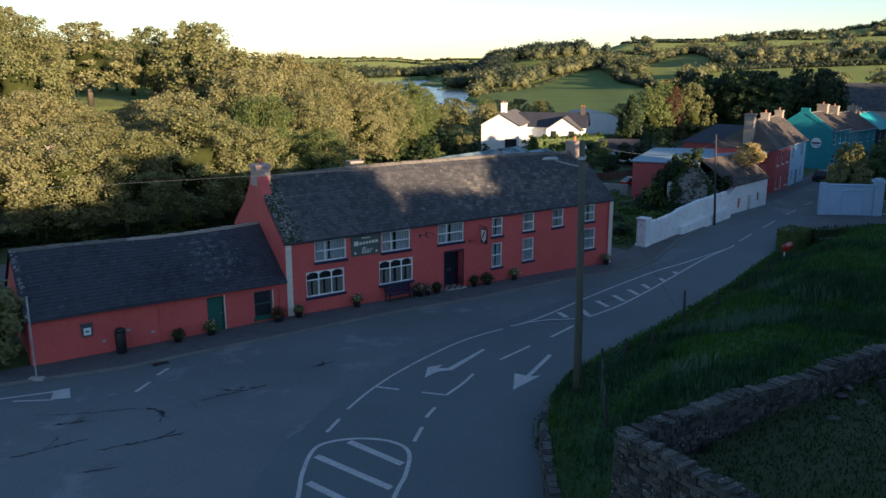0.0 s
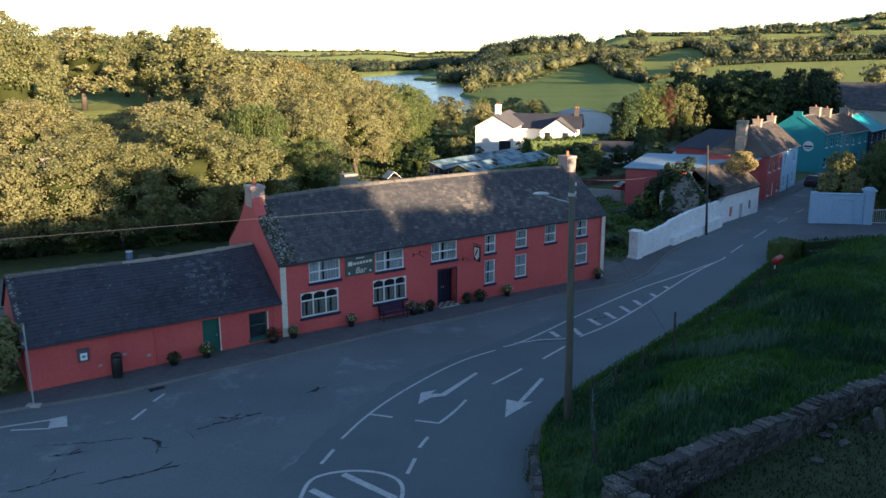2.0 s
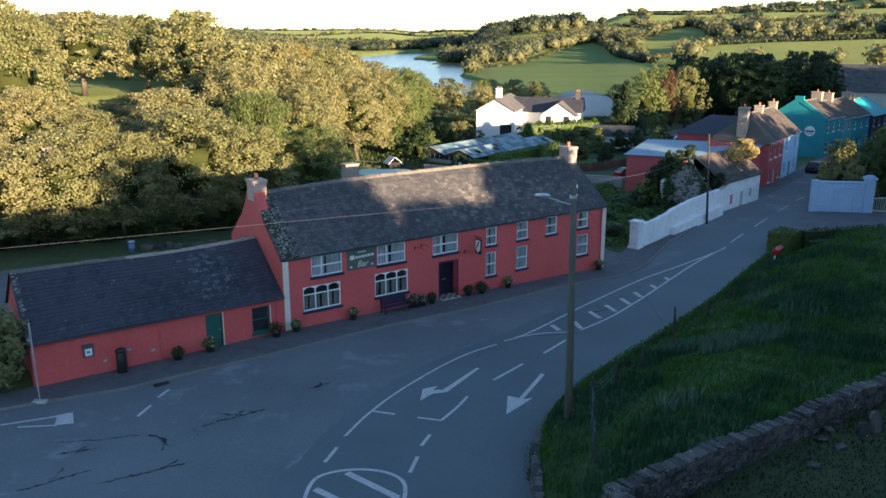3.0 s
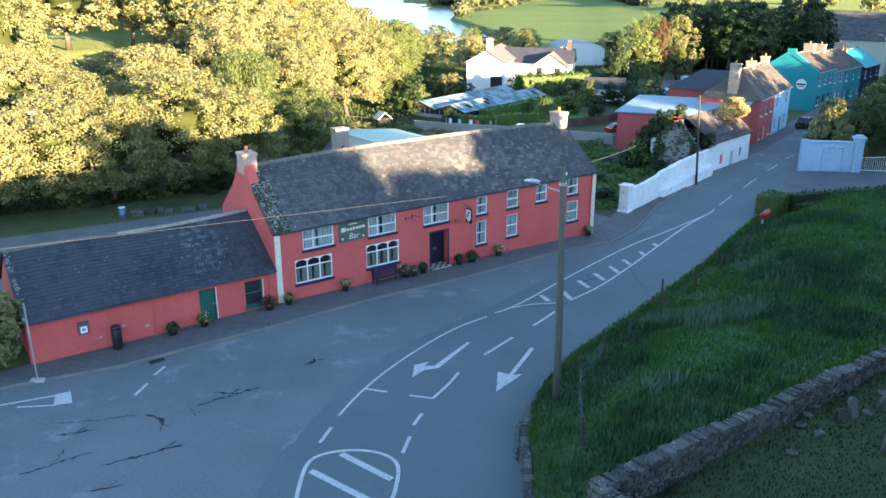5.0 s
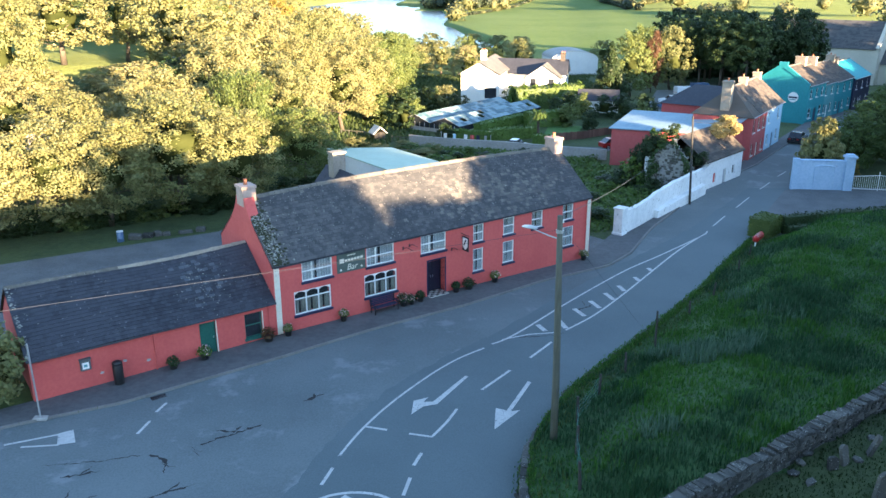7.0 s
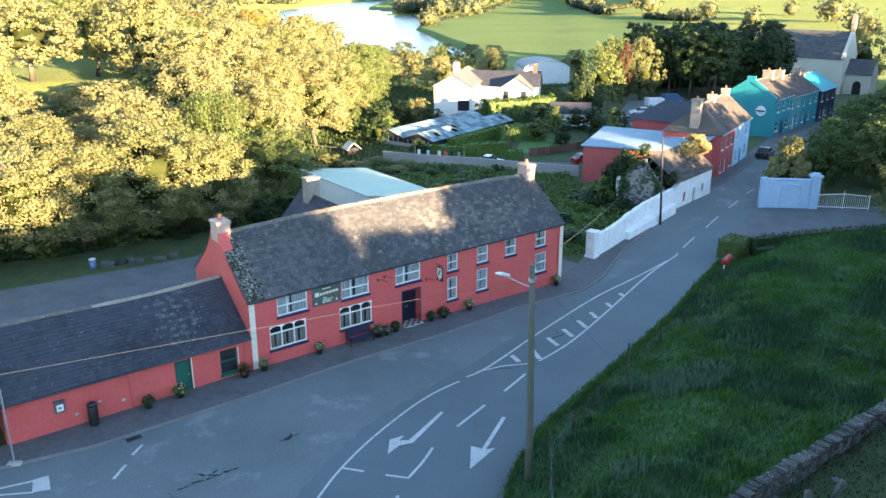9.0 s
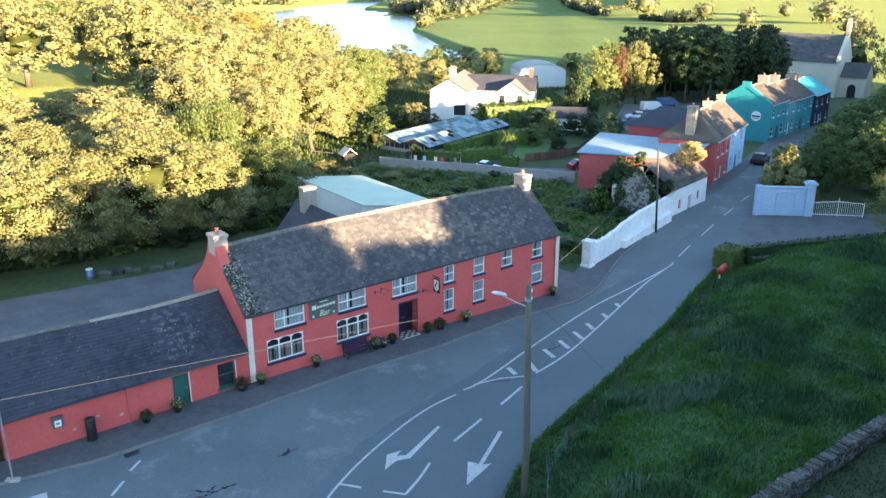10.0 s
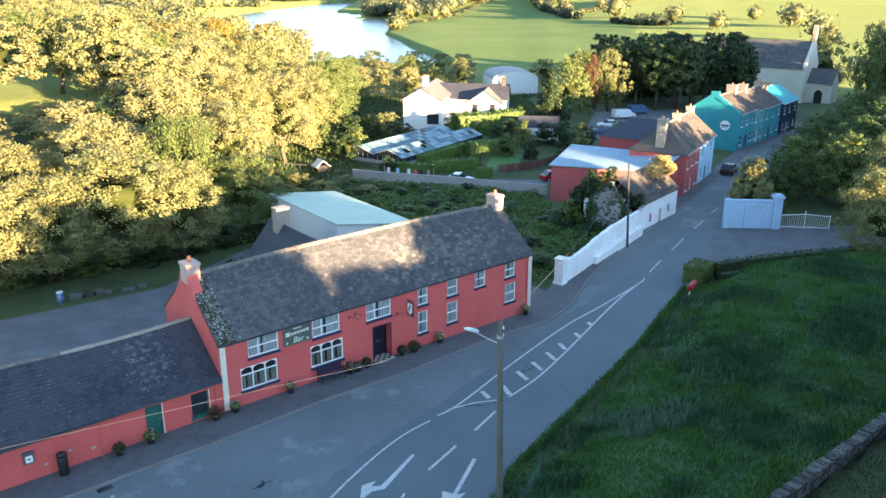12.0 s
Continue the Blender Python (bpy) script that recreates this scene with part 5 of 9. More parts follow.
for y0, z0 in ((-0.2, 3.0), (6.3, 3.0)):
    q = [(1.9 if y0 < 0 else 0.6, y0, z0), (11.1, y0, z0), (11.1, 3.05, 5.5), (1.2, 3.05, 5.5)]
    q += [(a, b, c - 0.1) for a, b, c in q]
    f = [(0, 1, 2, 3), (7, 6, 5, 4), (0, 4, 5, 1), (1, 5, 6, 2), (0, 3, 7, 4)]
    rb.add(q, f if y0 < 0 else [t[::-1] for t in f])
crf = part("roof", rb, M["tile_brown"], cottage, "sagging brown slate roof with plants growing on it")
tagged(part("slate_covering", courses(MB(), 1.9, 11.1, (-0.2, 3.0), (3.05, 5.5), 0.28), M["tile_brown"], crf), kind="stuff")
for a, b, c, d in ch_:
    w = part("window", MB().box(a, a + 0.07, 0.12, 0.2, c, d).box(b - 0.07, b, 0.12, 0.2, c, d).box(a, b, 0.12, 0.2, d - 0.07, d).box(a, b, 0.12, 0.2, c, c + 0.07), M["red" if a < 5 else "steel_grey"], cottage)
    part("pane", MB().box(a + 0.07, b - 0.07, 0.15, 0.16, c + 0.07, d - 0.07), M["red" if a < 5 else "glass_dark"], w)
a, b, c, d = cd_
part("door", MB().bevel_box(a, b, 0.15, 0.2, c, d, 0.01), M["steel_grey"], cottage, "weathered grey plank door")

WW = [(17.0, 67.3), (19.2, 70.0), (24.1, 76.5), (28.5, 81.5)]
wall_w = thing("roadside_wall", pose(0, 0, 0), "uneven whitewashed roadside wall with low plinth", "wall")
def run_wall(pts, h, th, z_of, wob, rngw, n=14):
    """A wall of uneven height along points."""
    mb = MB()
    P = resample(pts, [((i, i + 1), n) for i in range(len(pts) - 1)])
    for i, p in enumerate(P):
        d = (P[min(i + 1, len(P) - 1)] - P[max(i - 1, 0)]).normalized()
        nn = Vector((-d.y, d.x, 0)) * th / 2
        z = z_of(p)
        t = z + h(i / (len(P) - 1)) + rngw.uniform(-wob, wob)
        q, r = p + nn, p - nn
        mb.v += [(q.x, q.y, z - 0.5), (q.x, q.y, t - 0.04), (q.x - nn.x * 0.4, q.y - nn.y * 0.4, t), (r.x + nn.x * 0.4, r.y + nn.y * 0.4, t), (r.x, r.y, t - 0.04), (r.x, r.y, z - 0.5)]
    for i in range(len(P) - 1):
        for k in range(5):
            mb.f.append((i * 6 + k, i * 6 + k + 1, i * 6 + k + 7, i * 6 + k + 6))
    e = (len(P) - 1) * 6
    mb.f += [(5, 4, 3, 2, 1, 0), tuple(range(e, e + 6))]
    return mb
pz = lambda p: float(road_z(p.x, p.y)) + 0.1
part("wall", run_wall(WW[:], lambda u: 2.25 - 0.25 * math.sin(min(u, 0.5) * 2 * math.pi) + 0.5 * max(0.0, u - 0.35), 0.4, pz, 0.06, rngc), M["whitewash"], wall_w)
part("plinth", run_wall([(21.3, 72.4), (28.8, 81.4)], lambda u: 0.72 + 0.25 * u, 0.75, pz, 0.05, rngc), M["whitewash"], wall_w)
gp = MB().bevel_box(-0.42, 0.42, -0.42, 0.42, -0.4, 2.35, 0.04).bevel_box(-0.5, 0.5, -0.5, 0.5, 0.05, 0.3, 0.04).bevel_box(-0.5, 0.5, -0.5, 0.5, 2.35, 2.5, 0.04)
solo("gate_pillar", gp, M["whitewash"], "square whitewashed gate pillar at the wall's end", "pillar", pose(16.9, 67.4, -0.35, 0, 0, 50))

# blue-painted gate screen, pier and white gate
GW = pose(38.85, 83.1, -0.55, 0, 0, -8)
screen = thing("gate_screen_wall", GW, "grey-blue painted entrance wall with a blind arched panel", "wall")
part("wall", MB().bevel_box(0, 5.1, -0.2, 0.2, -0.6, 3.1, 0.03), M["gateblue"], screen)
part("coping", MB().bevel_box(-0.05, 5.1, -0.28, 0.28, 3.1, 3.25, 0.03), M["gateblue"], screen)
n = 12
arch = [(2.1, 0.2)] + [(3.1 - 1.0 * math.cos(math.pi * i / n), 2.45 + 0.22 * math.sin(math.pi * i / n)) for i in range(n + 1)] + [(4.1, 0.2)]
part("arched_panel", MB().prism(arch, "y", -0.23, -0.2), M["gateblue"], screen)
part("arch_moulding", MB().tube([(x, -0.24, z) for x, z in arch], 0.075, 8), M["gateblue"], screen)
part("pilaster", MB().bevel_box(-0.1, 0.55, -0.3, 0.3, -0.6, 3.35, 0.03), M["gateblue"], screen)
pier = solo("gate_pier", MB().bevel_box(-0.45, 0.45, -0.45, 0.45, -0.6, 3.5, 0.04).bevel_box(-0.58, 0.58, -0.58, 0.58, 3.5, 3.75, 0.04).bevel_box(-0.4, 0.4, -0.4, 0.4, 3.75, 3.9, 0.04), M["gateblue"], "square grey-blue gate pier with cap", "pillar", GW @ pose(5.55, 0, 0))
gate = thing("metal_gate", GW @ pose(6.05, 0.0, 0, 0, 0, -4), "white-painted barred metal gate", "gate")
part("gate_frame", MB().tube([(0, 0, 0.25), (5.2, 0, 0.25)], 0.035).tube([(0, 0, 1.55), (2.6, 0, 1.75), (5.2, 0, 1.55)], 0.035).tube([(0, 0, 0.1), (0, 0, 1.7)], 0.045).tube([(5.2, 0, 0.1), (5.2, 0, 1.7)], 0.045).tube([(2.6, 0, 0.1), (2.6, 0, 2.1)], 0.04), M["white"], gate)
for i in range(1, 26):
    if i != 13:
        part("bar", MB().tube([(i * 0.2, 0, 0.25), (i * 0.2, 0, 1.68)], 0.016, 6), M["white"], gate)



# ---- trees ----
def ico(n=1):
    bm = bmesh.new()
    bmesh.ops.create_icosphere(bm, subdivisions=n, radius=1.0)
    v = np.array([p.co[:] for p in bm.verts])
    f = np.array([[q.index for q in t.verts] for t in bm.faces])
    bm.free()
    return v, f


ICO1, ICO2 = ico(1), ico(2)


def leaves(rng, centres, normals, size, droop=0.0):
    """One folded leaf spray (a quad) at each centre, roughly facing its normal."""
    n = len(centres)
    nn = normals + rng.normal(0, 0.55, (n, 3))
    nn /= np.linalg.norm(nn, axis=1, keepdims=True) + 1e-9
    a = np.cross(nn, rng.normal(0, 1, (n, 3)))
    a /= np.linalg.norm(a, axis=1, keepdims=True) + 1e-9
    b = np.cross(nn, a)
    s = size * rng.uniform(0.6, 1.35, (n, 1))
    w = s * rng.uniform(0.5, 0.9, (n, 1))
    bend = nn * s * rng.uniform(-0.25, 0.25, (n, 1))
    v = np.stack([centres - a * s * 0.5, centres + b * w * 0.5 + bend, centres + a * s * 0.5, centres - b * w * 0.5 + bend], 1).reshape(-1, 3)
    v[:, 2] -= droop * np.tile(np.array([0, 0.1, 0.4, 0.1]), n) * size
    return v, np.arange(4 * n).reshape(-1, 4)


def sprays(rng, centres, normals, size, hang=0.0):
    """One pointed leaf spray (a triangle) at each centre; hang turns its long axis downwards."""
    n = len(centres)
    nn = normals + rng.normal(0, 0.65, (n, 3))
    nn /= np.linalg.norm(nn, axis=1, keepdims=True) + 1e-9
    axis = rng.normal(0, 1, (n, 3)) * (1 - hang) + np.array([0, 0, -1.6]) * hang
    a = axis - nn * np.sum(axis * nn, 1, keepdims=True)
    a /= np.linalg.norm(a, axis=1, keepdims=True) + 1e-9
    b = np.cross(nn, a)
    s = size * rng.uniform(0.55, 1.45, (n, 1)) * (1 + 0.6 * hang)
    w = size * rng.uniform(0.55, 1.1, (n, 1)) * (1 - 0.35 * hang)
    v = np.stack([centres + a * s * 0.62, centres - a * s * 0.38 + b * w * 0.5, centres - a * s * 0.38 - b * w * 0.5], 1).reshape(-1, 3)
    return v, np.arange(3 * n).reshape(-1, 3)


def crown_mesh(name, seed, clumps, per, size, mat, shape, clump_r=(0.16, 0.30), droop=0.0):
    """A crown of radius 1 and height 2 (z 0 to 2): loose boughs of leaf sprays thinning outwards, round a hidden inner
    core coloured dark for the shade within. shape(z) gives the outline's radius.
    """
    rng = np.random.default_rng(seed)
    P, N = [], []
    lob = [(rng.uniform(0, 6.28), rng.uniform(0, 6.28), rng.uniform(0.04, 0.11), k) for k in (2, 3, 5)]
    def bulge(t, z):
        return 1.0 + sum(a * np.sin(k * t + p + q * 0.3 + (1 + k % 2) * 2.2 * z) for p, q, a, k in lob)
    for i in range(clumps):
        z = 0.10 + 1.80 * (i + rng.uniform(0, 1)) / clumps
        t = rng.uniform(0, 2 * math.pi)
        rr = shape(z) * bulge(t, z)
        cr = rng.uniform(*clump_r) * (0.6 + 0.4 * min(rr, 1.0))
        q = max(rr - cr * 0.8, 0) * (rng.uniform(0.72, 1.0) if z < 1.15 else rng.uniform(0.05, 1.0) ** 0.6)
        c = np.array([math.cos(t) * q, math.sin(t) * q, z])
        sc = cr * np.array([1.0, 1.0, rng.uniform(0.55, 0.9) + 0.7 * droop])
        g = rng.normal(0, 1, (per, 3))
        g /= np.linalg.norm(g, axis=1, keepdims=True)
        p = c + g * sc * rng.uniform(0, 1, (per, 1)) ** 0.45 * rng.uniform(0.7, 1.25, (per, 1))
        p[:, 2] -= droop * cr * 0.8 * rng.uniform(0, 1, per)
        out = p - np.array([0, 0, 0.8])
        out /= np.linalg.norm(out, axis=1, keepdims=True) + 1e-9
        P.append(p)
        N.append(0.7 * out + 0.5 * g + np.array([0, 0, 0.25]))
    lv, lf = sprays(rng, np.concatenate(P), np.concatenate(N), size, min(0.75, droop))
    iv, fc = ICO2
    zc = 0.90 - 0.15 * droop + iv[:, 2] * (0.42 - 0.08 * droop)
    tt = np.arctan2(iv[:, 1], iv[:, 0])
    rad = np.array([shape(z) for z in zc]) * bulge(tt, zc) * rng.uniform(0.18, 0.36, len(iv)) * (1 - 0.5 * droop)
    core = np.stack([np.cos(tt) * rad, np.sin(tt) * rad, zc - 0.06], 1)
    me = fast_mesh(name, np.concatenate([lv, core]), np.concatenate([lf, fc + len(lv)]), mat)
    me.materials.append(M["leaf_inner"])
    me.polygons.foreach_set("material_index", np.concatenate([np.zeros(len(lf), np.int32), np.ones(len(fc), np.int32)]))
    return me


def trunk_mesh(name, seed, r=0.05, limbs=7, top=1.5):
    """A tapered trunk with limbs, in the crown's unit space (z from -0.6 to the crown's inside)."""
    rng = random.Random(seed)
    mb = MB()
    lean = [rng.uniform(-0.06, 0.06) for _ in range(4)]
    line = [(0, 0, -1.0), (lean[0], lean[1], 0.0), (lean[0] + lean[2], lean[1] + lean[3], 0.7), (lean[2] * 2, lean[3] * 2, top)]
    mb.tube(line, [r * 1.3, r, r * 0.7, r * 0.25], 7)
    for i in range(limbs):
        z = rng.uniform(0.05, 1.0)
        t = 2 * math.pi * (i / limbs) + rng.uniform(-0.4, 0.4)
        L = rng.uniform(0.45, 0.8)
        p0 = Vector((lean[0], lean[1], z))
        p1 = p0 + Vector((math.cos(t) * L * 0.5, math.sin(t) * L * 0.5, 0.2))
        p2 = p0 + Vector((math.cos(t) * L, math.sin(t) * L, 0.45))
        mb.tube([p0, p1, p2], [r * 0.5, r * 0.34, r * 0.12], 5)
    return mb.mesh(name, M["bark"], True)


def round_shape(z):
    return math.sqrt(max(0.02, 1 - (z - 0.95) ** 2 / 1.15)) if z > 0.3 else 0.55 + z


def wide_shape(z):
    return max(0.15, math.sqrt(max(0.0, 1 - (z - 0.75) ** 2 / 1.6)))


def cone_shape(z):
    return max(0.06, 1.0 - z / 2.0) ** 0.8


KINDS = {}


def define_tree(kind, seed, clumps, per, size, mat, shape, clump_r=(0.16, 0.30), droop=0.0, trunk=0.05):
    KINDS[kind] = (crown_mesh("crown", seed, clumps, per, size, M[mat], shape, clump_r, droop), trunk_mesh("trunk", seed, trunk))


define_tree("near_a", 1, 225, 78, 0.0385, "leaf_olive", round_shape, (0.10, 0.21))
define_tree("near_b", 2, 225, 78, 0.0385, "leaf_pale", wide_shape, (0.10, 0.21))
define_tree("near_c", 3, 225, 78, 0.0385, "leaf_green", round_shape, (0.10, 0.21), droop=0.15)
define_tree("willow", 14, 225, 78, 0.0385, "leaf_green", round_shape, (0.10, 0.21), droop=0.9)
define_tree("mid_a", 4, 165, 38, 0.062, "leaf_olive", round_shape, (0.10, 0.22))
define_tree("mid_b", 5, 165, 38, 0.062, "leaf_pale", wide_shape, (0.10, 0.22))
define_tree("mid_c", 6, 165, 38, 0.062, "leaf_green", round_shape, (0.10, 0.22))
define_tree("back_a", 24, 120, 30, 0.080, "leaf_olive", round_shape, (0.09, 0.21))
define_tree("back_b", 25, 120, 30, 0.080, "leaf_pale", wide_shape, (0.09, 0.21))
define_tree("back_c", 26, 120, 30, 0.080, "leaf_green", round_shape, (0.09, 0.21))
define_tree("gold", 7, 140, 36, 0.066, "leaf_gold", round_shape, (0.10, 0.22))
define_tree("near_bush", 29, 220, 50, 0.082, "leaf_olive", lambda z: 1.0 * max(0.12, 1 - (z / 2.05) ** 1.8) ** 0.6, (0.10, 0.20))
define_tree("street", 27, 180, 46, 0.062, "leaf_street", round_shape, (0.10, 0.22))
define_tree("redleaf", 8, 100, 80, 0.065, "leaf_red", round_shape, (0.16, 0.29))
define_tree("conifer", 9, 120, 80, 0.07, "leaf_dark", cone_shape, (0.14, 0.28), droop=0.5)
define_tree("dark", 10, 150, 38, 0.078, "leaf_dark", round_shape, (0.09, 0.2))
define_tree("pine", 19, 150, 38, 0.078, "leaf_pine", round_shape, (0.09, 0.2))
define_tree("shrub", 11, 40, 40, 0.14, "leaf_green", round_shape, (0.20, 0.36))
define_tree("shrub_olive", 12, 46, 46, 0.12, "leaf_olive", round_shape, (0.20, 0.36))
define_tree("shrub_dark", 13, 40, 38, 0.14, "leaf_dark", round_shape, (0.20, 0.36))
define_tree("shrub_straw", 16, 80, 60, 0.12, "leaf_straw", round_shape, (0.20, 0.36))
define_tree("thicket", 15, 26, 26, 0.19, "leaf_hedge", round_shape, (0.22, 0.40))


def tree(kind, x, y, radius, height, label, category="tree", group="", stem=0.3, turn=None, base=None):
    """A tree of the given crown radius and whole height; stem is the share of the height below the crown."""
    z = gz(x, y) if base is None else base
    crown_h = height * (1 - stem)
    name = {"tree": "tree", "bush": "bush", "conifer": "conifer_tree"}.get(category, "tree")
    ob = new(name)
    ob.matrix_world = Matrix.Translation((x, y, z - 0.1)) @ pose(0, 0, 0, 0, 0, turn if turn is not None else (x * 37 + y * 53) % 360)
    tagged(ob, label, category, group)
    for nm, me in zip(("crown", "trunk"), KINDS[kind]):
        c = new(nm, me)
        c.parent = ob
        c.location = (0, 0, height * stem)
        c.scale = (radius, radius, crown_h / 2) if nm == "crown" else (radius, radius, height * stem / 1.0 if stem > 0 else 0.1)
    return ob


frng = random.Random(11)
# front row of the wood beside the lane
for x, y, r, h, k in ((-38, 66, 6.0, 11, "near_b"), (-33, 71, 5.6, 10.5, "near_b"), (-29, 73, 5.2, 10.2, "near_a"), (-23.5, 77.5, 7.0, 12.0, "near_a"), (-18.5, 79.5, 5.0, 10.2, "near_a"), (-13.2, 88, 4.6, 9.2, "near_c"),
                      (-44, 74, 6.0, 11, "near_a"), (-36, 84, 5.5, 10.5, "near_a"), (-28, 88, 6.2, 12.5, "near_b"), (-20, 92, 5.5, 12.5, "willow"), (-16.5, 101, 5.5, 13.0, "near_b"), (-24, 104, 6.5, 14.5, "near_b"), (-34, 98, 5.5, 8.5, "near_a"), (-45, 90, 6, 11, "near_b"), (-55, 84, 6.5, 11, "near_a"),
                      (-18, 119, 6.0, 14.5, "near_a"), (-12.5, 127, 5.8, 14.5, "near_b"), (-10, 139, 6, 14.5, "near_a"), (-7.5, 152, 6.2, 14.5, "near_c"), (-6.5, 166, 6, 13.5, "near_c"), (-5, 180, 6, 12.5, "near_c"), (-25, 131, 7, 16, "near_b"), (-20, 146, 7, 17, "near_a")):
    tree(k, x, y, r, h, "broad olive-green tree in evening sun at the wood's edge" if k != "near_c" else "dense green tree at the edge of the wood", group="wood beside the lane", stem=0.16)
tree("near_a", -52.5, 103, 7.5, 17.5, "great spreading olive tree above the wood", group="wood beside the lane", stem=0.1)
# dark-leaved tree put in for the shade of a gap in the wood
tree("dark", -30.5, 107, 5.0, 10.5, "dark-leaved tree standing for the shaded hollow in the wood", group="wood beside the lane", stem=0.05)
# pale dead tree with bare limbs
dead = new("dead_tree")
dead.matrix_world = pose(-36.5, 75.5, gz(-36.5, 75.5))
tagged(dead, "pale bare dead tree standing among the green ones", "tree")
drg, db = random.Random(9), MB()
db.tube([(0, 0, -0.3), (0.2, 0, 4.0), (0.0, 0.3, 8.2)], [0.28, 0.2, 0.1], 8)
for i in range(26):
    z0, t, ln = drg.uniform(4.5, 8.2), drg.uniform(0, 6.28), drg.uniform(1.6, 3.4)
    d = Vector((math.cos(t), math.sin(t), 0))
    p = [Vector((0.1, 0.1, z0)) + d * ln * f + Vector((drg.uniform(-0.2, 0.2), drg.uniform(-0.2, 0.2), ln * (0.75 * f - 0.35 * f * f))) for f in (0, 0.4, 0.75, 1.0)]
    db.tube(p, [0.09, 0.06, 0.04, 0.015], 5)
part("trunk", db, M["dead_wood"], dead)
# the wood behind
spots = [(-5, 180, 6)]
tries = 0
while len(spots) < 120 and tries < 6000:
    tries += 1
    az, r = radians(frng.uniform(-37, -3.5)), frng.uniform(112, 330)
    x, y = math.sin(az) * r, math.cos(az) * r
    rad = frng.uniform(5.5, 8.0)
    if x > -14 - 0.04 * y + (y - 180) * 0.03 or (az < radians(-20) and 150 < r < 185) or (az < radians(-21) and 232 < r < 300) or any((x - a) ** 2 + (y - b) ** 2 < (0.72 * (rad + c)) ** 2 for a, b, c in spots):
        continue
    spots.append((x, y, rad))
    k = frng.choice(["mid_a", "mid_b", "mid_a", "mid_c", "mid_b", "gold" if frng.random() < 0.2 else "mid_a"])
    hgt = frng.uniform(12.5, 16.5) * (0.78 if az < radians(-12) and r > 180 else 1.0)
    if az < radians(-16) and r < 132:
        hgt = min(hgt, max(4.0, 25.0 - 0.125 * r - gz(x, y)))
    lab = k
    if r > 190 and k.startswith("mid"):
        k = "back" + k[3:]
    tree(k, x, y, rad, hgt, {"gold": "autumn-gold tree in the wood", "mid_c": "green broadleaved tree in the wood"}.get(lab, "olive broadleaved tree in the sunlit wood"), group="wood beside the river", stem=0.2)


# ---- behind the bar: lane, outbuilding, gardens ----
def sheet(name, mat, label, category, near, far, n=16, lift=0.06, zf=None):
    """A surface strip between two polylines, laid on the ground."""
    a = resample(near, [((i, i + 1), n) for i in range(len(near) - 1)])
    b = resample(far, [((i, i + 1), n) for i in range(len(far) - 1)])
    mb, k = MB(), 8
    for p, q in zip(a, b):
        for j in range(k + 1):
            r = p.lerp(q, j / k)
            mb.v.append((r.x, r.y, (zf(r.x, r.y) if zf else gz(r.x, r.y)) + lift))
    mb.f += [(i * (k + 1) + j, i * (k + 1) + j + 1, (i + 1) * (k + 1) + j + 1, (i + 1) * (k + 1) + j) for i in range(len(a) - 1) for j in range(k)]
    return solo(name, mb, M[mat], label, category, kind="structure")


sheet("lane", "gravel", "grey gravelled lane behind the buildings", "lane", [(-75, 14), (-40, 36.5), (-25.6, 46.2), (-14.2, 53.8), (-7.4, 61.5), (-4.5, 66)], [(-82, 30), (-46, 53.0), (-31.4, 62.3), (-25.6, 66.0), (-18.6, 70.4), (-12.5, 82)], 8)
sheet("gateway_apron", "gravel", "worn tarmac apron before a white gate", "driveway", [(30.3, 67.0), (38, 68.3), (46, 69.8), (60, 72.2)], [(30.0, 70.1), (38.0, 82.6), (45, 83.6), (60, 81)], 8, 0.05, lambda x, y: max(gz(x, y), float(road_z(x, y))))
sheet("side_yard", "gravel", "pale concrete yard beside the bar's gable", "yard", [(13.3, 61.0), (15.6, 65.6)], [(7.0, 69.6), (9.6, 73.0)], 8, 0.05)

ma, mb_, mc, md = Vector((-10.8, 88.6, 3.1)), Vector((-2.9, 72.3, 4.3)), Vector((4.6, 73.0, 4.0)), Vector((-3.6, 89.8, 2.9))
outb = thing("outbuilding", pose(0, 0, 0), "rendered outbuilding with pale green sheet roof behind the bar", "building")
rbm = profiled(ma, mb_, mc, md, 26)
part("roof", rbm, M["mint"], outb, "pale green profiled sheet roof")
def block(c, z0, inset=0.25, drop=0.12):
    mid = sum((Vector((v.x, v.y, 0)) for v in c), Vector()) / 4
    lo, hi = [], []
    for v in c:
        d = (mid - Vector((v.x, v.y, 0))).normalized() * inset
        lo.append((v.x + d.x, v.y + d.y, z0))
        hi.append((v.x + d.x, v.y + d.y, v.z - drop))
    return MB().add(lo + hi, [(3, 2, 1, 0), (0, 1, 5, 4), (1, 2, 6, 5), (2, 3, 7, 6), (3, 0, 4, 7), (4, 5, 6, 7)])
part("wall", block([ma, mb_, mc, md], -2.5), M["whiterender"], outb)
og = pose(-2.9, 72.3, 0, 0, 0, math.degrees(math.atan2(0.7, 7.5)))
og2 = pose(-10.8, 88.6, 0, 0, 0, math.degrees(math.atan2(-16.3, 7.9)))
# solid near-black boxes stand for the shade in two wall openings
for x0, x1, z0, z1 in ((7.0, 7.9, 0.8, 1.9), (11.5, 12.6, 1.0, 2.2)):
    part("dark_opening", MB().box(x0, x1, 0.1, 0.5, z0, z1), M["dark"], outb).matrix_local = og2
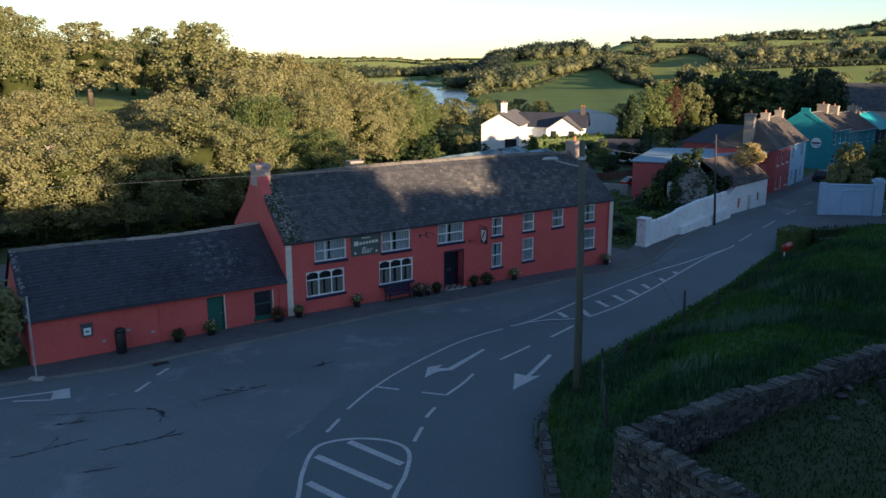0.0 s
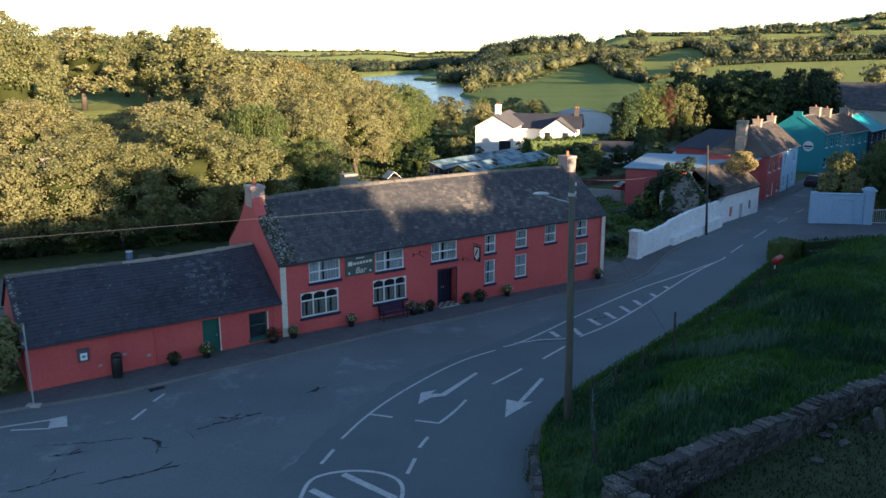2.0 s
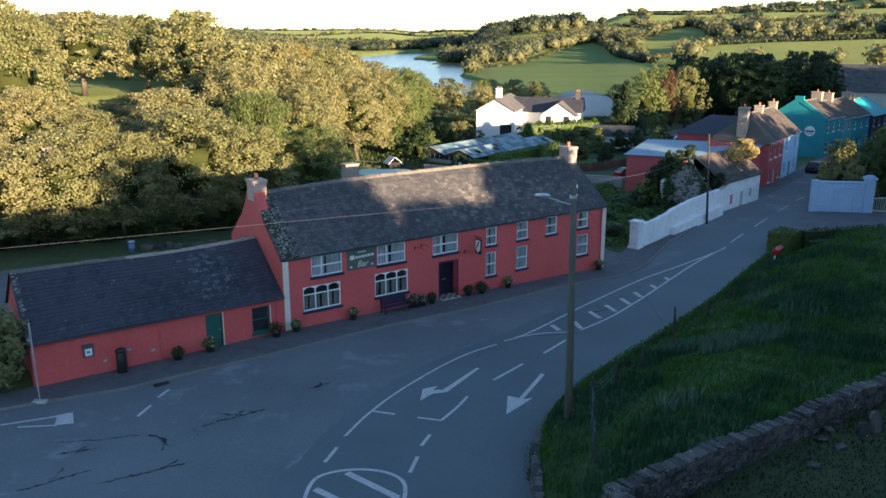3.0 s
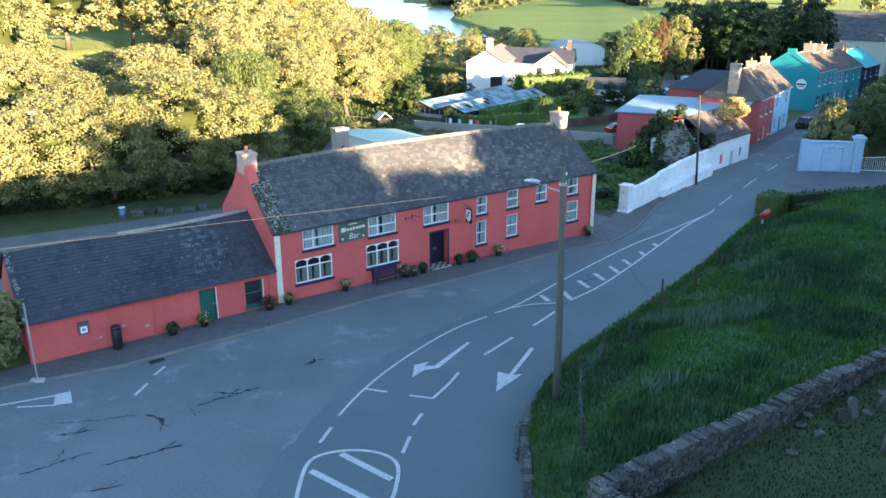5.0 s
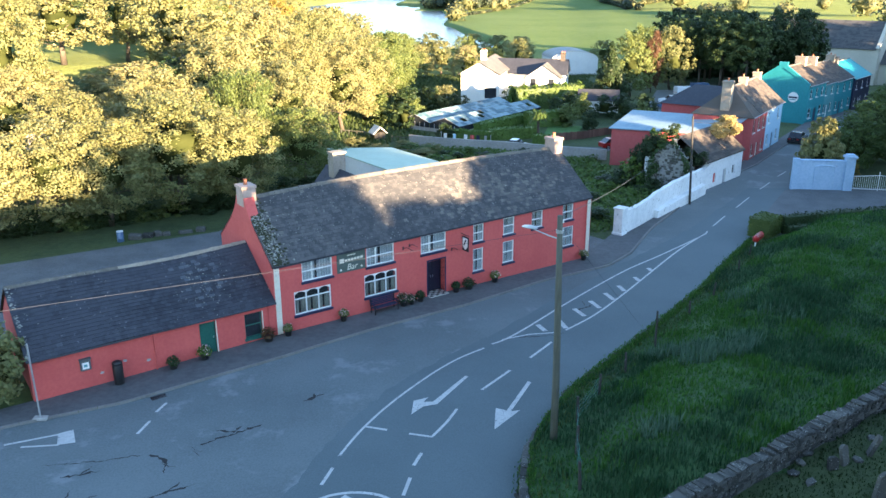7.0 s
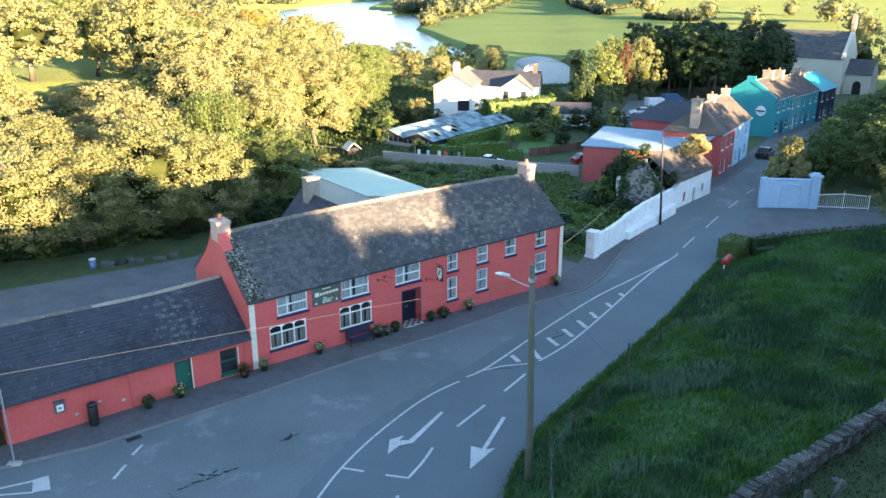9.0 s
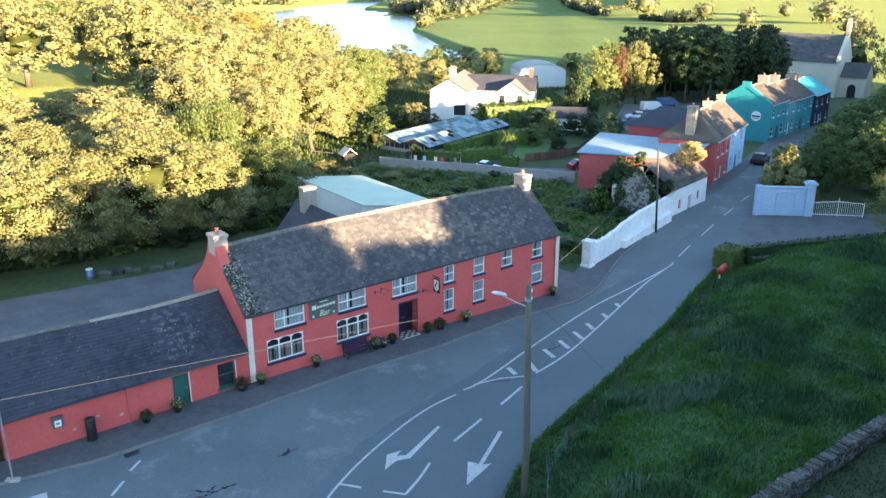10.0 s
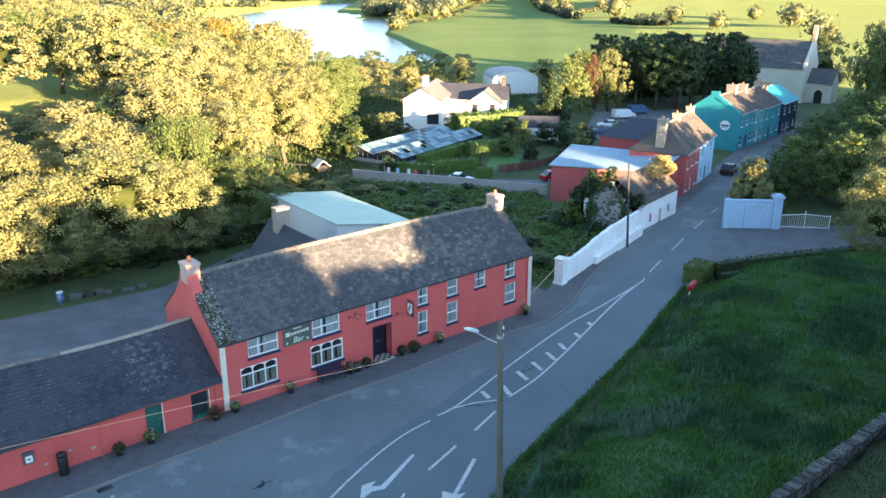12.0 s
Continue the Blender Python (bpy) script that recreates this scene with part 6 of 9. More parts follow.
# low return behind the bar, its ridge at right angles to the bar's
annex = thing("rear_return", PUB @ pose(14.7, 8.25, 0, 0, 0, 90), "low rear return of the bar with dark slate roof", "building")
part("wall", MB().box(0, 12.4, -2.75, 2.75, -1.5, 1.9).prism([(-2.75, 1.9), (2.75, 1.9), (0, 4.85)], "x", 12.0, 12.4), M["concrete"], annex)
rb = MB()
for y0 in (-2.95, 2.95):
    q = [(0, y0, 1.72), (12.7, y0, 1.72), (12.7, 0, 5.0), (0, 0, 5.0), (0, y0, 1.6), (12.7, y0, 1.6), (12.7, 0, 4.88), (0, 0, 4.88)]
    f = [(0, 1, 2, 3), (7, 6, 5, 4), (0, 4, 5, 1), (1, 5, 6, 2), (0, 3, 7, 4)]
    rb.add(q, f if y0 < 0 else [t[::-1] for t in f])
ar = part("roof", rb, M["slate_dark"], annex)
tagged(part("slate_covering", courses(courses(MB(), 0, 12.7, (-2.95, 1.72), (0, 5.0), 0.28), 0, 12.7, (2.95, 1.72), (0, 5.0), 0.28), M["slate_dark"], ar), kind="stuff")
part("ridge", MB().prism([(-0.16, 4.96), (0, 5.12), (0.16, 4.96)], "x", 0, 12.7), M["slate_dark"], ar)
part("chimney", MB().bevel_box(10.2, 11.1, -0.62, 0.62, 4.2, 6.45, 0.03).bevel_box(10.15, 11.15, -0.67, 0.67, 6.45, 6.6, 0.02), M["stack"], annex, "broad pale rendered chimney stack")
# dark gabled porch on the outbuilding's end
pm = og
part("porch", MB().box(2.4, 5.8, -1.7, 0.15, -1.5, 2.2).prism([(2.2, 2.2), (6.0, 2.2), (4.1, 3.5)], "y", -1.75, 0.15), M["concrete"], outb).matrix_local = pm
part("porch_roof", MB().prism([(2.0, 2.1), (4.1, 3.62), (6.2, 2.1), (6.2, 2.0), (4.1, 3.5), (2.0, 2.0)], "y", -1.95, 0.2), M["slate_dark"], outb).matrix_local = pm
# solid near-black panel stands for the shade in the porch opening
part("porch_door", MB().box(2.9, 4.2, -1.76, -1.70, -0.6, 2.0), M["dark"], outb).matrix_local = pm

# garden wall of concrete blocks, each course real
gwall = thing("garden_wall", pose(0, 0, 0), "long grey concrete block garden wall", "wall")
line = [(-2.0, 117.2), (3.3, 114.2), (11.8, 110.4), (16.2, 107.6), (23.7, 103.6)]
P = resample(line, [((i, i + 1), 12) for i in range(4)])
gb = MB()
for i in range(len(P) - 1):
    d = (P[i + 1] - P[i])
    m = Matrix.Translation((P[i].x, P[i].y, gz(P[i].x, P[i].y))) @ Matrix.Rotation(math.atan2(d.y, d.x), 4, "Z")
    for c in range(-1, 6):
        gb.box(0.005, d.length - 0.005, -0.1, 0.1, c * 0.22 + 0.005, (c + 1) * 0.22 - 0.005, m)
tagged(part("block_courses", gb, M["concrete"], gwall), kind="stuff")
part("coping", MB().tube([(p.x, p.y, gz(p.x, p.y) + 1.32) for p in P], 0.12, 6), M["concrete"], gwall)


def hedge(pts, width, height, label, mat="leaf_box", per=130, size=0.17, base=None):
    """A clipped hedge: leafy skin over a solid core along points."""
    rngh = np.random.default_rng(int(abs(pts[0][0] * 100 + pts[0][1] * 7)) + 5)
    PP = resample(pts, [((i, i + 1), 8) for i in range(len(pts) - 1)])
    core, C, Nn = MB(), [], []
    for i, p in enumerate(PP):
        d = (PP[min(i + 1, len(PP) - 1)] - PP[max(i - 1, 0)]).normalized()
        nn = Vector((-d.y, d.x, 0)) * (width / 2 - 0.08)
        z = gz(p.x, p.y) if base is None else base
        t = z + height - 0.08
        for q, zz in ((p + nn, z - 0.2), (p + nn, t - 0.06), (p + nn * 0.8, t), (p - nn * 0.8, t), (p - nn, t - 0.06), (p - nn, z - 0.2)):
            core.v.append((q.x, q.y, zz))
        if i < len(PP) - 1:
            e = PP[i + 1]
            ln = (e - p).length
            m = int(per * ln * (2 * height + width) / 3)
            for _ in range(m):
                u, s_ = rngh.uniform(), rngh.uniform(0, 2 * height + width)
                c = p.lerp(e, u)
                n0 = Vector((-d.y, d.x, 0))
                if s_ < height:
                    o, nrm, zz = n0 * width / 2, n0, z + s_
                elif s_ < height + width:
                    o, nrm, zz = n0 * (s_ - height - width / 2), Vector((0, 0, 1)), z + height
                else:
                    o, nrm, zz = n0 * -width / 2, -n0, z + s_ - height - width
                C.append((c.x + o.x, c.y + o.y, zz))
                Nn.append(tuple(nrm))
    k = len(PP)
    for i in range(k - 1):
        core.f += [(i * 6 + j, i * 6 + j + 1, i * 6 + j + 7, i * 6 + j + 6) for j in range(5)]
    core.f += [(5, 4, 3, 2, 1, 0), tuple(range((k - 1) * 6, k * 6))]
    C, Nn = np.array(C), np.array(Nn)
    for end, d0 in ((0, -1), (k - 1, 1)):
        p, q = PP[end], PP[end + 1 if end == 0 else end - 1]
        d = (p - q).normalized()
        m = int(per * width * height / 2)
        uu, vv = rngh.uniform(-width / 2, width / 2, m), rngh.uniform(0, height, m)
        z = gz(p.x, p.y) if base is None else base
        C = np.concatenate([C, np.stack([p.x - d.y * uu, p.y + d.x * uu, z + vv], 1)])
        Nn = np.concatenate([Nn, np.tile(np.array([[d.x, d.y, 0]]), (m, 1))])
    lv, lf = leaves(rngh, C + rngh.normal(0, 0.03, C.shape), Nn, size)
    h = new("hedge", core.mesh("hedge", M[mat]))
    tagged(h, label, "hedge")
    part("foliage", fast_mesh("foliage", lv, lf, M[mat]), M[mat], h)
    return h


hedge([(4.5, 120.0), (10.0, 118.0)], 1.3, 1.7, "clipped green garden hedge behind the block wall", per=60, size=0.3)
hedge([(8.4, 124.6), (16.6, 135.0)], 1.5, 1.7, "clipped green hedge running beside the greenhouse", per=55, size=0.3)
hedge([(9.8, 120.4), (17.0, 121.8)], 1.6, 1.7, "clipped bright green garden hedge beside the palm", per=60, size=0.3)
hedge([(15.8, 116.0), (18.0, 115.2)], 1.3, 1.6, "short clipped green hedge by the drive", per=60, size=0.3)
hedge([(16.6, 131.0), (23.0, 133.0)], 2.0, 2.5, "tall clipped bright green hedge behind the lawn", per=60, size=0.3)
# darker leaf colour here stands for the shade on this hedge
hedge([(16.5, 150.4), (22, 151.5), (29.5, 156)], 3.2, 3.9, "broad tall hedge before the white house", "leaf_street", per=32, size=0.42)
sheet("lawn", "lawn_grass", "small smooth garden lawn", "lawn", [(17.8, 121), (21.0, 134)], [(22.4, 120), (26, 131.5)], 6, 0.05)
sheet("drive", "gravel", "grey gravel drive beside the red shed", "driveway", [(17.5, 111), (24, 108), (30, 117)], [(18.5, 114.5), (26, 113), (31, 121)], 6, 0.07)

# long greenhouse: panes on rafters, some missing
gh = thing("greenhouse", pose(0, 0, 0), "long low greenhouse with pale glass panes, some missing", "greenhouse")
g0, g1 = Vector((5.6, 124.3, 0)), Vector((20.7, 143.0, 0))
ax = (g1 - g0).normalized()
nr = Vector((-ax.y, ax.x, 0))
GL, GW2 = (g1 - g0).length, 2.95
gh.matrix_world = Matrix(((ax.x, nr.x, 0, g0.x), (ax.y, nr.y, 0, g0.y), (0, 0, 1, 0), (0, 0, 0, 1)))
rg = random.Random(8)
pane_mat = material("horticultural_glass", (0.075, 0.145, 0.170), (0.21, 0.31, 0.335), 0.5, 2.0, 0.3, rand=0.9, spec=0.15)
nb, zb = 20, -2.6
for bay in (0, 2 * GW2):
    for sgn in (0, 1):
        for i in range(nb):
            for r in range(3):
                if rg.random() < (0.10 if bay == 0 else 0.05):
                    continue
                x0, x1 = GL * i / nb + 0.05, GL * (i + 1) / nb - 0.05
                f0, f1 = r / 3, (r + 1) / 3 - 0.02
                yy = lambda f: bay + ((f * GW2) if not sgn else (2 * GW2 - f * GW2))
                zz = lambda f: zb + 1.5 + 1.05 * f + rg.uniform(-0.015, 0.015)
                q = [(x0, yy(f0), zz(f0)), (x1, yy(f0), zz(f0)), (x1, yy(f1), zz(f1)), (x0, yy(f1), zz(f1))]
                q += [(a, b, c - 0.01) for a, b, c in q]
                f = [(0, 1, 2, 3), (7, 6, 5, 4), (0, 4, 5, 1), (1, 5, 6, 2), (2, 6, 7, 3), (3, 7, 4, 0)]
                part("pane", MB().add(q, f if not sgn else [t[::-1] for t in f]), pane_mat, gh)
    for i in range(nb + 1):
        x = GL * i / nb
        part("rafter", MB().tube([(x, bay, zb + 1.46), (x, bay + GW2, zb + 2.52), (x, bay + 2 * GW2, zb + 1.46)], 0.04, 5), M["steel_grey"], gh)
    part("end_glazing", MB().prism([(bay + 0.1, zb + 0.7), (bay + 2 * GW2 - 0.1, zb + 0.7), (bay + 2 * GW2 - 0.1, zb + 1.44), (bay + GW2, zb + 2.46), (bay + 0.1, zb + 1.44)], "x", 0.0, 0.03), M["glass_dark"], gh)
    for k in range(1, 6):
        part("glazing_bar", MB().box(-0.04, -0.005, bay + k * GW2 / 3 - 0.04, bay + k * GW2 / 3 + 0.04, zb - 0.3, zb + 1.44), M["steel_grey"], gh)
part("wall", MB().wall(0, GL, zb - 0.4, zb + 0.7, 0, 0.2).wall(0, GL, zb - 0.4, zb + 0.7, 4 * GW2 - 0.2, 4 * GW2), M["concrete"], gh)
part("end_wall", MB().box(0, 0.2, 0.2, 4 * GW2 - 0.2, zb - 0.4, zb + 0.69), M["concrete"], gh)
part("side_glazing", MB().box(0, GL, 0.05, 0.07, zb + 0.7, zb + 1.45), M["glass_dark"], gh)

for x, y in ((16, 149.6), (18.5, 150.4), (21.2, 151.0), (24.2, 152.6), (27.0, 154.4), (29.4, 156.0)):
    tree("thicket", x, y, 2.0, 4.6, "overgrown green top of a tall hedge", "bush", group="overgrown hedge", stem=0.0)

# blue drum and tumbled blocks on the verge of the lane
drum = thing("drum", pose(-26.2, 67.6, gz(-26.2, 67.6)), "faded blue plastic drum on the grass verge", "drum")
part("body", MB().tube([(0, 0, 0), (0, 0, 0.05), (0, 0, 0.3), (0, 0, 0.33), (0, 0, 0.36), (0, 0, 0.85), (0, 0, 0.9)], [0.27, 0.29, 0.29, 0.31, 0.29, 0.29, 0.26], 16), M["carblue"], drum, smooth=True)
part("lid", MB().tube([(0, 0, 0.9), (0, 0, 0.96)], [0.29, 0.28], 16), M["carwhite"], drum)
vr = random.Random(23)
for x, y, w in ((-25.2, 68.3, 1.1), (-24.3, 68.9, 0.9), (-22.9, 69.6, 0.7), (-21.4, 70.3, 1.2), (-20.2, 70.9, 0.8), (-23.6, 69.4, 0.6)):
    solo("stone_block", MB().bevel_box(-w / 2, w / 2, -0.3, 0.3, -0.1, vr.uniform(0.25, 0.5), 0.07), M["stone"], "tumbled grey stone block on the verge", "stone", Matrix.Translation((x, y, gz(x, y))) @ pose(0, 0, 0, vr.uniform(-8, 8), vr.uniform(-8, 8), vr.uniform(0, 60)), group="blocks on the verge")

# little white-roofed garden hut
hut = thing("garden_hut", pose(-6.8, 121.6, gz(-6.8, 121.6), 0, 0, 25), "tiny wooden garden hut with white roof", "hut")
part("wall", MB().box(-0.9, 0.9, -0.8, 0.8, -0.2, 1.1), M["post_wood"], hut)
part("roof", MB().prism([(-1.15, 1.0), (0, 2.0), (1.15, 1.0), (1.15, 0.9), (0, 1.9), (-1.15, 0.9)], "y", -1.1, 1.1), M["white"], hut)
# timber rails of the vegetable beds
for a, b in (((-4.6, 119.2), (0.5, 117.4)), ((-12.5, 124), (-7.6, 122.4))):
    rail = thing("garden_fence", pose(0, 0, 0), "low pale timber garden fence", "fence")
    za, zb2 = gz(*a), gz(*b)
    part("rail", MB().tube([(*a, za + 0.8), (*b, zb2 + 0.8)], 0.06, 6), M["pole_wood"], rail)
    for i in range(5):
        p = Vector((*a, za)).lerp(Vector((*b, zb2)), i / 4)
        part("post", MB().tube([(p.x, p.y, p.z - 0.3), (p.x, p.y, p.z + 0.9)], 0.06, 6), M["pole_wood"], rail)
# washing line
wl = thing("washing_line", pose(0, 0, 0), "washing line hung with clothes", "washing line")
pa, pb = Vector((2.6, 115.6, -0.35)), Vector((9.4, 112.9, -0.35))
part("line", MB().tube([pa, pa.lerp(pb, 0.5) - Vector((0, 0, 0.12)), pb], 0.015, 5), M["cable"], wl)
for p in (pa, pb):
    part("post", MB().tube([(p.x, p.y, gz(p.x, p.y) - 0.2), (p.x, p.y, p.z + 0.15)], 0.04, 6), M["steel_grey"], wl)
for f, h, w, mt in ((0.08, 1.1, 0.5, "whiterender"), (0.27, 1.2, 0.45, "skyblue"), (0.5, 1.0, 0.5, "whiterender"), (0.63, 1.2, 0.6, "red"), (0.75, 1.1, 0.5, "navy"), (0.9, 0.9, 0.4, "concrete")):
    p = pa.lerp(pb, f)
    d = (pb - pa).normalized()
    cb = MB()
    for i in range(7):
        u = (i / 6 - 0.5) * w
        off = 0.05 * math.sin(i * 1.7)
        for zz in (0, -h * 0.5, -h):
            cb.v.append((p.x + d.x * u - d.y * off, p.y + d.y * u + d.x * off, p.z + zz - 0.05))
    cb.f += [(i * 3 + j, i * 3 + j + 1, i * 3 + j + 4, i * 3 + j + 3) for i in range(6) for j in range(2)]
    solo("garment", cb, M[mt], "garment pegged on a washing line", "clothing", group="clothes on the line")

# white house with two gabled wings
WZ = -2.85
wh = thing("house", pose(7.4, 158.4, WZ, 0, 0, -15), "white-rendered modern house with grey slate roofs", "house")
part("front_wall", MB().wall(0, 7.4, -0.6, 6.0, 0, 0.35, [(4.6, 6.9, 1.2, 3.2)]), M["whiterender"], wh)
part("gable_top", MB().prism([(0, 6.0), (7.4, 6.0), (3.7, 8.0)], "y", 0.0, 0.35), M["whiterender"], wh)
part("side_wall", MB().box(0, 0.35, 0.35, 16, -0.6, 6.0).box(7.05, 7.4, 0.35, 16, -0.6, 6.0).box(0.35, 7.05, 15.65, 16, -0.6, 6.0), M["whiterender"], wh)
part("window", MB().box(4.6, 6.9, 0.14, 0.18, 1.2, 3.2), M["glass_dark"], wh)
def pitched(x0, x1, xm, y0, y1, ze, zr):
    mbp = MB()
    for xe in (x0, x1):
        k = (zr - ze) / (xm - xe)
        xo = xe + (-0.4 if xe < xm else 0.4)
        zo = ze + k * (xo - xe)
        q = [(xo, y0, zo), (xm, y0, zr), (xm, y1, zr), (xo, y1, zo), (xo, y0, zo - 0.12), (xm, y0, zr - 0.12), (xm, y1, zr - 0.12), (xo, y1, zo - 0.12)]
        f = [(0, 1, 2, 3), (7, 6, 5, 4), (0, 4, 5, 1), (2, 6, 7, 3), (3, 7, 4, 0)]
        mbp.add(q, f if xe < xm else [t[::-1] for t in f])
    return mbp
part("roof", pitched(0, 7.4, 3.7, -0.4, 16.4, 6.0, 8.1), M["slate_far"], wh, "grey slate roof catching the sun")
part("wing_wall", MB().box(7.4, 18.9, 9.0, 17.0, -0.6, 5.0), M["whiterender"], wh)
part("wing_roof", MB().add([(5.0, 8.6, 4.9), (19.3, 8.6, 4.9), (19.3, 13, 7.6), (5.0, 13, 7.6), (5.0, 17.4, 4.9), (19.3, 17.4, 4.9)], [(0, 1, 2, 3), (3, 2, 5, 4), (0, 3, 4), (1, 5, 2)]), M["slate_dark"], wh)
part("second_gable", MB().prism([(11.6, -0.6), (18.4, -0.6), (18.4, 4.8), (15.0, 7.0), (11.6, 4.8)], "y", 6.5, 9.2), M["whiterender"], wh)
part("second_roof", pitched(11.6, 18.4, 15.0, 6.1, 13.5, 4.8, 7.1), M["slate_far"], wh)
for x in (12.5, 16.0):
    part("window", MB().box(x, x + 1.1, 6.46, 6.52, 1.6, 4.4), M["glass_dark"], wh)
chimney(wh, 3.0, 4.0, 4.0, 5.2, 7.6, 9.8, "whiterender", 2)
chimney(wh, 17.6, 18.5, 12.4, 13.4, 6.8, 8.8, "tile_brown", 2)

barn = thing("barn", pose(33.0, 211, -3.4, 0, 0, 4), "pale round-roofed barn behind the white house", "barn")
arc_ = [(6.0 - 6.0 * math.cos(math.pi * i / 14), 3.6 + 2.0 * math.sin(math.pi * i / 14)) for i in range(15)]
part("wall", MB().prism([(0, -1)] + arc_ + [(12, -1)], "y", 0, 0.3).box(0, 0.3, 0.3, 12, -1, 3.6).box(11.7, 12, 0.3, 12, -1, 3.6), M["whiterender"], barn)
rbb = MB()
for i in range(14):
    (a, c), (b, d) = arc_[i], arc_[i + 1]
    rbb.add([(a, -0.2, c + 0.05), (b, -0.2, d + 0.05), (b, 12.2, d + 0.05), (a, 12.2, c + 0.05)], [(0, 1, 2, 3)])
part("roof", rbb.weld(), M["concrete"], barn, "pale curved metal roof", True)
house(pose(-9, 284, -7.0, 0, 0, 20), "low brown-roofed house by the river", 12, 7, 2.6, 5.0, "whiterender", "tile_brown", step=0)
small = thing("shed", pose(27.6, 146.0, -2.6, 0, 0, -12), "small white shed with dark slate roof in the gardens", "shed")
part("wall", MB().box(0.2, 7.2, 0.2, 4.4, -0.5, 2.2), M["whiterender"], small)
part("roof", MB().add([(0, 0, 2.1), (7.4, 0, 2.1), (7.4, 2.3, 3.9), (0, 2.3, 3.9), (0, 4.6, 2.1), (7.4, 4.6, 2.1)], [(0, 1, 2, 3), (3, 2, 5, 4), (0, 3, 4), (1, 5, 2)]), M["slate_dark"], small)


# ---- cars ----
def car(m, paint, label, L=4.2, W=1.75, van=False):
    c = thing("car" if not van else "van", m, label, "car" if not van else "van", group="parked cars")
    w = W / 2
    if van:
        prof = [(-L / 2, 0.35), (L / 2, 0.35), (L / 2, 0.95), (L / 2 - 0.7, 1.15), (L / 2 - 1.3, 1.85), (-L / 2 + 0.05, 1.9), (-L / 2, 1.6)]
    else:
        prof = [(-L / 2, 0.32), (L / 2, 0.32), (L / 2, 0.66), (L / 2 - 0.25, 0.80), (L / 2 - 1.15, 0.92), (-L / 2 + 0.55, 0.95), (-L / 2 + 0.05, 0.88)]
    body = MB()
    n = len(prof)
    for y, s in ((-w, 0.93), (-w + 0.12, 1.0), (w - 0.12, 1.0), (w, 0.93)):
        body.v += [(px * (s if abs(px) > L / 3 else 1), y, 0.32 + (pz - 0.32) * (0.97 if s < 1 else 1)) for px, pz in prof]
    for k in range(3):
        body.f += [(k * n + i, k * n + (i + 1) % n, (k + 1) * n + (i + 1) % n, (k + 1) * n + i) for i in range(n)]
    body.f += [tuple(range(n)), tuple(range(3 * n, 4 * n))[::-1]]
    part("body", body, M[paint], c)
    if not van:
        q = [(L / 2 - 1.25, 0.90), (L / 2 - 1.95, 1.38), (-L / 2 + 0.95, 1.42), (-L / 2 + 0.35, 0.93)]
        cab = MB()
        for y, s in ((-w + 0.06, 1), (w - 0.06, 1)):
            cab.v += [(px, y * (1 if pz < 1 else 0.84), pz) for px, pz in q]
        cab.f += [(0, 1, 2, 3), (7, 6, 5, 4), (0, 4, 5, 1), (2, 6, 7, 3)]
        part("cabin_glass", cab, M["glass_dark"], c)
        part("roof", MB().bevel_box(-L / 2 + 0.95, L / 2 - 1.95, -w * 0.8, w * 0.8, 1.37, 1.45, 0.03), M[paint], c)
    else:
        part("windscreen", MB().add([(L / 2 - 0.68, -w * 0.85, 1.17), (L / 2 - 0.68, w * 0.85, 1.17), (L / 2 - 1.27, w * 0.8, 1.83), (L / 2 - 1.27, -w * 0.8, 1.83)], [(0, 1, 2, 3)]), M["glass_dark"], c)
    for sx in (-1, 1):
        for sy in (-1, 1):
            x, y = sx * (L / 2 - 0.75), sy * (w - 0.06)
            t = part("tyre", MB().tube([(x, y - 0.09, 0.31), (x, y + 0.09, 0.31)], 0.31, 14), M["rubber"], c)
            part("rim", MB().tube([(x, y + sy * 0.06, 0.31), (x, y + sy * 0.1, 0.31)], 0.19, 10), M["galv"], t)
        for sy in (-1, 1):
            part("headlight" if sx > 0 else "tail_light", MB().bevel_box(sx * L / 2 - 0.04, sx * L / 2 + 0.02, sy * (w - 0.35) - 0.14, sy * (w - 0.35) + 0.14, 0.62, 0.76, 0.02), M["white"] if sx > 0 else M["carred"], c)
    return c


car(pose(51.0, 109.0, float(road_z(51.0, 109.0)), 0, 0, 52), "carblack", "dark parked car at the kerb")
car(pose(26.6, 113.0, gz(26.6, 113), 0, 0, 15), "carred", "red car parked beside the red shed", 3.6)
car(pose(13.2, 112.2, gz(13.2, 112.2), 0, 0, -25), "carwhite", "pale car half hidden behind the garden wall", 3.9)
car(pose(54.2, 168.0, gz(54.2, 168.0) + 0.06, 0, 0, 8), "carwhite", "white van parked among trees", 4.8, 1.9, True)
car(pose(59.5, 174.5, gz(59.5, 174.5) + 0.06, 0, 0, 20), "carblue", "blue van parked among trees", 4.8, 1.9, True)
car(pose(47.6, 157.0, gz(47.6, 157.0) + 0.06, 0, 0, 172), "carwhite", "white car parked behind the houses")
car(pose(44.6, 150.2, gz(44.6, 150.2) + 0.06, 0, 0, 170), "carblue", "blue car parked behind the houses")
car(pose(-12.6, 73.6, gz(-12.6, 73.6) + 0.06, 0, 0, 200), "carblack", "dark car parked behind the bar")
sheet("car_park", "asphalt", "grey tarmac car park behind the terrace", "car park", [(40.5, 145), (44.5, 160), (51, 178)], [(59, 143), (64, 160), (72, 181)], 6, 0.05)

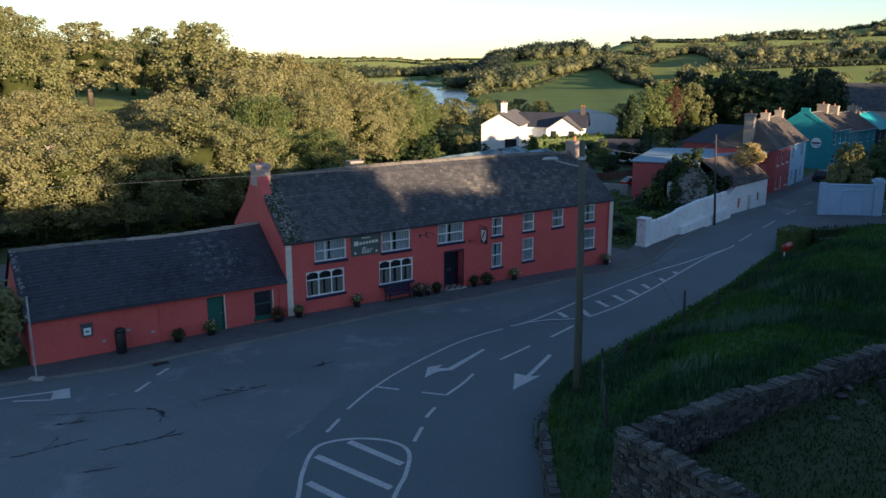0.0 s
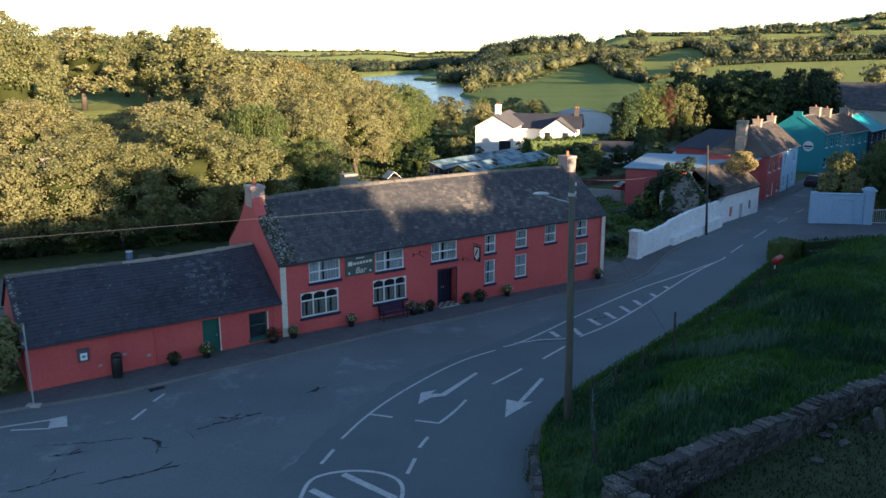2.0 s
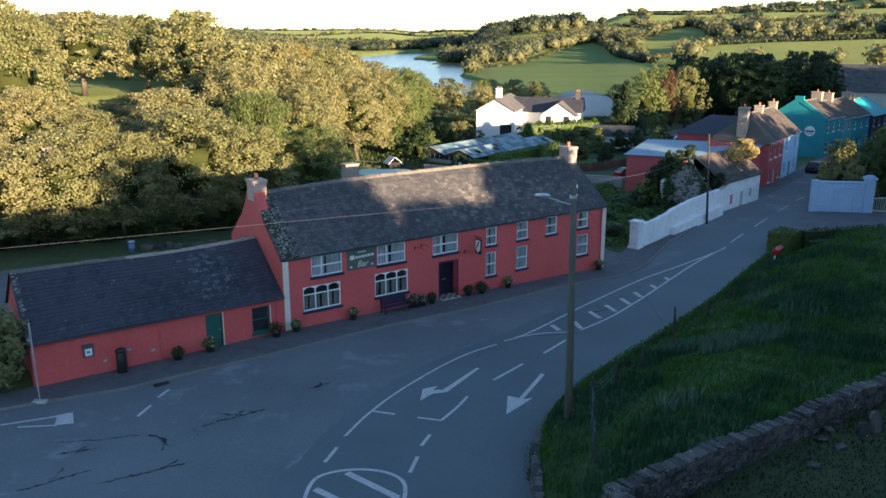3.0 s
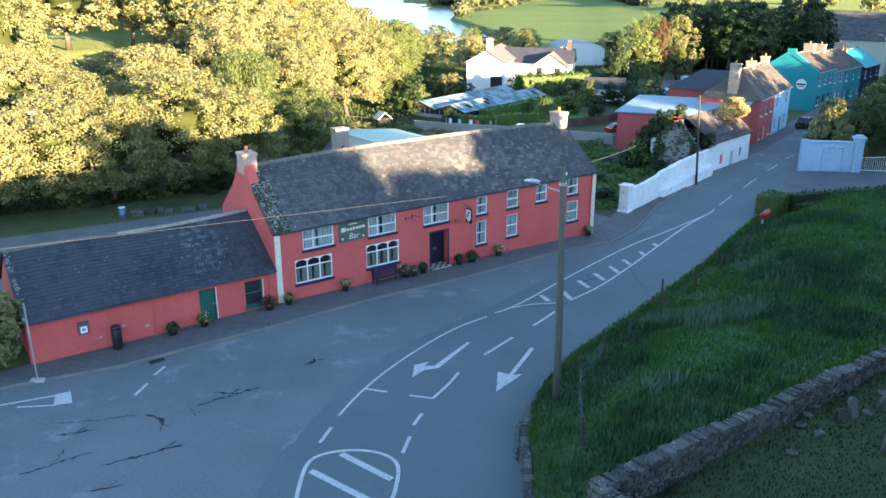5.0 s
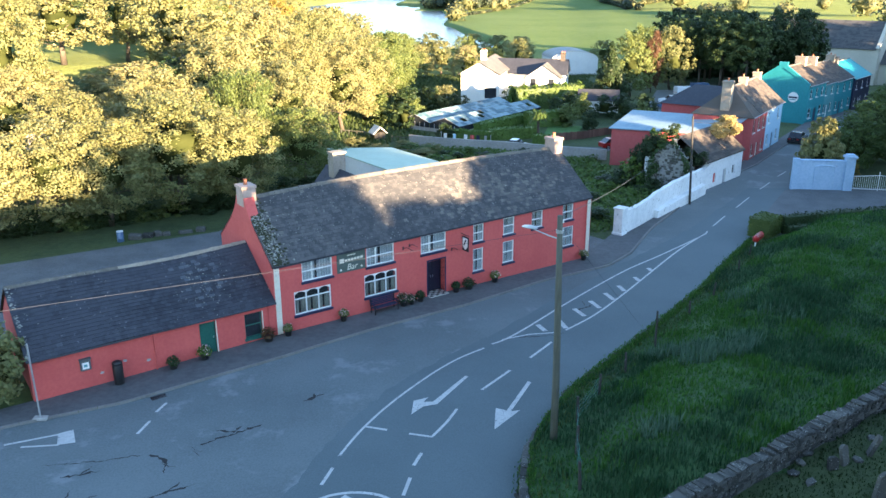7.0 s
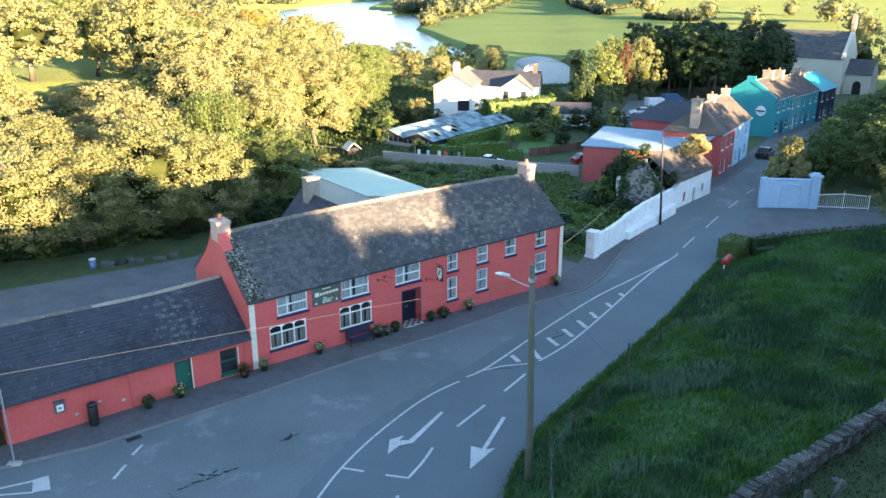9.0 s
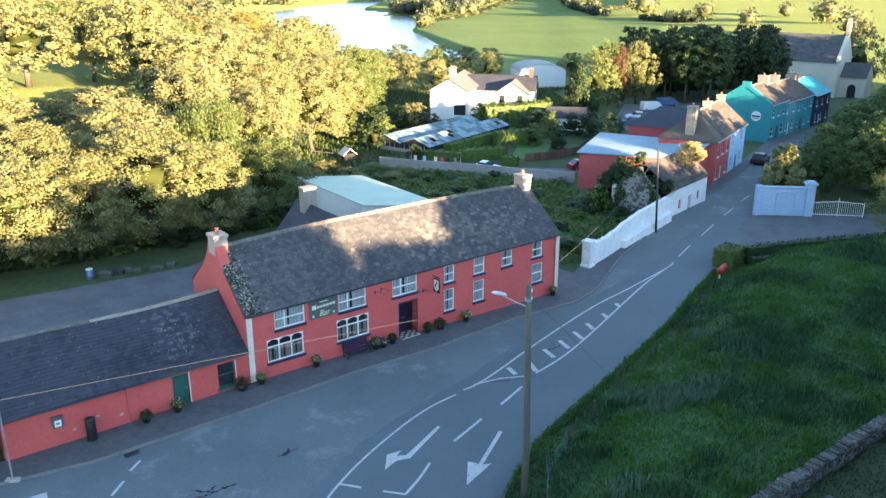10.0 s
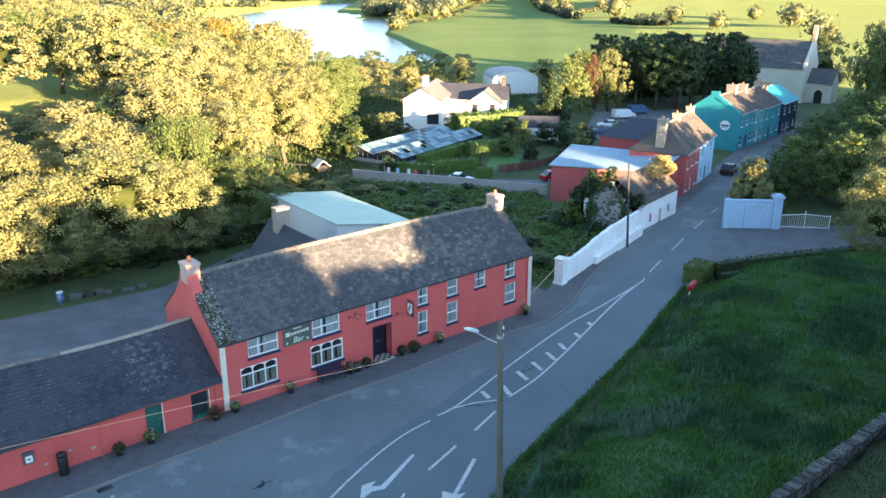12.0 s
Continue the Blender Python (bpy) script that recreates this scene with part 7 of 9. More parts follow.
# brown plank fence between the garden and the drive
pf = thing("plank_fence", pose(0, 0, 0), "red-brown timber plank fence along the garden drive", "fence")
fp = resample([(19.6, 119.0), (24.0, 120.6), (28.6, 124.0), (30.6, 126.6)], [((0, 1), 12), ((1, 2), 14), ((2, 3), 8)])
for i in range(len(fp) - 1):
    a, b = fp[i], fp[i + 1]
    d = (b - a).normalized() * 0.01
    z = gz(a.x, a.y)
    nn = Vector((-d.y, d.x, 0)) * 1.2
    a, b = a + d, b - d
    t = z + 1.15 + 0.05 * math.sin(i * 2.3)
    part("plank", MB().add([(p.x + s_ * nn.x, p.y + s_ * nn.y, zz) for zz in (z - 0.1, t) for p, s_ in ((a, -1), (b, -1), (b, 1), (a, 1))], [(3, 2, 1, 0), (4, 5, 6, 7), (0, 1, 5, 4), (1, 2, 6, 5), (2, 3, 7, 6), (3, 0, 4, 7)]), M["fence_brown"], pf)
# palm in the garden: shaggy trunk and a head of long drooping leaves
palm = thing("palm_tree", pose(16.6, 117.0, gz(16.6, 117.0)), "tall cabbage palm with drooping leaves in the garden", "palm tree")
part("trunk", MB().tube([(0, 0, -0.2), (0.05, 0, 1.6), (0.0, 0.05, 3.4), (0, 0, 4.4)], [0.24, 0.2, 0.2, 0.14], 10), M["bark"], palm)
prg, fr = random.Random(6), MB()
for i in range(150):
    t, up, ln = prg.uniform(0, 2 * math.pi), prg.uniform(-0.9, 1.1), prg.uniform(1.1, 1.9)
    d = Vector((math.cos(t), math.sin(t), 0))
    w = Vector((-d.y, d.x, 0)) * 0.06
    p0 = Vector((0, 0, 4.3 - 0.5 * prg.random()))
    p1 = p0 + d * ln * 0.55 + Vector((0, 0, up * 0.7))
    p2 = p0 + d * ln + Vector((0, 0, up * 0.7 - 0.9 * ln * 0.6))
    fr.add([p0 - w * 0.6, p0 + w * 0.6, p1 + w, p1 - w, p2], [(0, 1, 2, 3), (3, 2, 4)])
tagged(part("fronds", fr, M["leaf_street"], palm), kind="stuff")


# ---- trees and shrubs of the village and gardens ----
for x, y, h in ((-124, 291, 11), (-136, 284, 12), (-148, 284, 12), (-112, 296, 11), (-158, 276, 12)):
    tree("mid_a", x, y, 7.0, h, "olive tree at the top of a meadow", group="wood beside the river", stem=0.12)
for x, y, r, h, k, lab in ((42.5, 168, 5.4, 13.2, "mid_c", "tall green tree in sun behind the houses"), (48.2, 173.0, 2.2, 13.2, "redleaf", "slender tree with red-brown autumn leaves"), (47.5, 178, 5.4, 14.0, "mid_c", "tall green tree around a red-leaved one"), (54.0, 179, 5.2, 14.0, "mid_a", "tall olive tree behind the houses"),
                           (36, 158, 4.5, 11.5, "conifer", "dark conifer behind the houses")):
    tree(k, x, y, r, h, lab, stem=0.08)
pr = random.Random(41)
for x, y in ((62, 184), (65, 179), (67.5, 186), (70, 181), (72.5, 188), (75, 182), (77, 189), (79.5, 184), (66, 192), (71, 194), (76, 195.5), (58.5, 186), (61, 191), (69, 175.5), (81, 191), (70, 200), (63, 197), (76, 201), (57, 193), (84.5, 180), (86, 187), (88.5, 193)):
    tree("dark" if pr.random() < 0.8 else "pine", x, y, pr.uniform(4.4, 5.8), pr.uniform(14.2, 17.6), "dark tall pine in the grove by the church", "conifer", group="pine grove", stem=0.26)
# hedge added as a dark screen where only shade lies between trunks
hedge([(55, 198), (68, 204), (82, 206), (96, 207)], 3.0, 4.5, "dark hedge added to darken gaps behind the pine trunks", "leaf_dark", per=14, size=0.8)
# right-hand side of the street
for x, y, r, h, k in ((49.5, 91.5, 3.2, 6.6, "street"), (54.0, 97.0, 3.8, 7.5, "street"), (59.6, 104, 4.2, 8.2, "street"), (66, 112, 4.4, 8.0, "street"), (72, 119, 4.4, 8.0, "street"), (78.5, 126.5, 4.6, 8.0, "street"), (86, 135, 5.0, 9.0, "street"), (95, 143, 5.2, 10.0, "street"),
                      (57, 91, 4.6, 9.0, "street"), (64, 98, 5.0, 10.0, "street"), (71, 106, 5.2, 10.5, "street"), (80, 114, 5.5, 11.5, "street"), (89, 124, 6.0, 14.5, "street"), (98, 131, 6.5, 15, "mid_a"), (106, 147, 6.5, 18, "mid_a"), (115, 163, 7.0, 21, "street"), (104.5, 158, 5.5, 19, "street"), (111, 172, 6.0, 21, "mid_a"), (126, 178, 7.5, 20, "dark"), (133, 194, 7.5, 20, "street"), (142, 205, 8, 22, "street"), (128, 222, 8, 19, "mid_a"),
                      (70, 90, 6, 11, "mid_a"), (80, 99, 6.5, 11.5, "mid_a"), (92, 111, 6.5, 12, "mid_a")):
    tree(k, x, y, r, h, "thick green tree beside the village street" if k != "dark" else "dark tall tree beside the church", group="trees along the street", stem=0.04)
for x, y, r, h, k in ((46.9, 68.4, 3.9, 8.6, "near_a"), (55.2, 76.0, 5.2, 14.6, "near_a"), (58.0, 81.5, 5.4, 12.0, "near_c"), (59.5, 73.0, 5.4, 12.5, "near_b")):
    tree(k, x, y, r, h, "leafy tree at the edge of the field", group="trees by the field", stem=0.06)
# unseen dark trees added to keep skylight off churchyard and bank
for x, y, r, h in ((18.5, 12, 5.5, 13), (31, 30.5, 5.5, 12), (26, 6, 6, 14), (39, 35, 6, 13)):
    tree("dark", x, y, r, h, "unseen dark tree added to shade the churchyard", group="churchyard yews", stem=0.1)
tree("near_bush", 43.2, 86.4, 2.9, 7.4, "bushy olive tree behind the blue entrance wall", stem=0.03)
tree("gold", 47.0, 87.6, 1.5, 2.8, "small orange autumn bush by the gate", "bush", stem=0.02)
hedge([(28.7, 66.4), (29.6, 67.3), (30.5, 68.2)], 1.9, 1.7, "rounded clipped dark bush at the field's corner", "leaf_street", per=260, size=0.15, base=-0.45)
tree("shrub_olive", -22.3, 38.6, 2.0, 4.2, "yellow-green bush at the end of the low wing", "bush", stem=0.0)
tree("shrub_olive", -24.8, 40.0, 2.2, 4.4, "yellow-green bush at the end of the low wing", "bush", stem=0.0)
for lx, ly, r, h, b0, k in ((-0.2, 6.6, 1.1, 4.2, -0.8, "shrub_dark"), (0.5, 7.1, 1.4, 4.8, -0.9, "shrub_dark"), (-0.8, 7.4, 1.8, 3.6, -1.0, "thicket"), (1.6, 6.9, 1.4, 5.6, -0.9, "shrub_dark"), (-1.0, 7.0, 1.2, 2.6, -0.9, "thicket"), (-2.2, 7.6, 1.6, 2.4, -1.0, "shrub_dark"), (2.6, 6.6, 1.4, 6.2, -0.9, "thicket"), (1.6, 0.8, 0.8, 1.3, 2.2, "shrub_dark"), (1.0, 1.7, 0.7, 1.2, 2.9, "shrub_dark"), (1.3, 3.6, 1.0, 1.7, 4.7, "shrub_dark"), (0.8, 4.5, 1.1, 1.9, 3.9, "shrub_dark"), (0.6, 5.5, 1.2, 2.6, 2.6, "shrub_dark"), (2.2, 0.5, 0.8, 1.0, 2.7, "shrub_dark"), (0.3, 4.4, 0.7, 1.2, 3.7, "thicket")):
    q = COT @ Vector((lx, ly, 0))
    tree(k, q.x, q.y, r, h, "dark ivy smothering the ruined cottage end", "bush", group="ivy at the cottage", stem=0.0, base=b0)
iv_ = np.random.default_rng(58)
n = 5200
iy, iz = iv_.uniform(-0.2, 6.4, n), iv_.uniform(-1.0, 5.4, n)
crest_y = np.interp(iy, [p[0] for p in top_line[::-1]], [p[1] for p in top_line[::-1]])
keep_i = (iz < crest_y + 0.25) & ((iy > 4.7 + 0.4 * np.sin(iz * 2.2)) | (np.abs(iz - crest_y) < 0.28 + 0.15 * np.sin(iy * 5)) | ((iy < 1.5) & (iz > 1.6)))
iy, iz = iy[keep_i], iz[keep_i]
ic = np.stack([-0.12 - iv_.uniform(0, 1, len(iy)) ** 2 * (0.25 + 0.14 * np.maximum(iy - 3, 0) + 0.12 * np.maximum(1.5 - iz, 0) * (iy > 3)), iy, iz], 1)
lv, lf = leaves(iv_, ic, np.tile(np.array([[-0.8, -0.2, 0.45]]), (len(ic), 1)), 0.24)
part("ivy", fast_mesh("ivy", lv, lf, M["leaf_ivy"]), M["leaf_ivy"], cottage, "dark green ivy covering the broken end wall")
tree("shrub_straw", 33.9, 90.0, 1.8, 2.2, "sunlit yellow plant growing on the cottage roof", "bush", stem=0.0, base=4.1)
tree("shrub_straw", 32.6, 88.7, 1.2, 1.7, "sunlit yellow plant growing on the cottage roof", "bush", stem=0.0, base=4.0)
for x, y, r, h, k in ((30, 119, 2.2, 3.6, "shrub_dark"), (33.5, 125, 2.6, 5.0, "shrub"), (26.5, 128.5, 1.8, 3.2, "shrub_dark"), (22.8, 131.5, 2.4, 3.8, "shrub"), (35.5, 131, 2.6, 5.5, "shrub_dark"), (23.2, 141, 2.2, 3.6, "shrub_dark"), (26, 144, 2.6, 4.2, "shrub_dark"), (27.6, 139.5, 2.3, 4.6, "shrub"), (31.5, 141, 2.6, 4.0, "shrub_dark"), (4.2, 152.5, 2.6, 4.4, "shrub_olive"), (1.0, 150, 2.8, 4.4, "shrub_dark"), (-2.5, 146, 3, 5, "shrub_dark"), (3.2, 119.6, 1.8, 2.8, "shrub_dark"), (34, 138, 2.8, 4.5, "shrub_dark"), (38.5, 128, 2.4, 3.5, "shrub"), (42, 133, 2.6, 4.4, "shrub_dark"), (38, 122.5, 1.8, 3.0, "shrub_dark"), (45.5, 141, 2.6, 4.0, "shrub"),
                      (-3, 131, 2.6, 4.2, "shrub_dark"), (-6.5, 136, 3, 5, "shrub"), (-1, 139, 2.6, 4, "shrub"), (6, 146, 2.4, 3.6, "shrub_dark")):
    tree(k, x, y, r, h, "rounded evergreen shrub in the gardens", "bush", group="garden shrubs", stem=0.0)
for x, y, r, h in ((11, 196, 4.5, 9), (17, 203, 4, 8), (-1, 205, 4.5, 8.5), (5, 214, 5, 9), (26, 222, 4.5, 9), (-8, 214, 5, 9), (-4, 232, 5, 9), (12, 233, 5, 9), (22, 240, 5, 9), (50, 228, 4.5, 8), (60, 222, 4.5, 9), (-12, 252, 5.5, 9), (3, 256, 5.5, 9), (16, 262, 5, 8.5), (-22, 272, 5.5, 10), (30, 252, 4.5, 8), (-18, 200, 6, 11), (-20, 222, 6, 11)):
    tree(random.Random(int(x * 7 + y)).choice(["mid_a", "mid_b", "mid_a", "mid_c"]), x, y, r, h, "sunlit olive tree near the river", group="trees by the river", stem=0.1)
# overgrown yard between the outbuilding and the gardens
yr, placed = random.Random(77), []
while len(placed) < 95:
    x, y = yr.uniform(-3, 25), yr.uniform(70, 112)
    r = yr.uniform(1.0, 1.9)
    if side([(7.4, 70), (6.5, 78), (-1.5, 92), (-6, 100)], x, y) < 1.2 or y > 110.5 - 0.42 * (x - 11) - 1.5 or side(FRONT, x, y) > -2.5 or (x > 17 and y > 92) or any((x - a) ** 2 + (y - b) ** 2 < (0.6 * (r + c)) ** 2 for a, b, c in placed):
        if yr.random() < 0.002:
            break
        continue
    placed.append((x, y, r))
    tree(yr.choice(["thicket", "thicket", "shrub_dark"]), x, y, r, yr.uniform(0.7, 1.5), "tangled bramble and nettle clump", "bush", group="brambles in the yard", stem=0.0)
for x, y, r, h in ((-9.5, 112, 2.2, 2.0), (-6, 109, 2, 1.6), (-2.5, 112.5, 2, 1.5), (1.2, 110.5, 1.8, 1.4), (-13, 108, 2.4, 2.2), (-4.5, 104, 2, 1.6), (0, 106, 2, 1.5), (-10, 104, 2.2, 2)):
    tree("shrub_olive", x, y, r, h, "sunlit weeds in the vegetable plot", "bush", group="brambles in the yard", stem=0.0)
# low tangle of leaves over the whole yard
rv = np.random.default_rng(90)
bx, by = rv.uniform(-5, 26, 42000), rv.uniform(68, 113, 42000)
okb = (side([(7.4, 70), (6.5, 78), (-1.5, 92), (-6, 100), (-16, 106)], bx, by) > 0.6) & (by < 110.2 - 0.45 * (bx - 11)) & (side(FRONT, bx, by) < -1.2) & ((bx < 22.5) | (by < 93))
bx, by = bx[okb], by[okb]
bz = land_z(bx, by) + rv.uniform(0, 1, len(bx)) ** 1.5 * (0.5 + 0.4 * np.sin(bx * 0.9) * np.sin(by * 0.8 + bx * 0.3))
lv, lf = leaves(rv, np.stack([bx, by, bz], 1), np.tile(np.array([[0.15, -0.3, 0.9]]), (len(bx), 1)), 0.34)
solo("undergrowth", fast_mesh("undergrowth", lv, lf, M["leaf_hedge"]), M["leaf_hedge"], "dense dark brambles and nettles covering the yard", "brambles", kind="stuff")
rx, ry = rv.uniform(-26, 48, 46000), rv.uniform(98, 212, 46000)
okr = (side([(-30, 80), (-14, 100), (-9, 108), (-4, 119.5), (2, 123), (-5, 134), (9, 155)], rx, ry) < 0) | ((ry > 158) & (rx < 40) & ~((rx > 4) & (rx < 32) & (ry < 182)))
rx, ry = rx[okr], ry[okr]
RG = np.stack([rx, ry, land_z(rx, ry) - 0.02], 1)
hedge([(31.2, 66.2), (38, 67.5), (46, 68.9), (57, 70.9)], 0.7, 1.0, "dark low hedge between field and gateway", "leaf_dark", per=60, size=0.2)
# verge along the lane under the wood
for i in range(34):
    f = i / 33
    x, y = -50 + 40 * f + frng.uniform(-1, 1), 62.5 + 22 * f ** 1.25 + frng.uniform(-0.8, 0.8) + 1.8
    tree(frng.choice(["shrub", "shrub_dark", "shrub_dark"]), x, y, frng.uniform(1.2, 2.2), frng.uniform(1.2, 2.8), "dark undergrowth along the lane", "bush", group="undergrowth by the lane", stem=0.0)

def grove(name, spots, label):
    """Many leafy trees, never told apart, as one object; spots of (kind, x, y, radius, height)."""
    V, F, I, n = [], [], [], 0
    for kind, x, y, rad, h in spots:
        me = KINDS[kind][0]
        v = np.empty(len(me.vertices) * 3, np.float32)
        me.vertices.foreach_get("co", v)
        f = np.empty(len(me.loops), np.int32)
        me.loops.foreach_get("vertex_index", f)
        k = np.empty(len(me.polygons), np.int32)
        me.polygons.foreach_get("material_index", k)
        t = (x * 37 + y * 53) % 6.28
        v = v.reshape(-1, 3) * np.array([rad, rad, h / 2])
        v = np.stack([v[:, 0] * math.cos(t) - v[:, 1] * math.sin(t) + x, v[:, 0] * math.sin(t) + v[:, 1] * math.cos(t) + y, v[:, 2] + gz(x, y) - 0.1], 1)
        V.append(v)
        F.append(f.reshape(-1, 3) + n)
        I.append(k)
        n += len(v)
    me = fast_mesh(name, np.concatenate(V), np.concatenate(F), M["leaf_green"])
    # second slot: the cores' dark colour that stands for inner shade
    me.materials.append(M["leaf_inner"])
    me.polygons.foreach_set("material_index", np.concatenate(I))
    solo(name, me, None, label, "trees", kind="stuff")


# unseen trees added on the rise, their crest shaped to shade road and bar
rise = []
def from_sun(a, c):
    return 0.602 * a + 0.799 * c, -0.799 * a + 0.602 * c
crest = [(-34, 19.4), (-14, 19.4), (-8, 19.0), (-4, 18.6), (-1.2, 18.6), (0.3, 19.7), (6.2, 20.2), (8.0, 19.6), (8.8, 18.9), (10.5, 18.5), (14, 18.0), (16.2, 17.7), (17.2, 17.7), (18.2, 20.4), (24, 20.4), (25.6, 19.0), (27, 17.4), (28, 17.2), (40, 17.6), (52, 17.4), (55, 16.6), (57, 15.2), (62.6, 15.2), (63.8, 18.0), (64.6, 18.0), (65.5, 16.3), (68.8, 16.2), (75, 16.2), (78, 17.6), (90, 18.2), (96, 19.4), (101, 19.6), (137, 19.6), (140, 22.4), (146, 22.4), (150, 16)]
# gap left in the added trees so sun reaches the bar's roof
gap_edges = (6.4, 19.9)
s = -34.0
while s < 150:
    r = 3.0 if s < 60 else 3.6
    for a, dc in ((45, 0.0), (50, 1.4), (40.5, 0.7), (54, 0.3)):
        c = s + dc
        for g0, lo_, hi_ in ((gap_edges[0], 6.4, 9.6), (gap_edges[1], 16.8, 19.9)):
            if lo_ < c < hi_:
                c = lo_ if g0 == gap_edges[0] else hi_
        x, y = from_sun(a, 20.5 + c)
        g = gz(x, y)
        t = float(np.interp(c, [q[0] for q in crest], [q[1] for q in crest])) + (a - 45) * 0.1317
        t -= 0.9 if a < 45 else 0.6 if a > 52 else 0.0
        t += 0.25 * math.sin(s * 1.9 + a) if s < 60 else 0.9 * math.sin(s * 1.3 + a)
        rise.append(("shrub" if int(s) % 2 else "shrub_dark", x, y, r * 1.12, max(t - g, 1.5) * 1.06))
    s += 2.9 if s < 60 else 3.6


grove("trees", rise, "unseen leafy trees added on the rise to shade road and bar")
# unseen row added outside the view to shade church and pine grove
c, east = 159.0, []
while c < 252:
    for a, h in ((-38, 28.0 if c < 180 else 21.5 if c < 243 else 15.5), (-32, 29.0 if c < 180 else 22.5 if c < 243 else 16.0)):
        x, y = from_sun(a, c + (a + 38) * 0.3)
        east.append(("shrub_dark", x, y, 4.6, h + 1.2 * math.sin(c)))
    c += 4.2
grove("trees", east, "unseen tall trees added to shade the church and pines")


# ---- distant hedgerows and woods ----
def far_wood(name, spots, mat, label, seed):
    """Distant trees, each a cloud of leaf sprays round a small core, joined into one object."""
    r = np.random.default_rng(seed)
    iv, fc = ICO1
    V, Fc, n = [], [], 0
    for x, y, rad, h in spots:
        z = gz(x, y)
        far = math.hypot(x, y)
        m = 190 if far < 700 else 110 if far < 1120 else 36
        m = int(m * (1.0 if rad > 4 else 0.6))
        g = r.normal(0, 1, (m, 3))
        g /= np.linalg.norm(g, axis=1, keepdims=True)
        t = np.arctan2(g[:, 1], g[:, 0])
        wob = 1 + 0.18 * np.sin(3 * t + r.uniform(0, 6) + 3 * g[:, 2]) + 0.12 * np.sin(5 * t + r.uniform(0, 6))
        p = np.array([x, y, z + h * 0.52]) + g * np.array([rad, rad, h * 0.5]) * (wob * r.uniform(0.72, 1.06, m))[:, None]
        v, f = sprays(r, p, g + np.array([0, 0, 0.2]), max(rad * 0.25, far * 0.0020))
        core = np.array([x, y, z + h * 0.48]) + iv * np.array([rad, rad, h * 0.5]) * r.uniform(0.62, 0.92, (len(iv), 1))
        V += [v, core]
        Fc += [f + n, fc + n + len(v)]
        n += len(v) + len(iv)
    me = fast_mesh(name, np.concatenate(V), np.concatenate(Fc), M[mat])
    return solo(name, me, M[mat], label, "trees", kind="stuff")


hr = random.Random(5)
olive, green = [], []
NEAR_FIELD = [(30, 345), (34, 330), (72, 313), (130, 420), (166, 529), (145, 600), (145, 676), (160, 846), (129, 807), (72, 681), (22, 570), (22, 420)]
def inside(poly, x, y):
    odd = False
    for (ax, ay), (bx, by) in zip(poly, poly[1:] + poly[:1]):
        if (ay > y) != (by > y) and x < ax + (y - ay) * (bx - ax) / (by - ay):
            odd = not odd
    return odd
def put_xy(x, y, rad, h, dark=0.4):
    if river_in(np.array([x]), np.array([y]))[0] < 0.05 and not inside(NEAR_FIELD, x, y):
        (green if hr.random() < dark else olive).append((x, y, rad, h))
def polar(az, r):
    return math.sin(radians(az)) * r, math.cos(radians(az)) * r
def put(az, r, rad, h, dark=0.4):
    put_xy(*polar(az, r), rad, h, dark)
def hedgerow(pts, gap=3.4, tall=0.16, low=(1.6, 2.6), high=(2.0, 3.6), dark=0.5, big=(3.5, 6.5, 7, 12)):
    """A thick hedge along points with taller trees standing in it."""
    for (ax, ay), (bx, by) in zip(pts, pts[1:]):
        n = max(1, int(math.hypot(bx - ax, by - ay) / gap))
        for i in range(n):
            f = i / n
            x, y = ax + (bx - ax) * f + hr.uniform(-0.8, 0.8), ay + (by - ay) * f + hr.uniform(-0.8, 0.8)
            if hr.random() < tall:
                put_xy(x, y, hr.uniform(big[0], big[1]), hr.uniform(big[2], big[3]), 0.3)
            else:
                put_xy(x, y, hr.uniform(*low), hr.uniform(*high), dark)
def belt(n, a0, a1, r0, r1, rad, h, dark=0.4):
    """A stretch of woodland between two directions; r0 and r1 give its near and far edge at both ends."""
    for _ in range(n):
        f = hr.random()
        lo, hi = r0[0] + (r0[1] - r0[0]) * f, r1[0] + (r1[1] - r1[0]) * f
        put(a0 + (a1 - a0) * f, hr.uniform(lo, hi), hr.uniform(*rad), hr.uniform(*h), dark)
# hedges round the low meadow by the river
hedgerow([(146, 690), (147, 640), (146, 600), (154, 560), (167, 529), (186, 500)], 2.6, 0.06, (2.4, 3.4), (3.0, 4.6), 0.9)
hedgerow([(160, 850), (154, 760), (147, 690)], 2.8, 0.30, (2.4, 3.4), (3.0, 5.0), 0.5)
hedgerow([(22, 574), (72, 688), (129, 815)], 4.5, 0.05, (1.4, 2.2), (1.2, 2.0), 0.6)
hedgerow([(24, 480), (21, 560)], 2.6, 0.4, (2.2, 3.2), (3, 5), 0.3)
# belt of trees beyond the meadow, and the dark wood along the crest
belt(70, 2.6, 11.0, (640, 870), (720, 915), (5.5, 8), (11, 16), 0.35)
belt(34, 7.2, 10.4, (800, 835), (850, 875), (5, 7), (9, 13), 0.25)
belt(30, 11.0, 13.4, (870, 720), (930, 800), (5, 7.5), (8, 12), 0.3)
belt(36, 0.0, 3.2, (690, 660), (800, 780), (5.5, 8), (9, 14), 0.3)
belt(150, 3.0, 9.6, (985, 1005), (1060, 1080), (6.5, 9.5), (13, 18), 0.92)
belt(90, 2.2, 4.4, (800, 880), (980, 1000), (6, 9), (11, 15), 0.9)
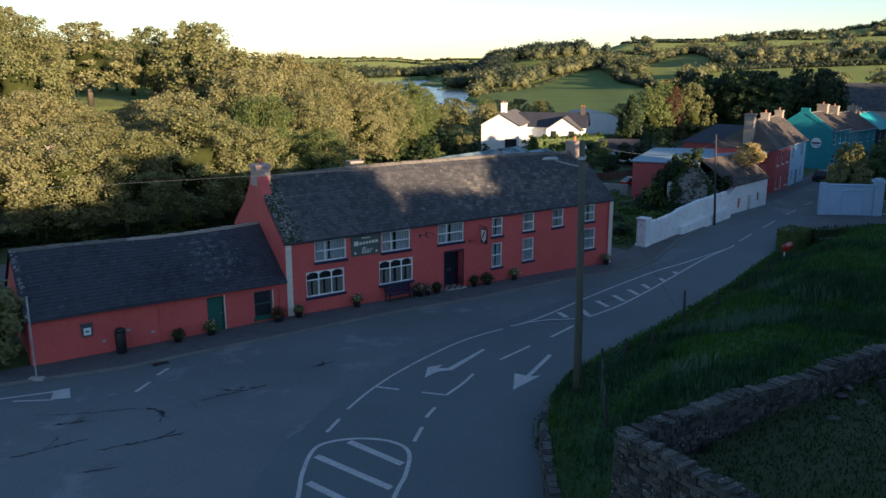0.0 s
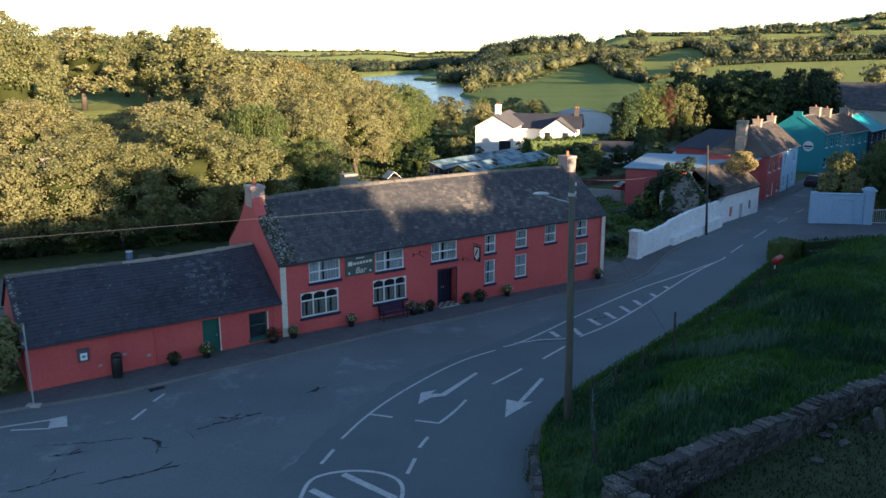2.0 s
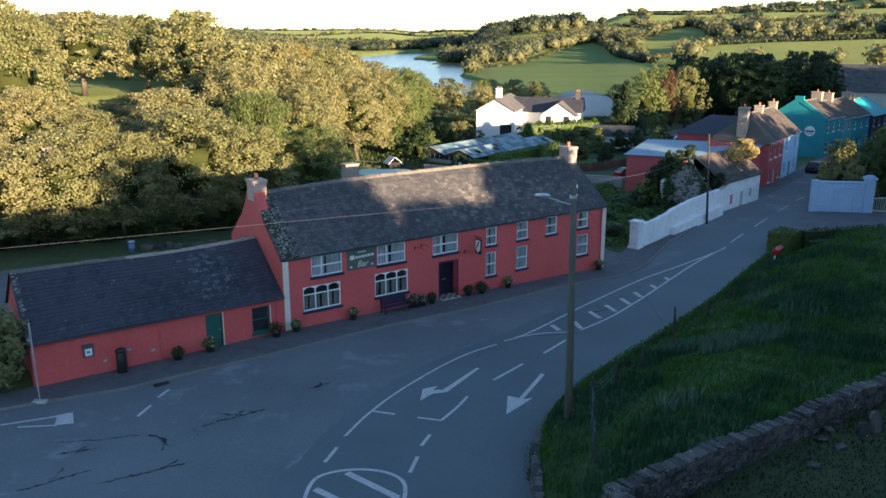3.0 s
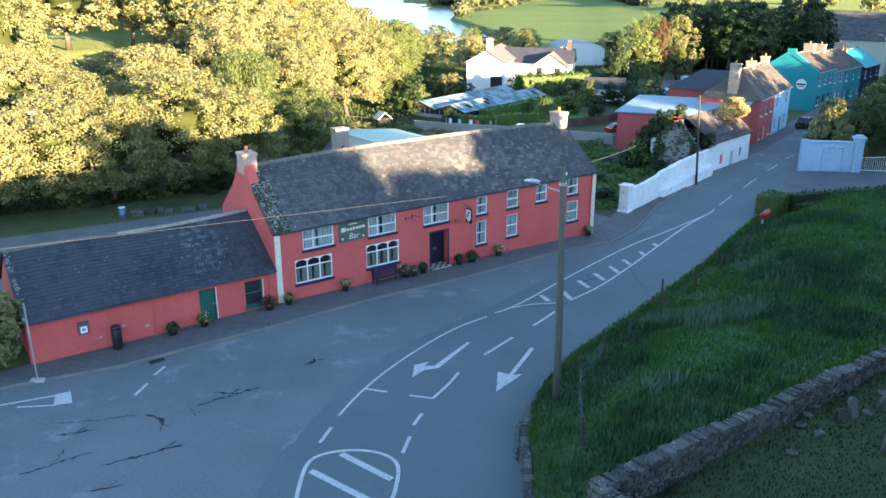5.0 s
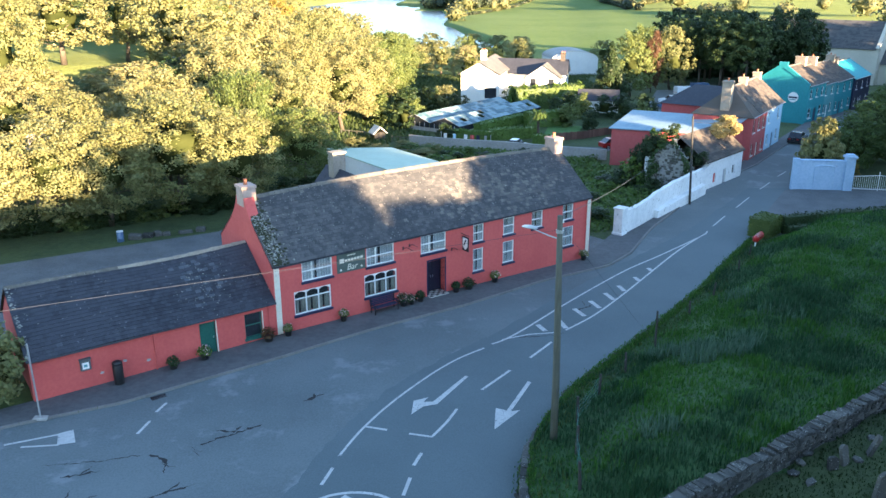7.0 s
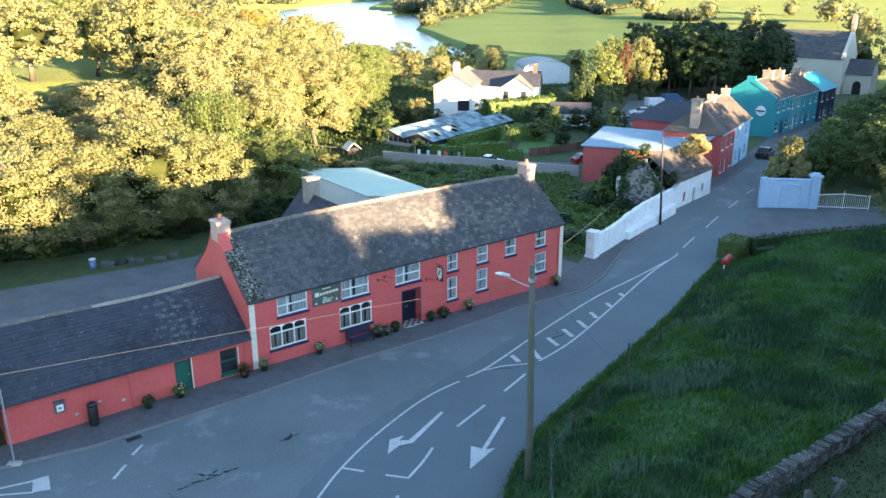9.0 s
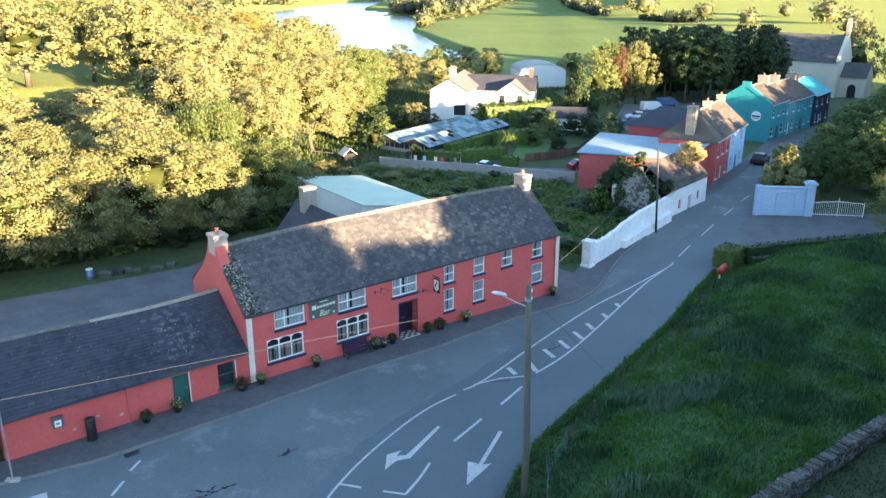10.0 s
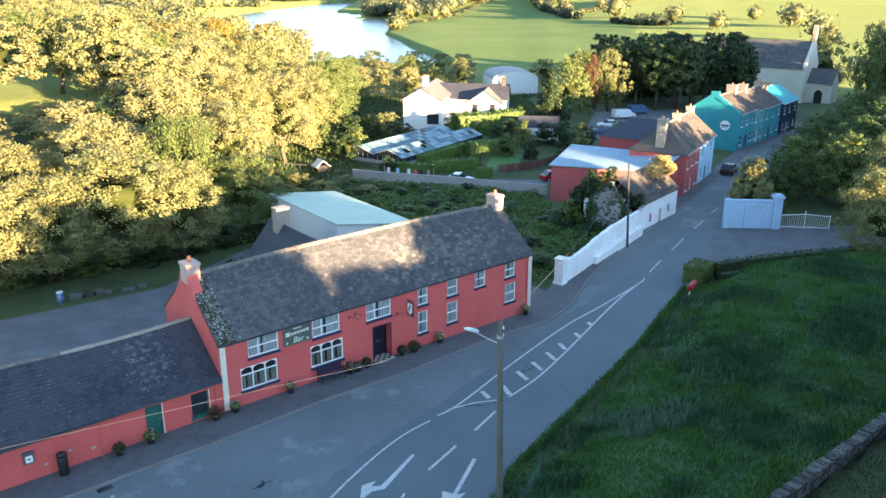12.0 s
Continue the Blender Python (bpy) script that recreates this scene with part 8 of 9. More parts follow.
for az, r in ((7.4, 948), (8.4, 952), (9.4, 958), (10.3, 966), (11.0, 985), (6.4, 950)):
    put(az, r, hr.uniform(8, 10), hr.uniform(13, 16), 0.1)
# wooded far banks of the river
belt(150, -7.5, 1.0, (1000, 1135), (1100, 1200), (6, 9), (8, 13), 0.6)
belt(80, -2.0, 3.2, (1140, 960), (1400, 1200), (7, 10), (9, 14), 0.45)
for r0, lo, hi in ((1450, -10, 4), (1750, -12, 6), (2150, -14, 8), (2600, -20, 10)):
    hedgerow([polar(lo + (hi - lo) * i / 12, r0 * (1 + 0.04 * math.sin(i * 1.3 + r0))) for i in range(13)], 12, 0.25, (4, 7), (2.5, 4.5), 0.7, (7, 10, 7, 11))
# diagonal hedge and field trees on the slope
hedgerow([polar(11.6, 930), polar(12.8, 850), polar(14.2, 900), polar(15.4, 990), polar(16.6, 1060)], 4.5, 0.55, (3, 4.5), (4, 6), 0.3, (5.5, 8.5, 8, 13))
hedgerow([polar(13.2, 700), polar(14.0, 640), polar(15.6, 650), polar(17.0, 690), polar(18.4, 720)], 3.2, 0.12, (2, 3), (2.2, 3.6), 0.6)
hedgerow([polar(16.6, 1060), polar(18.4, 900), polar(19.0, 760)], 4.0, 0.4, (3, 5), (3, 5), 0.6, (6, 9, 9, 14))
for az, r, rad, h in ((16.9, 590, 9.5, 16.5), (20.7, 545, 6.5, 12.5), (23.4, 500, 6, 10), (28.0, 515, 9.5, 13.5), (15.0, 520, 6.0, 13), (25.6, 560, 5, 9), (29.5, 430, 8, 13)):
    put(az, r, rad, h, 0.0)
# dark hedge along the big pasture, a row of old trees above it
hedgerow([polar(18.3, 725), polar(21, 735), polar(24, 745), polar(27, 752), polar(31, 760)], 2.4, 0.03, (2.4, 3.6), (4.0, 6.0), 1.0)
belt(30, 17.8, 24.4, (790, 800), (900, 900), (7, 10), (12, 17), 0.35)
belt(26, 24.4, 31, (840, 850), (980, 980), (7, 10.5), (12, 17), 0.4)
belt(18, 20, 25, (765, 770), (785, 790), (4.5, 6.5), (7, 9), 0.0)
belt(34, 27.6, 31, (770, 770), (830, 830), (6, 8), (12, 16), 0.95)
# hedges and trees towards the skyline
for r0, lo, hi in ((1050, 12, 17), (1130, 17, 31), (1320, 12.5, 31), (1480, 12, 24), (1650, 19, 31), (1900, 22, 31), (2150, 23, 31)):
    hedgerow([polar(lo + (hi - lo) * i / 10, r0 * (1 + 0.02 * math.sin(i * 1.7 + r0))) for i in range(11)], 7, 0.10, (3.5, 5.5), (2.6, 4.2), 0.7, (6, 9, 7, 11))
for az, r0, r1 in ((13.4, 1050, 1480), (20.2, 1000, 1480), (25.4, 1130, 1650), (27.6, 1320, 2100)):
    hedgerow([polar(az + 0.5 * math.sin(r / 90), r) for r in range(r0, r1, 40)], 7, 0.12, (3.5, 5), (2.6, 4), 0.7)
belt(34, 18, 23, (1480, 1560), (1560, 1640), (6, 9), (8, 12), 0.6)
# wooded slopes beyond the near wood
for _ in range(420):
    put(hr.uniform(-35, -6.5), hr.uniform(330, 640), hr.uniform(5.5, 8.5), hr.uniform(9, 13), 0.25)
for _ in range(170):
    put(hr.uniform(-16, -6.5), hr.uniform(640, 1050), hr.uniform(6, 9), hr.uniform(8, 12), 0.3)
for _ in range(120):
    put(hr.uniform(-34, -16), hr.uniform(640, 1000), hr.uniform(6, 9), hr.uniform(8, 12), 0.4)
far_wood("far_wood", olive, "leaf_far_olive", "distant olive-green hedgerow trees and woods", 31)
far_wood("far_wood", green, "leaf_far_green", "distant dark green hedgerow trees and woods", 32)


# ---- near side: pole, fence, stone walls, churchyard ----
pole = thing("utility_pole", pose(5.55, 31.8, gz(5.55, 31.8)), "tall weathered wooden pole carrying cables and a street lamp", "pole")
pz0 = gz(5.55, 31.8)
part("shaft", MB().tube([(0.02, 0, -0.5), (0, 0, 3), (-0.06, 0.06, 7), (-0.12, 0.12, 11.95 - pz0)], [0.17, 0.16, 0.14, 0.115], 14), M["pole_wood"], pole, smooth=True)
top = 11.3 - pz0
part("bracket", MB().tube([(-0.12, 0.1, top - 0.35), (-0.5, 0.5, top - 0.32), (-1.05, 1.12, top - 0.22)], [0.03, 0.028, 0.025], 8), M["steel_grey"], pole)
lampm = pose(-1.2, 1.3, top - 0.2, 0, 6, 132)
lb = MB()
prof = [(-0.42, 0.05), (-0.30, 0.13), (0.0, 0.16), (0.30, 0.12), (0.42, 0.03)]
for i, (x, w) in enumerate(prof):
    for k in range(10):
        t = 2 * math.pi * k / 10
        lb.v.append(tuple(lampm @ Vector((x, math.cos(t) * w, 0.10 * math.sin(t) * (1 if math.sin(t) > 0 else 0.5) * (w / 0.16)))))
lb.f += [(i * 10 + k, i * 10 + (k + 1) % 10, (i + 1) * 10 + (k + 1) % 10, (i + 1) * 10 + k) for i in range(4) for k in range(10)] + [tuple(range(10))[::-1], tuple(range(40, 50))]
part("lamp_head", lb, M["galv"], pole, "pale street lamp head", True)
for dz in (0.0, 0.35):
    part("insulator", MB().tube([(-0.12 + 0.13, 0.1, top + dz), (-0.12 + 0.13, 0.1, top + dz + 0.12)], [0.045, 0.03], 8), M["white"], pole)
part("stay_clamp", MB().tube([(-0.12, 0.1, top - 0.08), (-0.12, 0.1, top + 0.05)], 0.15, 12), M["galv"], pole)


def cable(a, b, sag, r, label, n=24, mat="cable"):
    a, b = Vector(a), Vector(b)
    pts = [a.lerp(b, i / n) - Vector((0, 0, sag * 4 * (i / n) * (1 - i / n))) for i in range(n + 1)]
    return solo("overhead_cable", MB().tube(pts, r, 6), M[mat], label, "cable", smooth=True)


cable((5.42, 31.9, 11.35), (-62, 5.7, 11.0), 0.12, 0.006, "pale overhead cable running along the road")
cable((5.45, 31.95, 11.9), (25.85, 77.55, 7.6), 0.9, 0.012, "sagging pale cable between two poles")
cable((5.5, 31.7, 11.5), (12.4, 41.2, 2.1), 0.0, 0.005, "thin steel stay wire of the pole", 6)
pole2 = thing("utility_pole", pose(26.25, 77.35, -0.5), "dark wooden pole beside the whitewashed cottage", "pole")
part("shaft", MB().tube([(0, 0, -0.4), (-0.2, 0.1, 4.0), (-0.45, 0.2, 8.7)], [0.115, 0.10, 0.08], 12), M["post_wood"], pole2, smooth=True)
cable((25.85, 77.55, 7.7), (39.9, 97.1, 5.0), 0.5, 0.018, "thin dark cable from pole to house", 14, "rubber")
for x, y, h in ((73.0, 146.0, 8.4), (86, 161, 7.6)):
    lp = thing("street_lamp", pose(x, y, gz(x, y), 0, 0, 47), "slim street lamp among the terrace roofs", "street lamp", group="street lamps")
    part("post", MB().tube([(0, 5, 0), (0, 5, h)], [0.08, 0.05], 8), M["galv"], lp)
    part("lamp_head", MB().bevel_box(-0.3, 0.3, 4.8, 5.2, h - 0.1, h + 0.35, 0.05), M["carwhite"], lp)

# post and wire fence on the bank
fence = thing("post_and_wire_fence", pose(0, 0, 0), "old dark wooden posts with slack wire above the road", "fence")
fpos = [(5.9, 27.3), (6.25, 30.0), (6.85, 33.0), (8.7, 36.9), (11.0, 40.6), (13.6, 44.0), (17.3, 49.1), (20.0, 52.4), (23.6, 57.2), (26.0, 61.3)]
frg = random.Random(14)
tops = []
for i, (x, y) in enumerate(fpos):
    z, h = gz(x, y), (1.25, 1.3, 1.35, 1.15, 1.2, 2.3, 1.0, 1.0, 0.9, 0.9)[i]
    dx, dy = frg.uniform(-0.1, 0.1), frg.uniform(-0.1, 0.1)
    part("post", MB().tube([(x, y, z - 0.4), (x + dx * 0.5, y + dy * 0.5, z + h * 0.5), (x + dx, y + dy, z + h)], [0.075, 0.07, 0.06], 8), M["post_wood"], fence)
    tops.append((Vector((x, y, z)), h))
for lv_ in (0.45, 0.85):
    for (a, ha), (b, hb) in zip(tops, tops[1:]):
        mid = a.lerp(b, 0.5) + Vector((0, 0, lv_ - 0.06))
        part("wire", MB().tube([a + Vector((0, 0, lv_)), mid, b + Vector((0, 0, lv_))], 0.004, 4), M["wire"], fence)
# loose grey-green netting sagging on the first bays
for (a, ha), (b, hb) in list(zip(tops, tops[1:]))[:3]:
    nb_ = MB()
    for i in range(9):
        p = a.lerp(b, i / 8)
        for j in range(5):
            nb_.v.append((p.x + 0.04 * math.sin(i * 2 + j), p.y + 0.04 * math.cos(i * 3 + j), p.z + 1.0 * j / 4 - 0.1 * math.sin(math.pi * i / 8) * (j / 4)))
    nf = [(i * 5 + j, i * 5 + j + 1, i * 5 + j + 6, i * 5 + j + 5) for i in range(8) for j in range(4)]
    net = MB()
    for f in nf:
        q = [Vector(nb_.v[k]) for k in f]
        for u, v in ((0, 1), (1, 2)):
            net.tube([q[u], q[v]], 0.008, 3, False)
    part("netting", net, M["green_paint"], fence, "slack green wire netting")


def rubble(line, top_of, base_of, thick, course, length, seed, cope=True):
    """Stones of a dry wall along a line: returns lists of (vertices, along) for face stones and coping stones."""
    rs = random.Random(seed)
    out, copes = [], []
    P = [Vector((*p, 0)) for p in line]
    ln = [0]
    for a, b in zip(P, P[1:]):
        ln.append(ln[-1] + (b - a).length)
    def at(t):
        t = max(0, min(ln[-1] - 1e-6, t))
        j = max(k for k in range(len(ln) - 1) if ln[k] <= t)
        d = (P[j + 1] - P[j]).normalized()
        return P[j] + d * (t - ln[j]), d
    def stone(t0, t1, z0, z1, w, list_, tilt=0.0):
        (a, da), (b, db) = at(t0), at(t1)
        na, nb = Vector((-da.y, da.x, 0)), Vector((-db.y, db.x, 0))
        vs = []
        for p, n, d in ((a, na, da), (b, nb, db)):
            for sg in (-1, 1):
                for z in (z0, z1):
                    q = p + n * sg * w / 2 + d * tilt * (1 if z == z1 else 0)
                    vs.append((q.x + rs.uniform(-0.025, 0.025), q.y + rs.uniform(-0.025, 0.025), z + rs.uniform(-0.025, 0.025)))
        list_.append((vs, (t0 + t1) / 2))
    t = 0.0
    rows = 30
    for r in range(rows):
        t = -rs.uniform(0, length)
        while t < ln[-1]:
            L = length * rs.uniform(0.6, 1.5)
            p, _ = at(t + L / 2)
            z1 = top_of(t + L / 2, p) - r * course
            if z1 > base_of(p) - 0.15:
                stone(max(t, 0) + 0.008, min(t + L, ln[-1]) - 0.008, z1 - course + 0.008, z1, thick * rs.uniform(0.88, 1.1) + r * 0.012, out)
            t += L
    t = 0.0
    while cope and t < ln[-1]:
        L = rs.uniform(0.14, 0.30)
        p, _ = at(t + L / 2)
        z = top_of(t + L / 2, p)
        stone(t + 0.006, t + L - 0.006, z - 0.01, z + rs.uniform(0.03, 0.13), thick * rs.uniform(0.7, 1.05), copes, rs.uniform(-0.06, 0.06))
        t += L
    return out, copes


STONE_F = [(0, 1, 3, 2), (4, 6, 7, 5), (0, 4, 5, 1), (2, 3, 7, 6), (1, 5, 7, 3), (0, 2, 6, 4)]


def lay(parent, stones, keep, name):
    """The chosen stones as parts, the rest joined."""
    rest = MB()
    for i, (vs, t) in enumerate(stones):
        if keep(i, t):
            c = sum((Vector(v) for v in vs), Vector()) / 8
            part(name, MB().add(vs, STONE_F), M["stone"], parent)
        else:
            rest.add(vs, STONE_F)
    if rest.v:
        tagged(part(name + "_rest", rest, M["stone"], parent), kind="stuff")


ywall = thing("dry_stone_wall", pose(0, 0, 0), "grey dry-stone churchyard wall with rough upright coping", "wall")
yl = YARD_WALL[1:-1]
core_top = lambda t, p: float(np.interp(p.x, [4.8, 16.4, 25.5, 40], [5.25, 4.85, 4.62, 4.55])) + 0.05 * math.sin(t * 0.9) + 0.04 * math.sin(t * 2.3)
face, copes = rubble(yl, core_top, lambda p: min(gz(p.x - 0.5, p.y + 0.5), gz(p.x + 0.5, p.y - 0.5)), 0.55, 0.17, 0.30, 50)
part("core", run_wall(yl, lambda u: 0.9, 0.40, lambda p: core_top(0, p) - 1.05, 0.02, random.Random(2), 10), M["stone"], ywall)

rwall = thing("retaining_wall", pose(0, 0, 0), "low rubble retaining wall edging the road bend", "wall")
rface, rc = rubble([(3.2, 14), (3.42, 18), (3.62, 25), (3.82, 28.5), (4.32, 31.3), (5.1, 33.3), (5.9, 35.0)], lambda t, p: float(road_z(p.x, p.y)) + 0.98 * (1 - max(0, min(1, (p.y - 31) / 5))) + 0.04 * math.sin(t * 2), lambda p: float(road_z(p.x, p.y)), 0.34, 0.20, 0.36, 51, cope=False)

# headstones and fallen stones in the churchyard
def headstone(x, y, w, h, tilt, turn, mat="stone"):
    n = 8
    out = [(-w / 2, -0.3)] + [(-w / 2 * math.cos(math.pi * i / n), h - w * 0.35 + w * 0.35 * math.sin(math.pi * i / n)) for i in range(n + 1)] + [(w / 2, -0.3)]
    return solo("headstone", MB().prism(out, "y", -0.07, 0.07), M[mat], "old leaning grey headstone in grass", "headstone", Matrix.Translation((x, y, gz(x, y))) @ pose(0, 0, 0, tilt, 0, turn), group="headstones")
headstone(15.3, 23.4, 0.55, 1.15, 6, 20)
headstone(15.2, 25.5, 0.4, 0.75, -14, 35)
headstone(16.4, 26.1, 0.35, 0.9, 18, 70)
headstone(14.6, 25.2, 0.4, 0.5, -8, 10)
headstone(20.6, 27.4, 0.5, 0.9, 5, 25)
headstone(24.5, 29.5, 0.5, 1.0, -6, 15)
for i, (x, y) in enumerate(((13.0, 24.9), (13.4, 24.4), (15.8, 25.7), (12.0, 23.2), (14.1, 26.2), (17.1, 27.2), (13.6, 25.6))):
    sb = MB()
    v, f = ICO1
    rs = np.random.default_rng(i)
    vv = v * np.array([0.26, 0.2, 0.12]) * rs.uniform(0.7, 1.25, (len(v), 1))
    sb.add([tuple(p) for p in vv], [tuple(t) for t in f])
    solo("fallen_stone", sb, M["stone"], "loose grey stone lying in the grass", "stone", Matrix.Translation((x, y, gz(x, y) + 0.05)) @ pose(0, 0, 0, 0, 0, i * 50), group="fallen stones")

# low dark wall between field and apron, and the red board by the bush
hedge([(31.2, 67.6), (37, 69.0), (45, 70.3), (54, 71.8)], 0.9, 1.5, "low dark overgrown wall along the field's top", "leaf_dark", per=60, size=0.22, base=-0.3)
rbd = thing("red_marker", pose(27.6, 64.0, gz(27.6, 64.0), 0, 0, 52), "red rounded marker on a white post at the roadside", "marker")
part("post", MB().tube([(-0.3, 0, -0.3), (-0.3, 0, 0.7)], 0.06, 8), M["white"], rbd)
part("board", MB().bevel_box(-0.5, 1.3, -0.25, 0.25, 0.35, 0.95, 0.16), M["carred"], rbd)
marking(strip([(26.3, 63.7), (29.0, 67.4)], 0.16), "white edge line beside the bush")

# ---- grass blades ----
def blades(name, pts, length, width, mat, label, seed, lean=0.35):
    """Tapering grass blades at points (n, 3): two triangles a blade."""
    r = np.random.default_rng(seed)
    n = len(pts)
    t = r.uniform(0, 2 * np.pi, n)
    d = np.stack([np.cos(t), np.sin(t), np.zeros(n)], 1)
    s = np.stack([-np.sin(t), np.cos(t), np.zeros(n)], 1)
    L = (length * r.uniform(0.55, 1.3, n))[:, None] if np.isscalar(length) else (length * r.uniform(0.55, 1.3, n))[:, None]
    w = width * r.uniform(0.7, 1.3, (n, 1))
    up = np.array([[0, 0, 1.0]])
    ln = r.uniform(0.1, 1.0, (n, 1)) * lean
    v = np.stack([pts - s * w / 2, pts + s * w / 2, pts + up * L * 0.6 + d * L * ln * 0.4 + s * w * 0.4, pts + up * L * 0.92 + d * L * ln], 1).reshape(-1, 3)
    i = np.arange(n)[:, None] * 4
    me = fast_mesh(name, v, np.concatenate([i + np.array([[0, 1, 2]]), i + np.array([[0, 2, 3]])]), M[mat])
    return solo(name, me, M[mat], label, "grass", kind="stuff")


def scatter(n, x0, x1, y0, y1, test, seed):
    r = np.random.default_rng(seed)
    x, y = r.uniform(x0, x1, n), r.uniform(y0, y1, n)
    ok = test(x, y)
    x, y = x[ok], y[ok]
    return np.stack([x, y, land_z(x, y) - 0.02], 1)


in_field = lambda x, y: (side(EDGE, x, y) > 0.25) & (side(YARD_WALL, x, y) < -0.5) & (y < 65.5 + 0.18 * (x - 28.5))
p = scatter(210000, 3, 52, 16, 70, in_field, 61)
clump = 0.5 + 0.5 * np.sin(p[:, 0] * 1.3 + 2 * np.sin(p[:, 1] * 0.7)) * np.sin(p[:, 1] * 1.1 + 1.5 * np.sin(p[:, 0] * 0.5))
near_road = ss(side(EDGE, p[:, 0], p[:, 1]) / 4)
rank = np.sin(p[:, 0] * 0.42 + 1.3 * np.sin(p[:, 1] * 0.31)) * np.sin(p[:, 1] * 0.36 + 1.1 * np.sin(p[:, 0] * 0.23) + 1.0) + 0.35 * np.sin(p[:, 0] * 2.1) * np.sin(p[:, 1] * 1.7) + np.random.default_rng(3).normal(0, 0.22, len(p)) > 0.22
tall = (0.16 + 0.30 * clump ** 2) * (0.5 + 0.5 * near_road)
blades("grass", p[~rank], tall[~rank], 0.06, "blade", "long tussocky green field grass", 62)
blades("grass", p[rank], tall[rank] * 1.5 + 0.08, 0.05, "blade_grey", "taller grey-green rank grass in the field", 65)
pv = scatter(60000, 3, 40, 16, 66, lambda x, y: (side(EDGE, x, y) > 0.2) & (side(EDGE, x, y) < 1.0 + 0.9 * np.sin(y * 0.5) ** 2) & (side(YARD_WALL, x, y) < -0.5), 66)
blades("grass", pv, 0.26, 0.05, "blade_rough", "dry olive grass along the road's edge", 67, 0.5)
p = scatter(90000, 4, 40, 8, 42, lambda x, y: side(YARD_WALL, x, y) > 0.4, 63)
blades("grass", p, 0.13, 0.05, "blade_short", "short churchyard grass", 64)
def tuft_pts(cx, cy, r, n, seed):
    q = np.random.default_rng(seed)
    t, rr = q.uniform(0, 2 * np.pi, n), r * np.sqrt(q.uniform(0, 1, n))
    x, y = cx + rr * np.cos(t), cy + rr * np.sin(t)
    return np.stack([x, y, land_z(x, y) - 0.02], 1)
tp = [tuft_pts(cx, cy, r, n, 70 + i) for i, (cx, cy, r, n) in enumerate(((15.0, 41.2, 1.3, 420), (16.3, 39.6, 1.1, 300), (13.4, 42.2, 0.9, 200), (17.6, 41.0, 1.0, 220), (9.6, 29.8, 0.9, 160), (14.4, 39.0, 1.0, 200), (20.8, 50.4, 1.2, 120), (21.4, 44.9, 1.4, 120)))]
blades("dry_grass", np.concatenate(tp), 0.7, 0.05, "straw", "pale seeding grass standing in the field", 80, 0.3)

blades("grass", RG, 0.62, 0.20, "blade_rough", "rough uncut grass between the wood and the gardens", 81, 0.5)
# ragged grass and bare earth along the road's edge
ed = resample(EDGE, [((4, 12), 420)])
vs_, vr2 = MB(), random.Random(33)
for i, p in enumerate(ed):
    d = (ed[min(i + 1, len(ed) - 1)] - ed[max(i - 1, 0)]).normalized()
    n = Vector((d.y, -d.x, 0))
    w = 0.16 + 0.12 * math.sin(i * 0.31) * math.sin(i * 0.11) + vr2.uniform(-0.06, 0.08)
    for q, up in ((p - n * w, 0.006), (p + n * 0.12, 0.03)):
        vs_.v.append((q.x, q.y, float(road_z(q.x, q.y)) + up))
vs_.f += [(2 * i, 2 * i + 1, 2 * i + 3, 2 * i + 2) for i in range(len(ed) - 1)]
solo("verge", vs_, M["earth"], "strip of dark earth and grit along the road's edge", "verge", kind="structure")
q = np.random.default_rng(35)
k = q.integers(0, len(ed), 9000)
off = q.normal(0.12, 0.16, 9000)
ep = np.array([(ed[i].x, ed[i].y) for i in k]) + q.uniform(-0.1, 0.1, (9000, 2))
dn = np.array([((ed[min(i + 1, len(ed) - 1)] - ed[max(i - 1, 0)]).normalized())[:2] for i in k])
ep = ep + np.stack([dn[:, 1], -dn[:, 0]], 1) * off[:, None]
blades("grass", np.stack([ep[:, 0], ep[:, 1], np.where(off > 0, land_z(ep[:, 0], ep[:, 1]), road_z(ep[:, 0], ep[:, 1]))], 1), 0.17, 0.05, "blade", "ragged grass creeping over the road's edge", 82, 0.6)

# ---- things in front of the bar ----
def at_pub(s, b, z=None, turn=0.0):
    q = PUB @ Vector((s, b, 0))
    zz = float(road_z(q.x, q.y)) + 0.12 if z is None else z
    return Matrix.Translation((q.x, q.y, zz)) @ pose(0, 0, 0, 0, 0, 33.93 + turn)


# fascia sign: board, border and lettering
sign = thing("fascia_sign", PUB, "dark green bar sign with pale lettering between upper windows", "sign")
part("board", MB().bevel_box(4.36, 6.42, -0.05, -0.002, 3.22, 4.52, 0.01), M["signgreen"], sign)
fnt = bpy.data.curves.new("lettering", "FONT")
fnt.body, fnt.size, fnt.align_x, fnt.extrude, fnt.shear = "Bar", 0.56, "CENTER", 0.006, 0.25
lt = new("lettering", fnt)
lt.parent = sign
lt.matrix_local = pose(5.42, -0.058, 3.36, 90, 0, 0)
fnt.materials.append(M["cream"])
tagged(lt, "pale slanted lettering")
for i, (x0, x1, z0, z1) in enumerate(((4.55, 4.86, 3.88, 4.16), (4.92, 5.10, 3.92, 4.08), (5.15, 5.31, 3.93, 4.09), (5.36, 5.54, 3.94, 4.10), (5.59, 5.75, 3.95, 4.11), (5.80, 5.98, 3.96, 4.12), (6.03, 6.24, 3.97, 4.13))):
    part("bar", MB().bevel_box(x0, x1, -0.062, -0.05, z0, z1, 0.004), M["cream"], sign)
part("flourish", MB().bevel_box(5.1, 5.7, -0.062, -0.05, 4.30, 4.36, 0.004), M["cream"], sign)
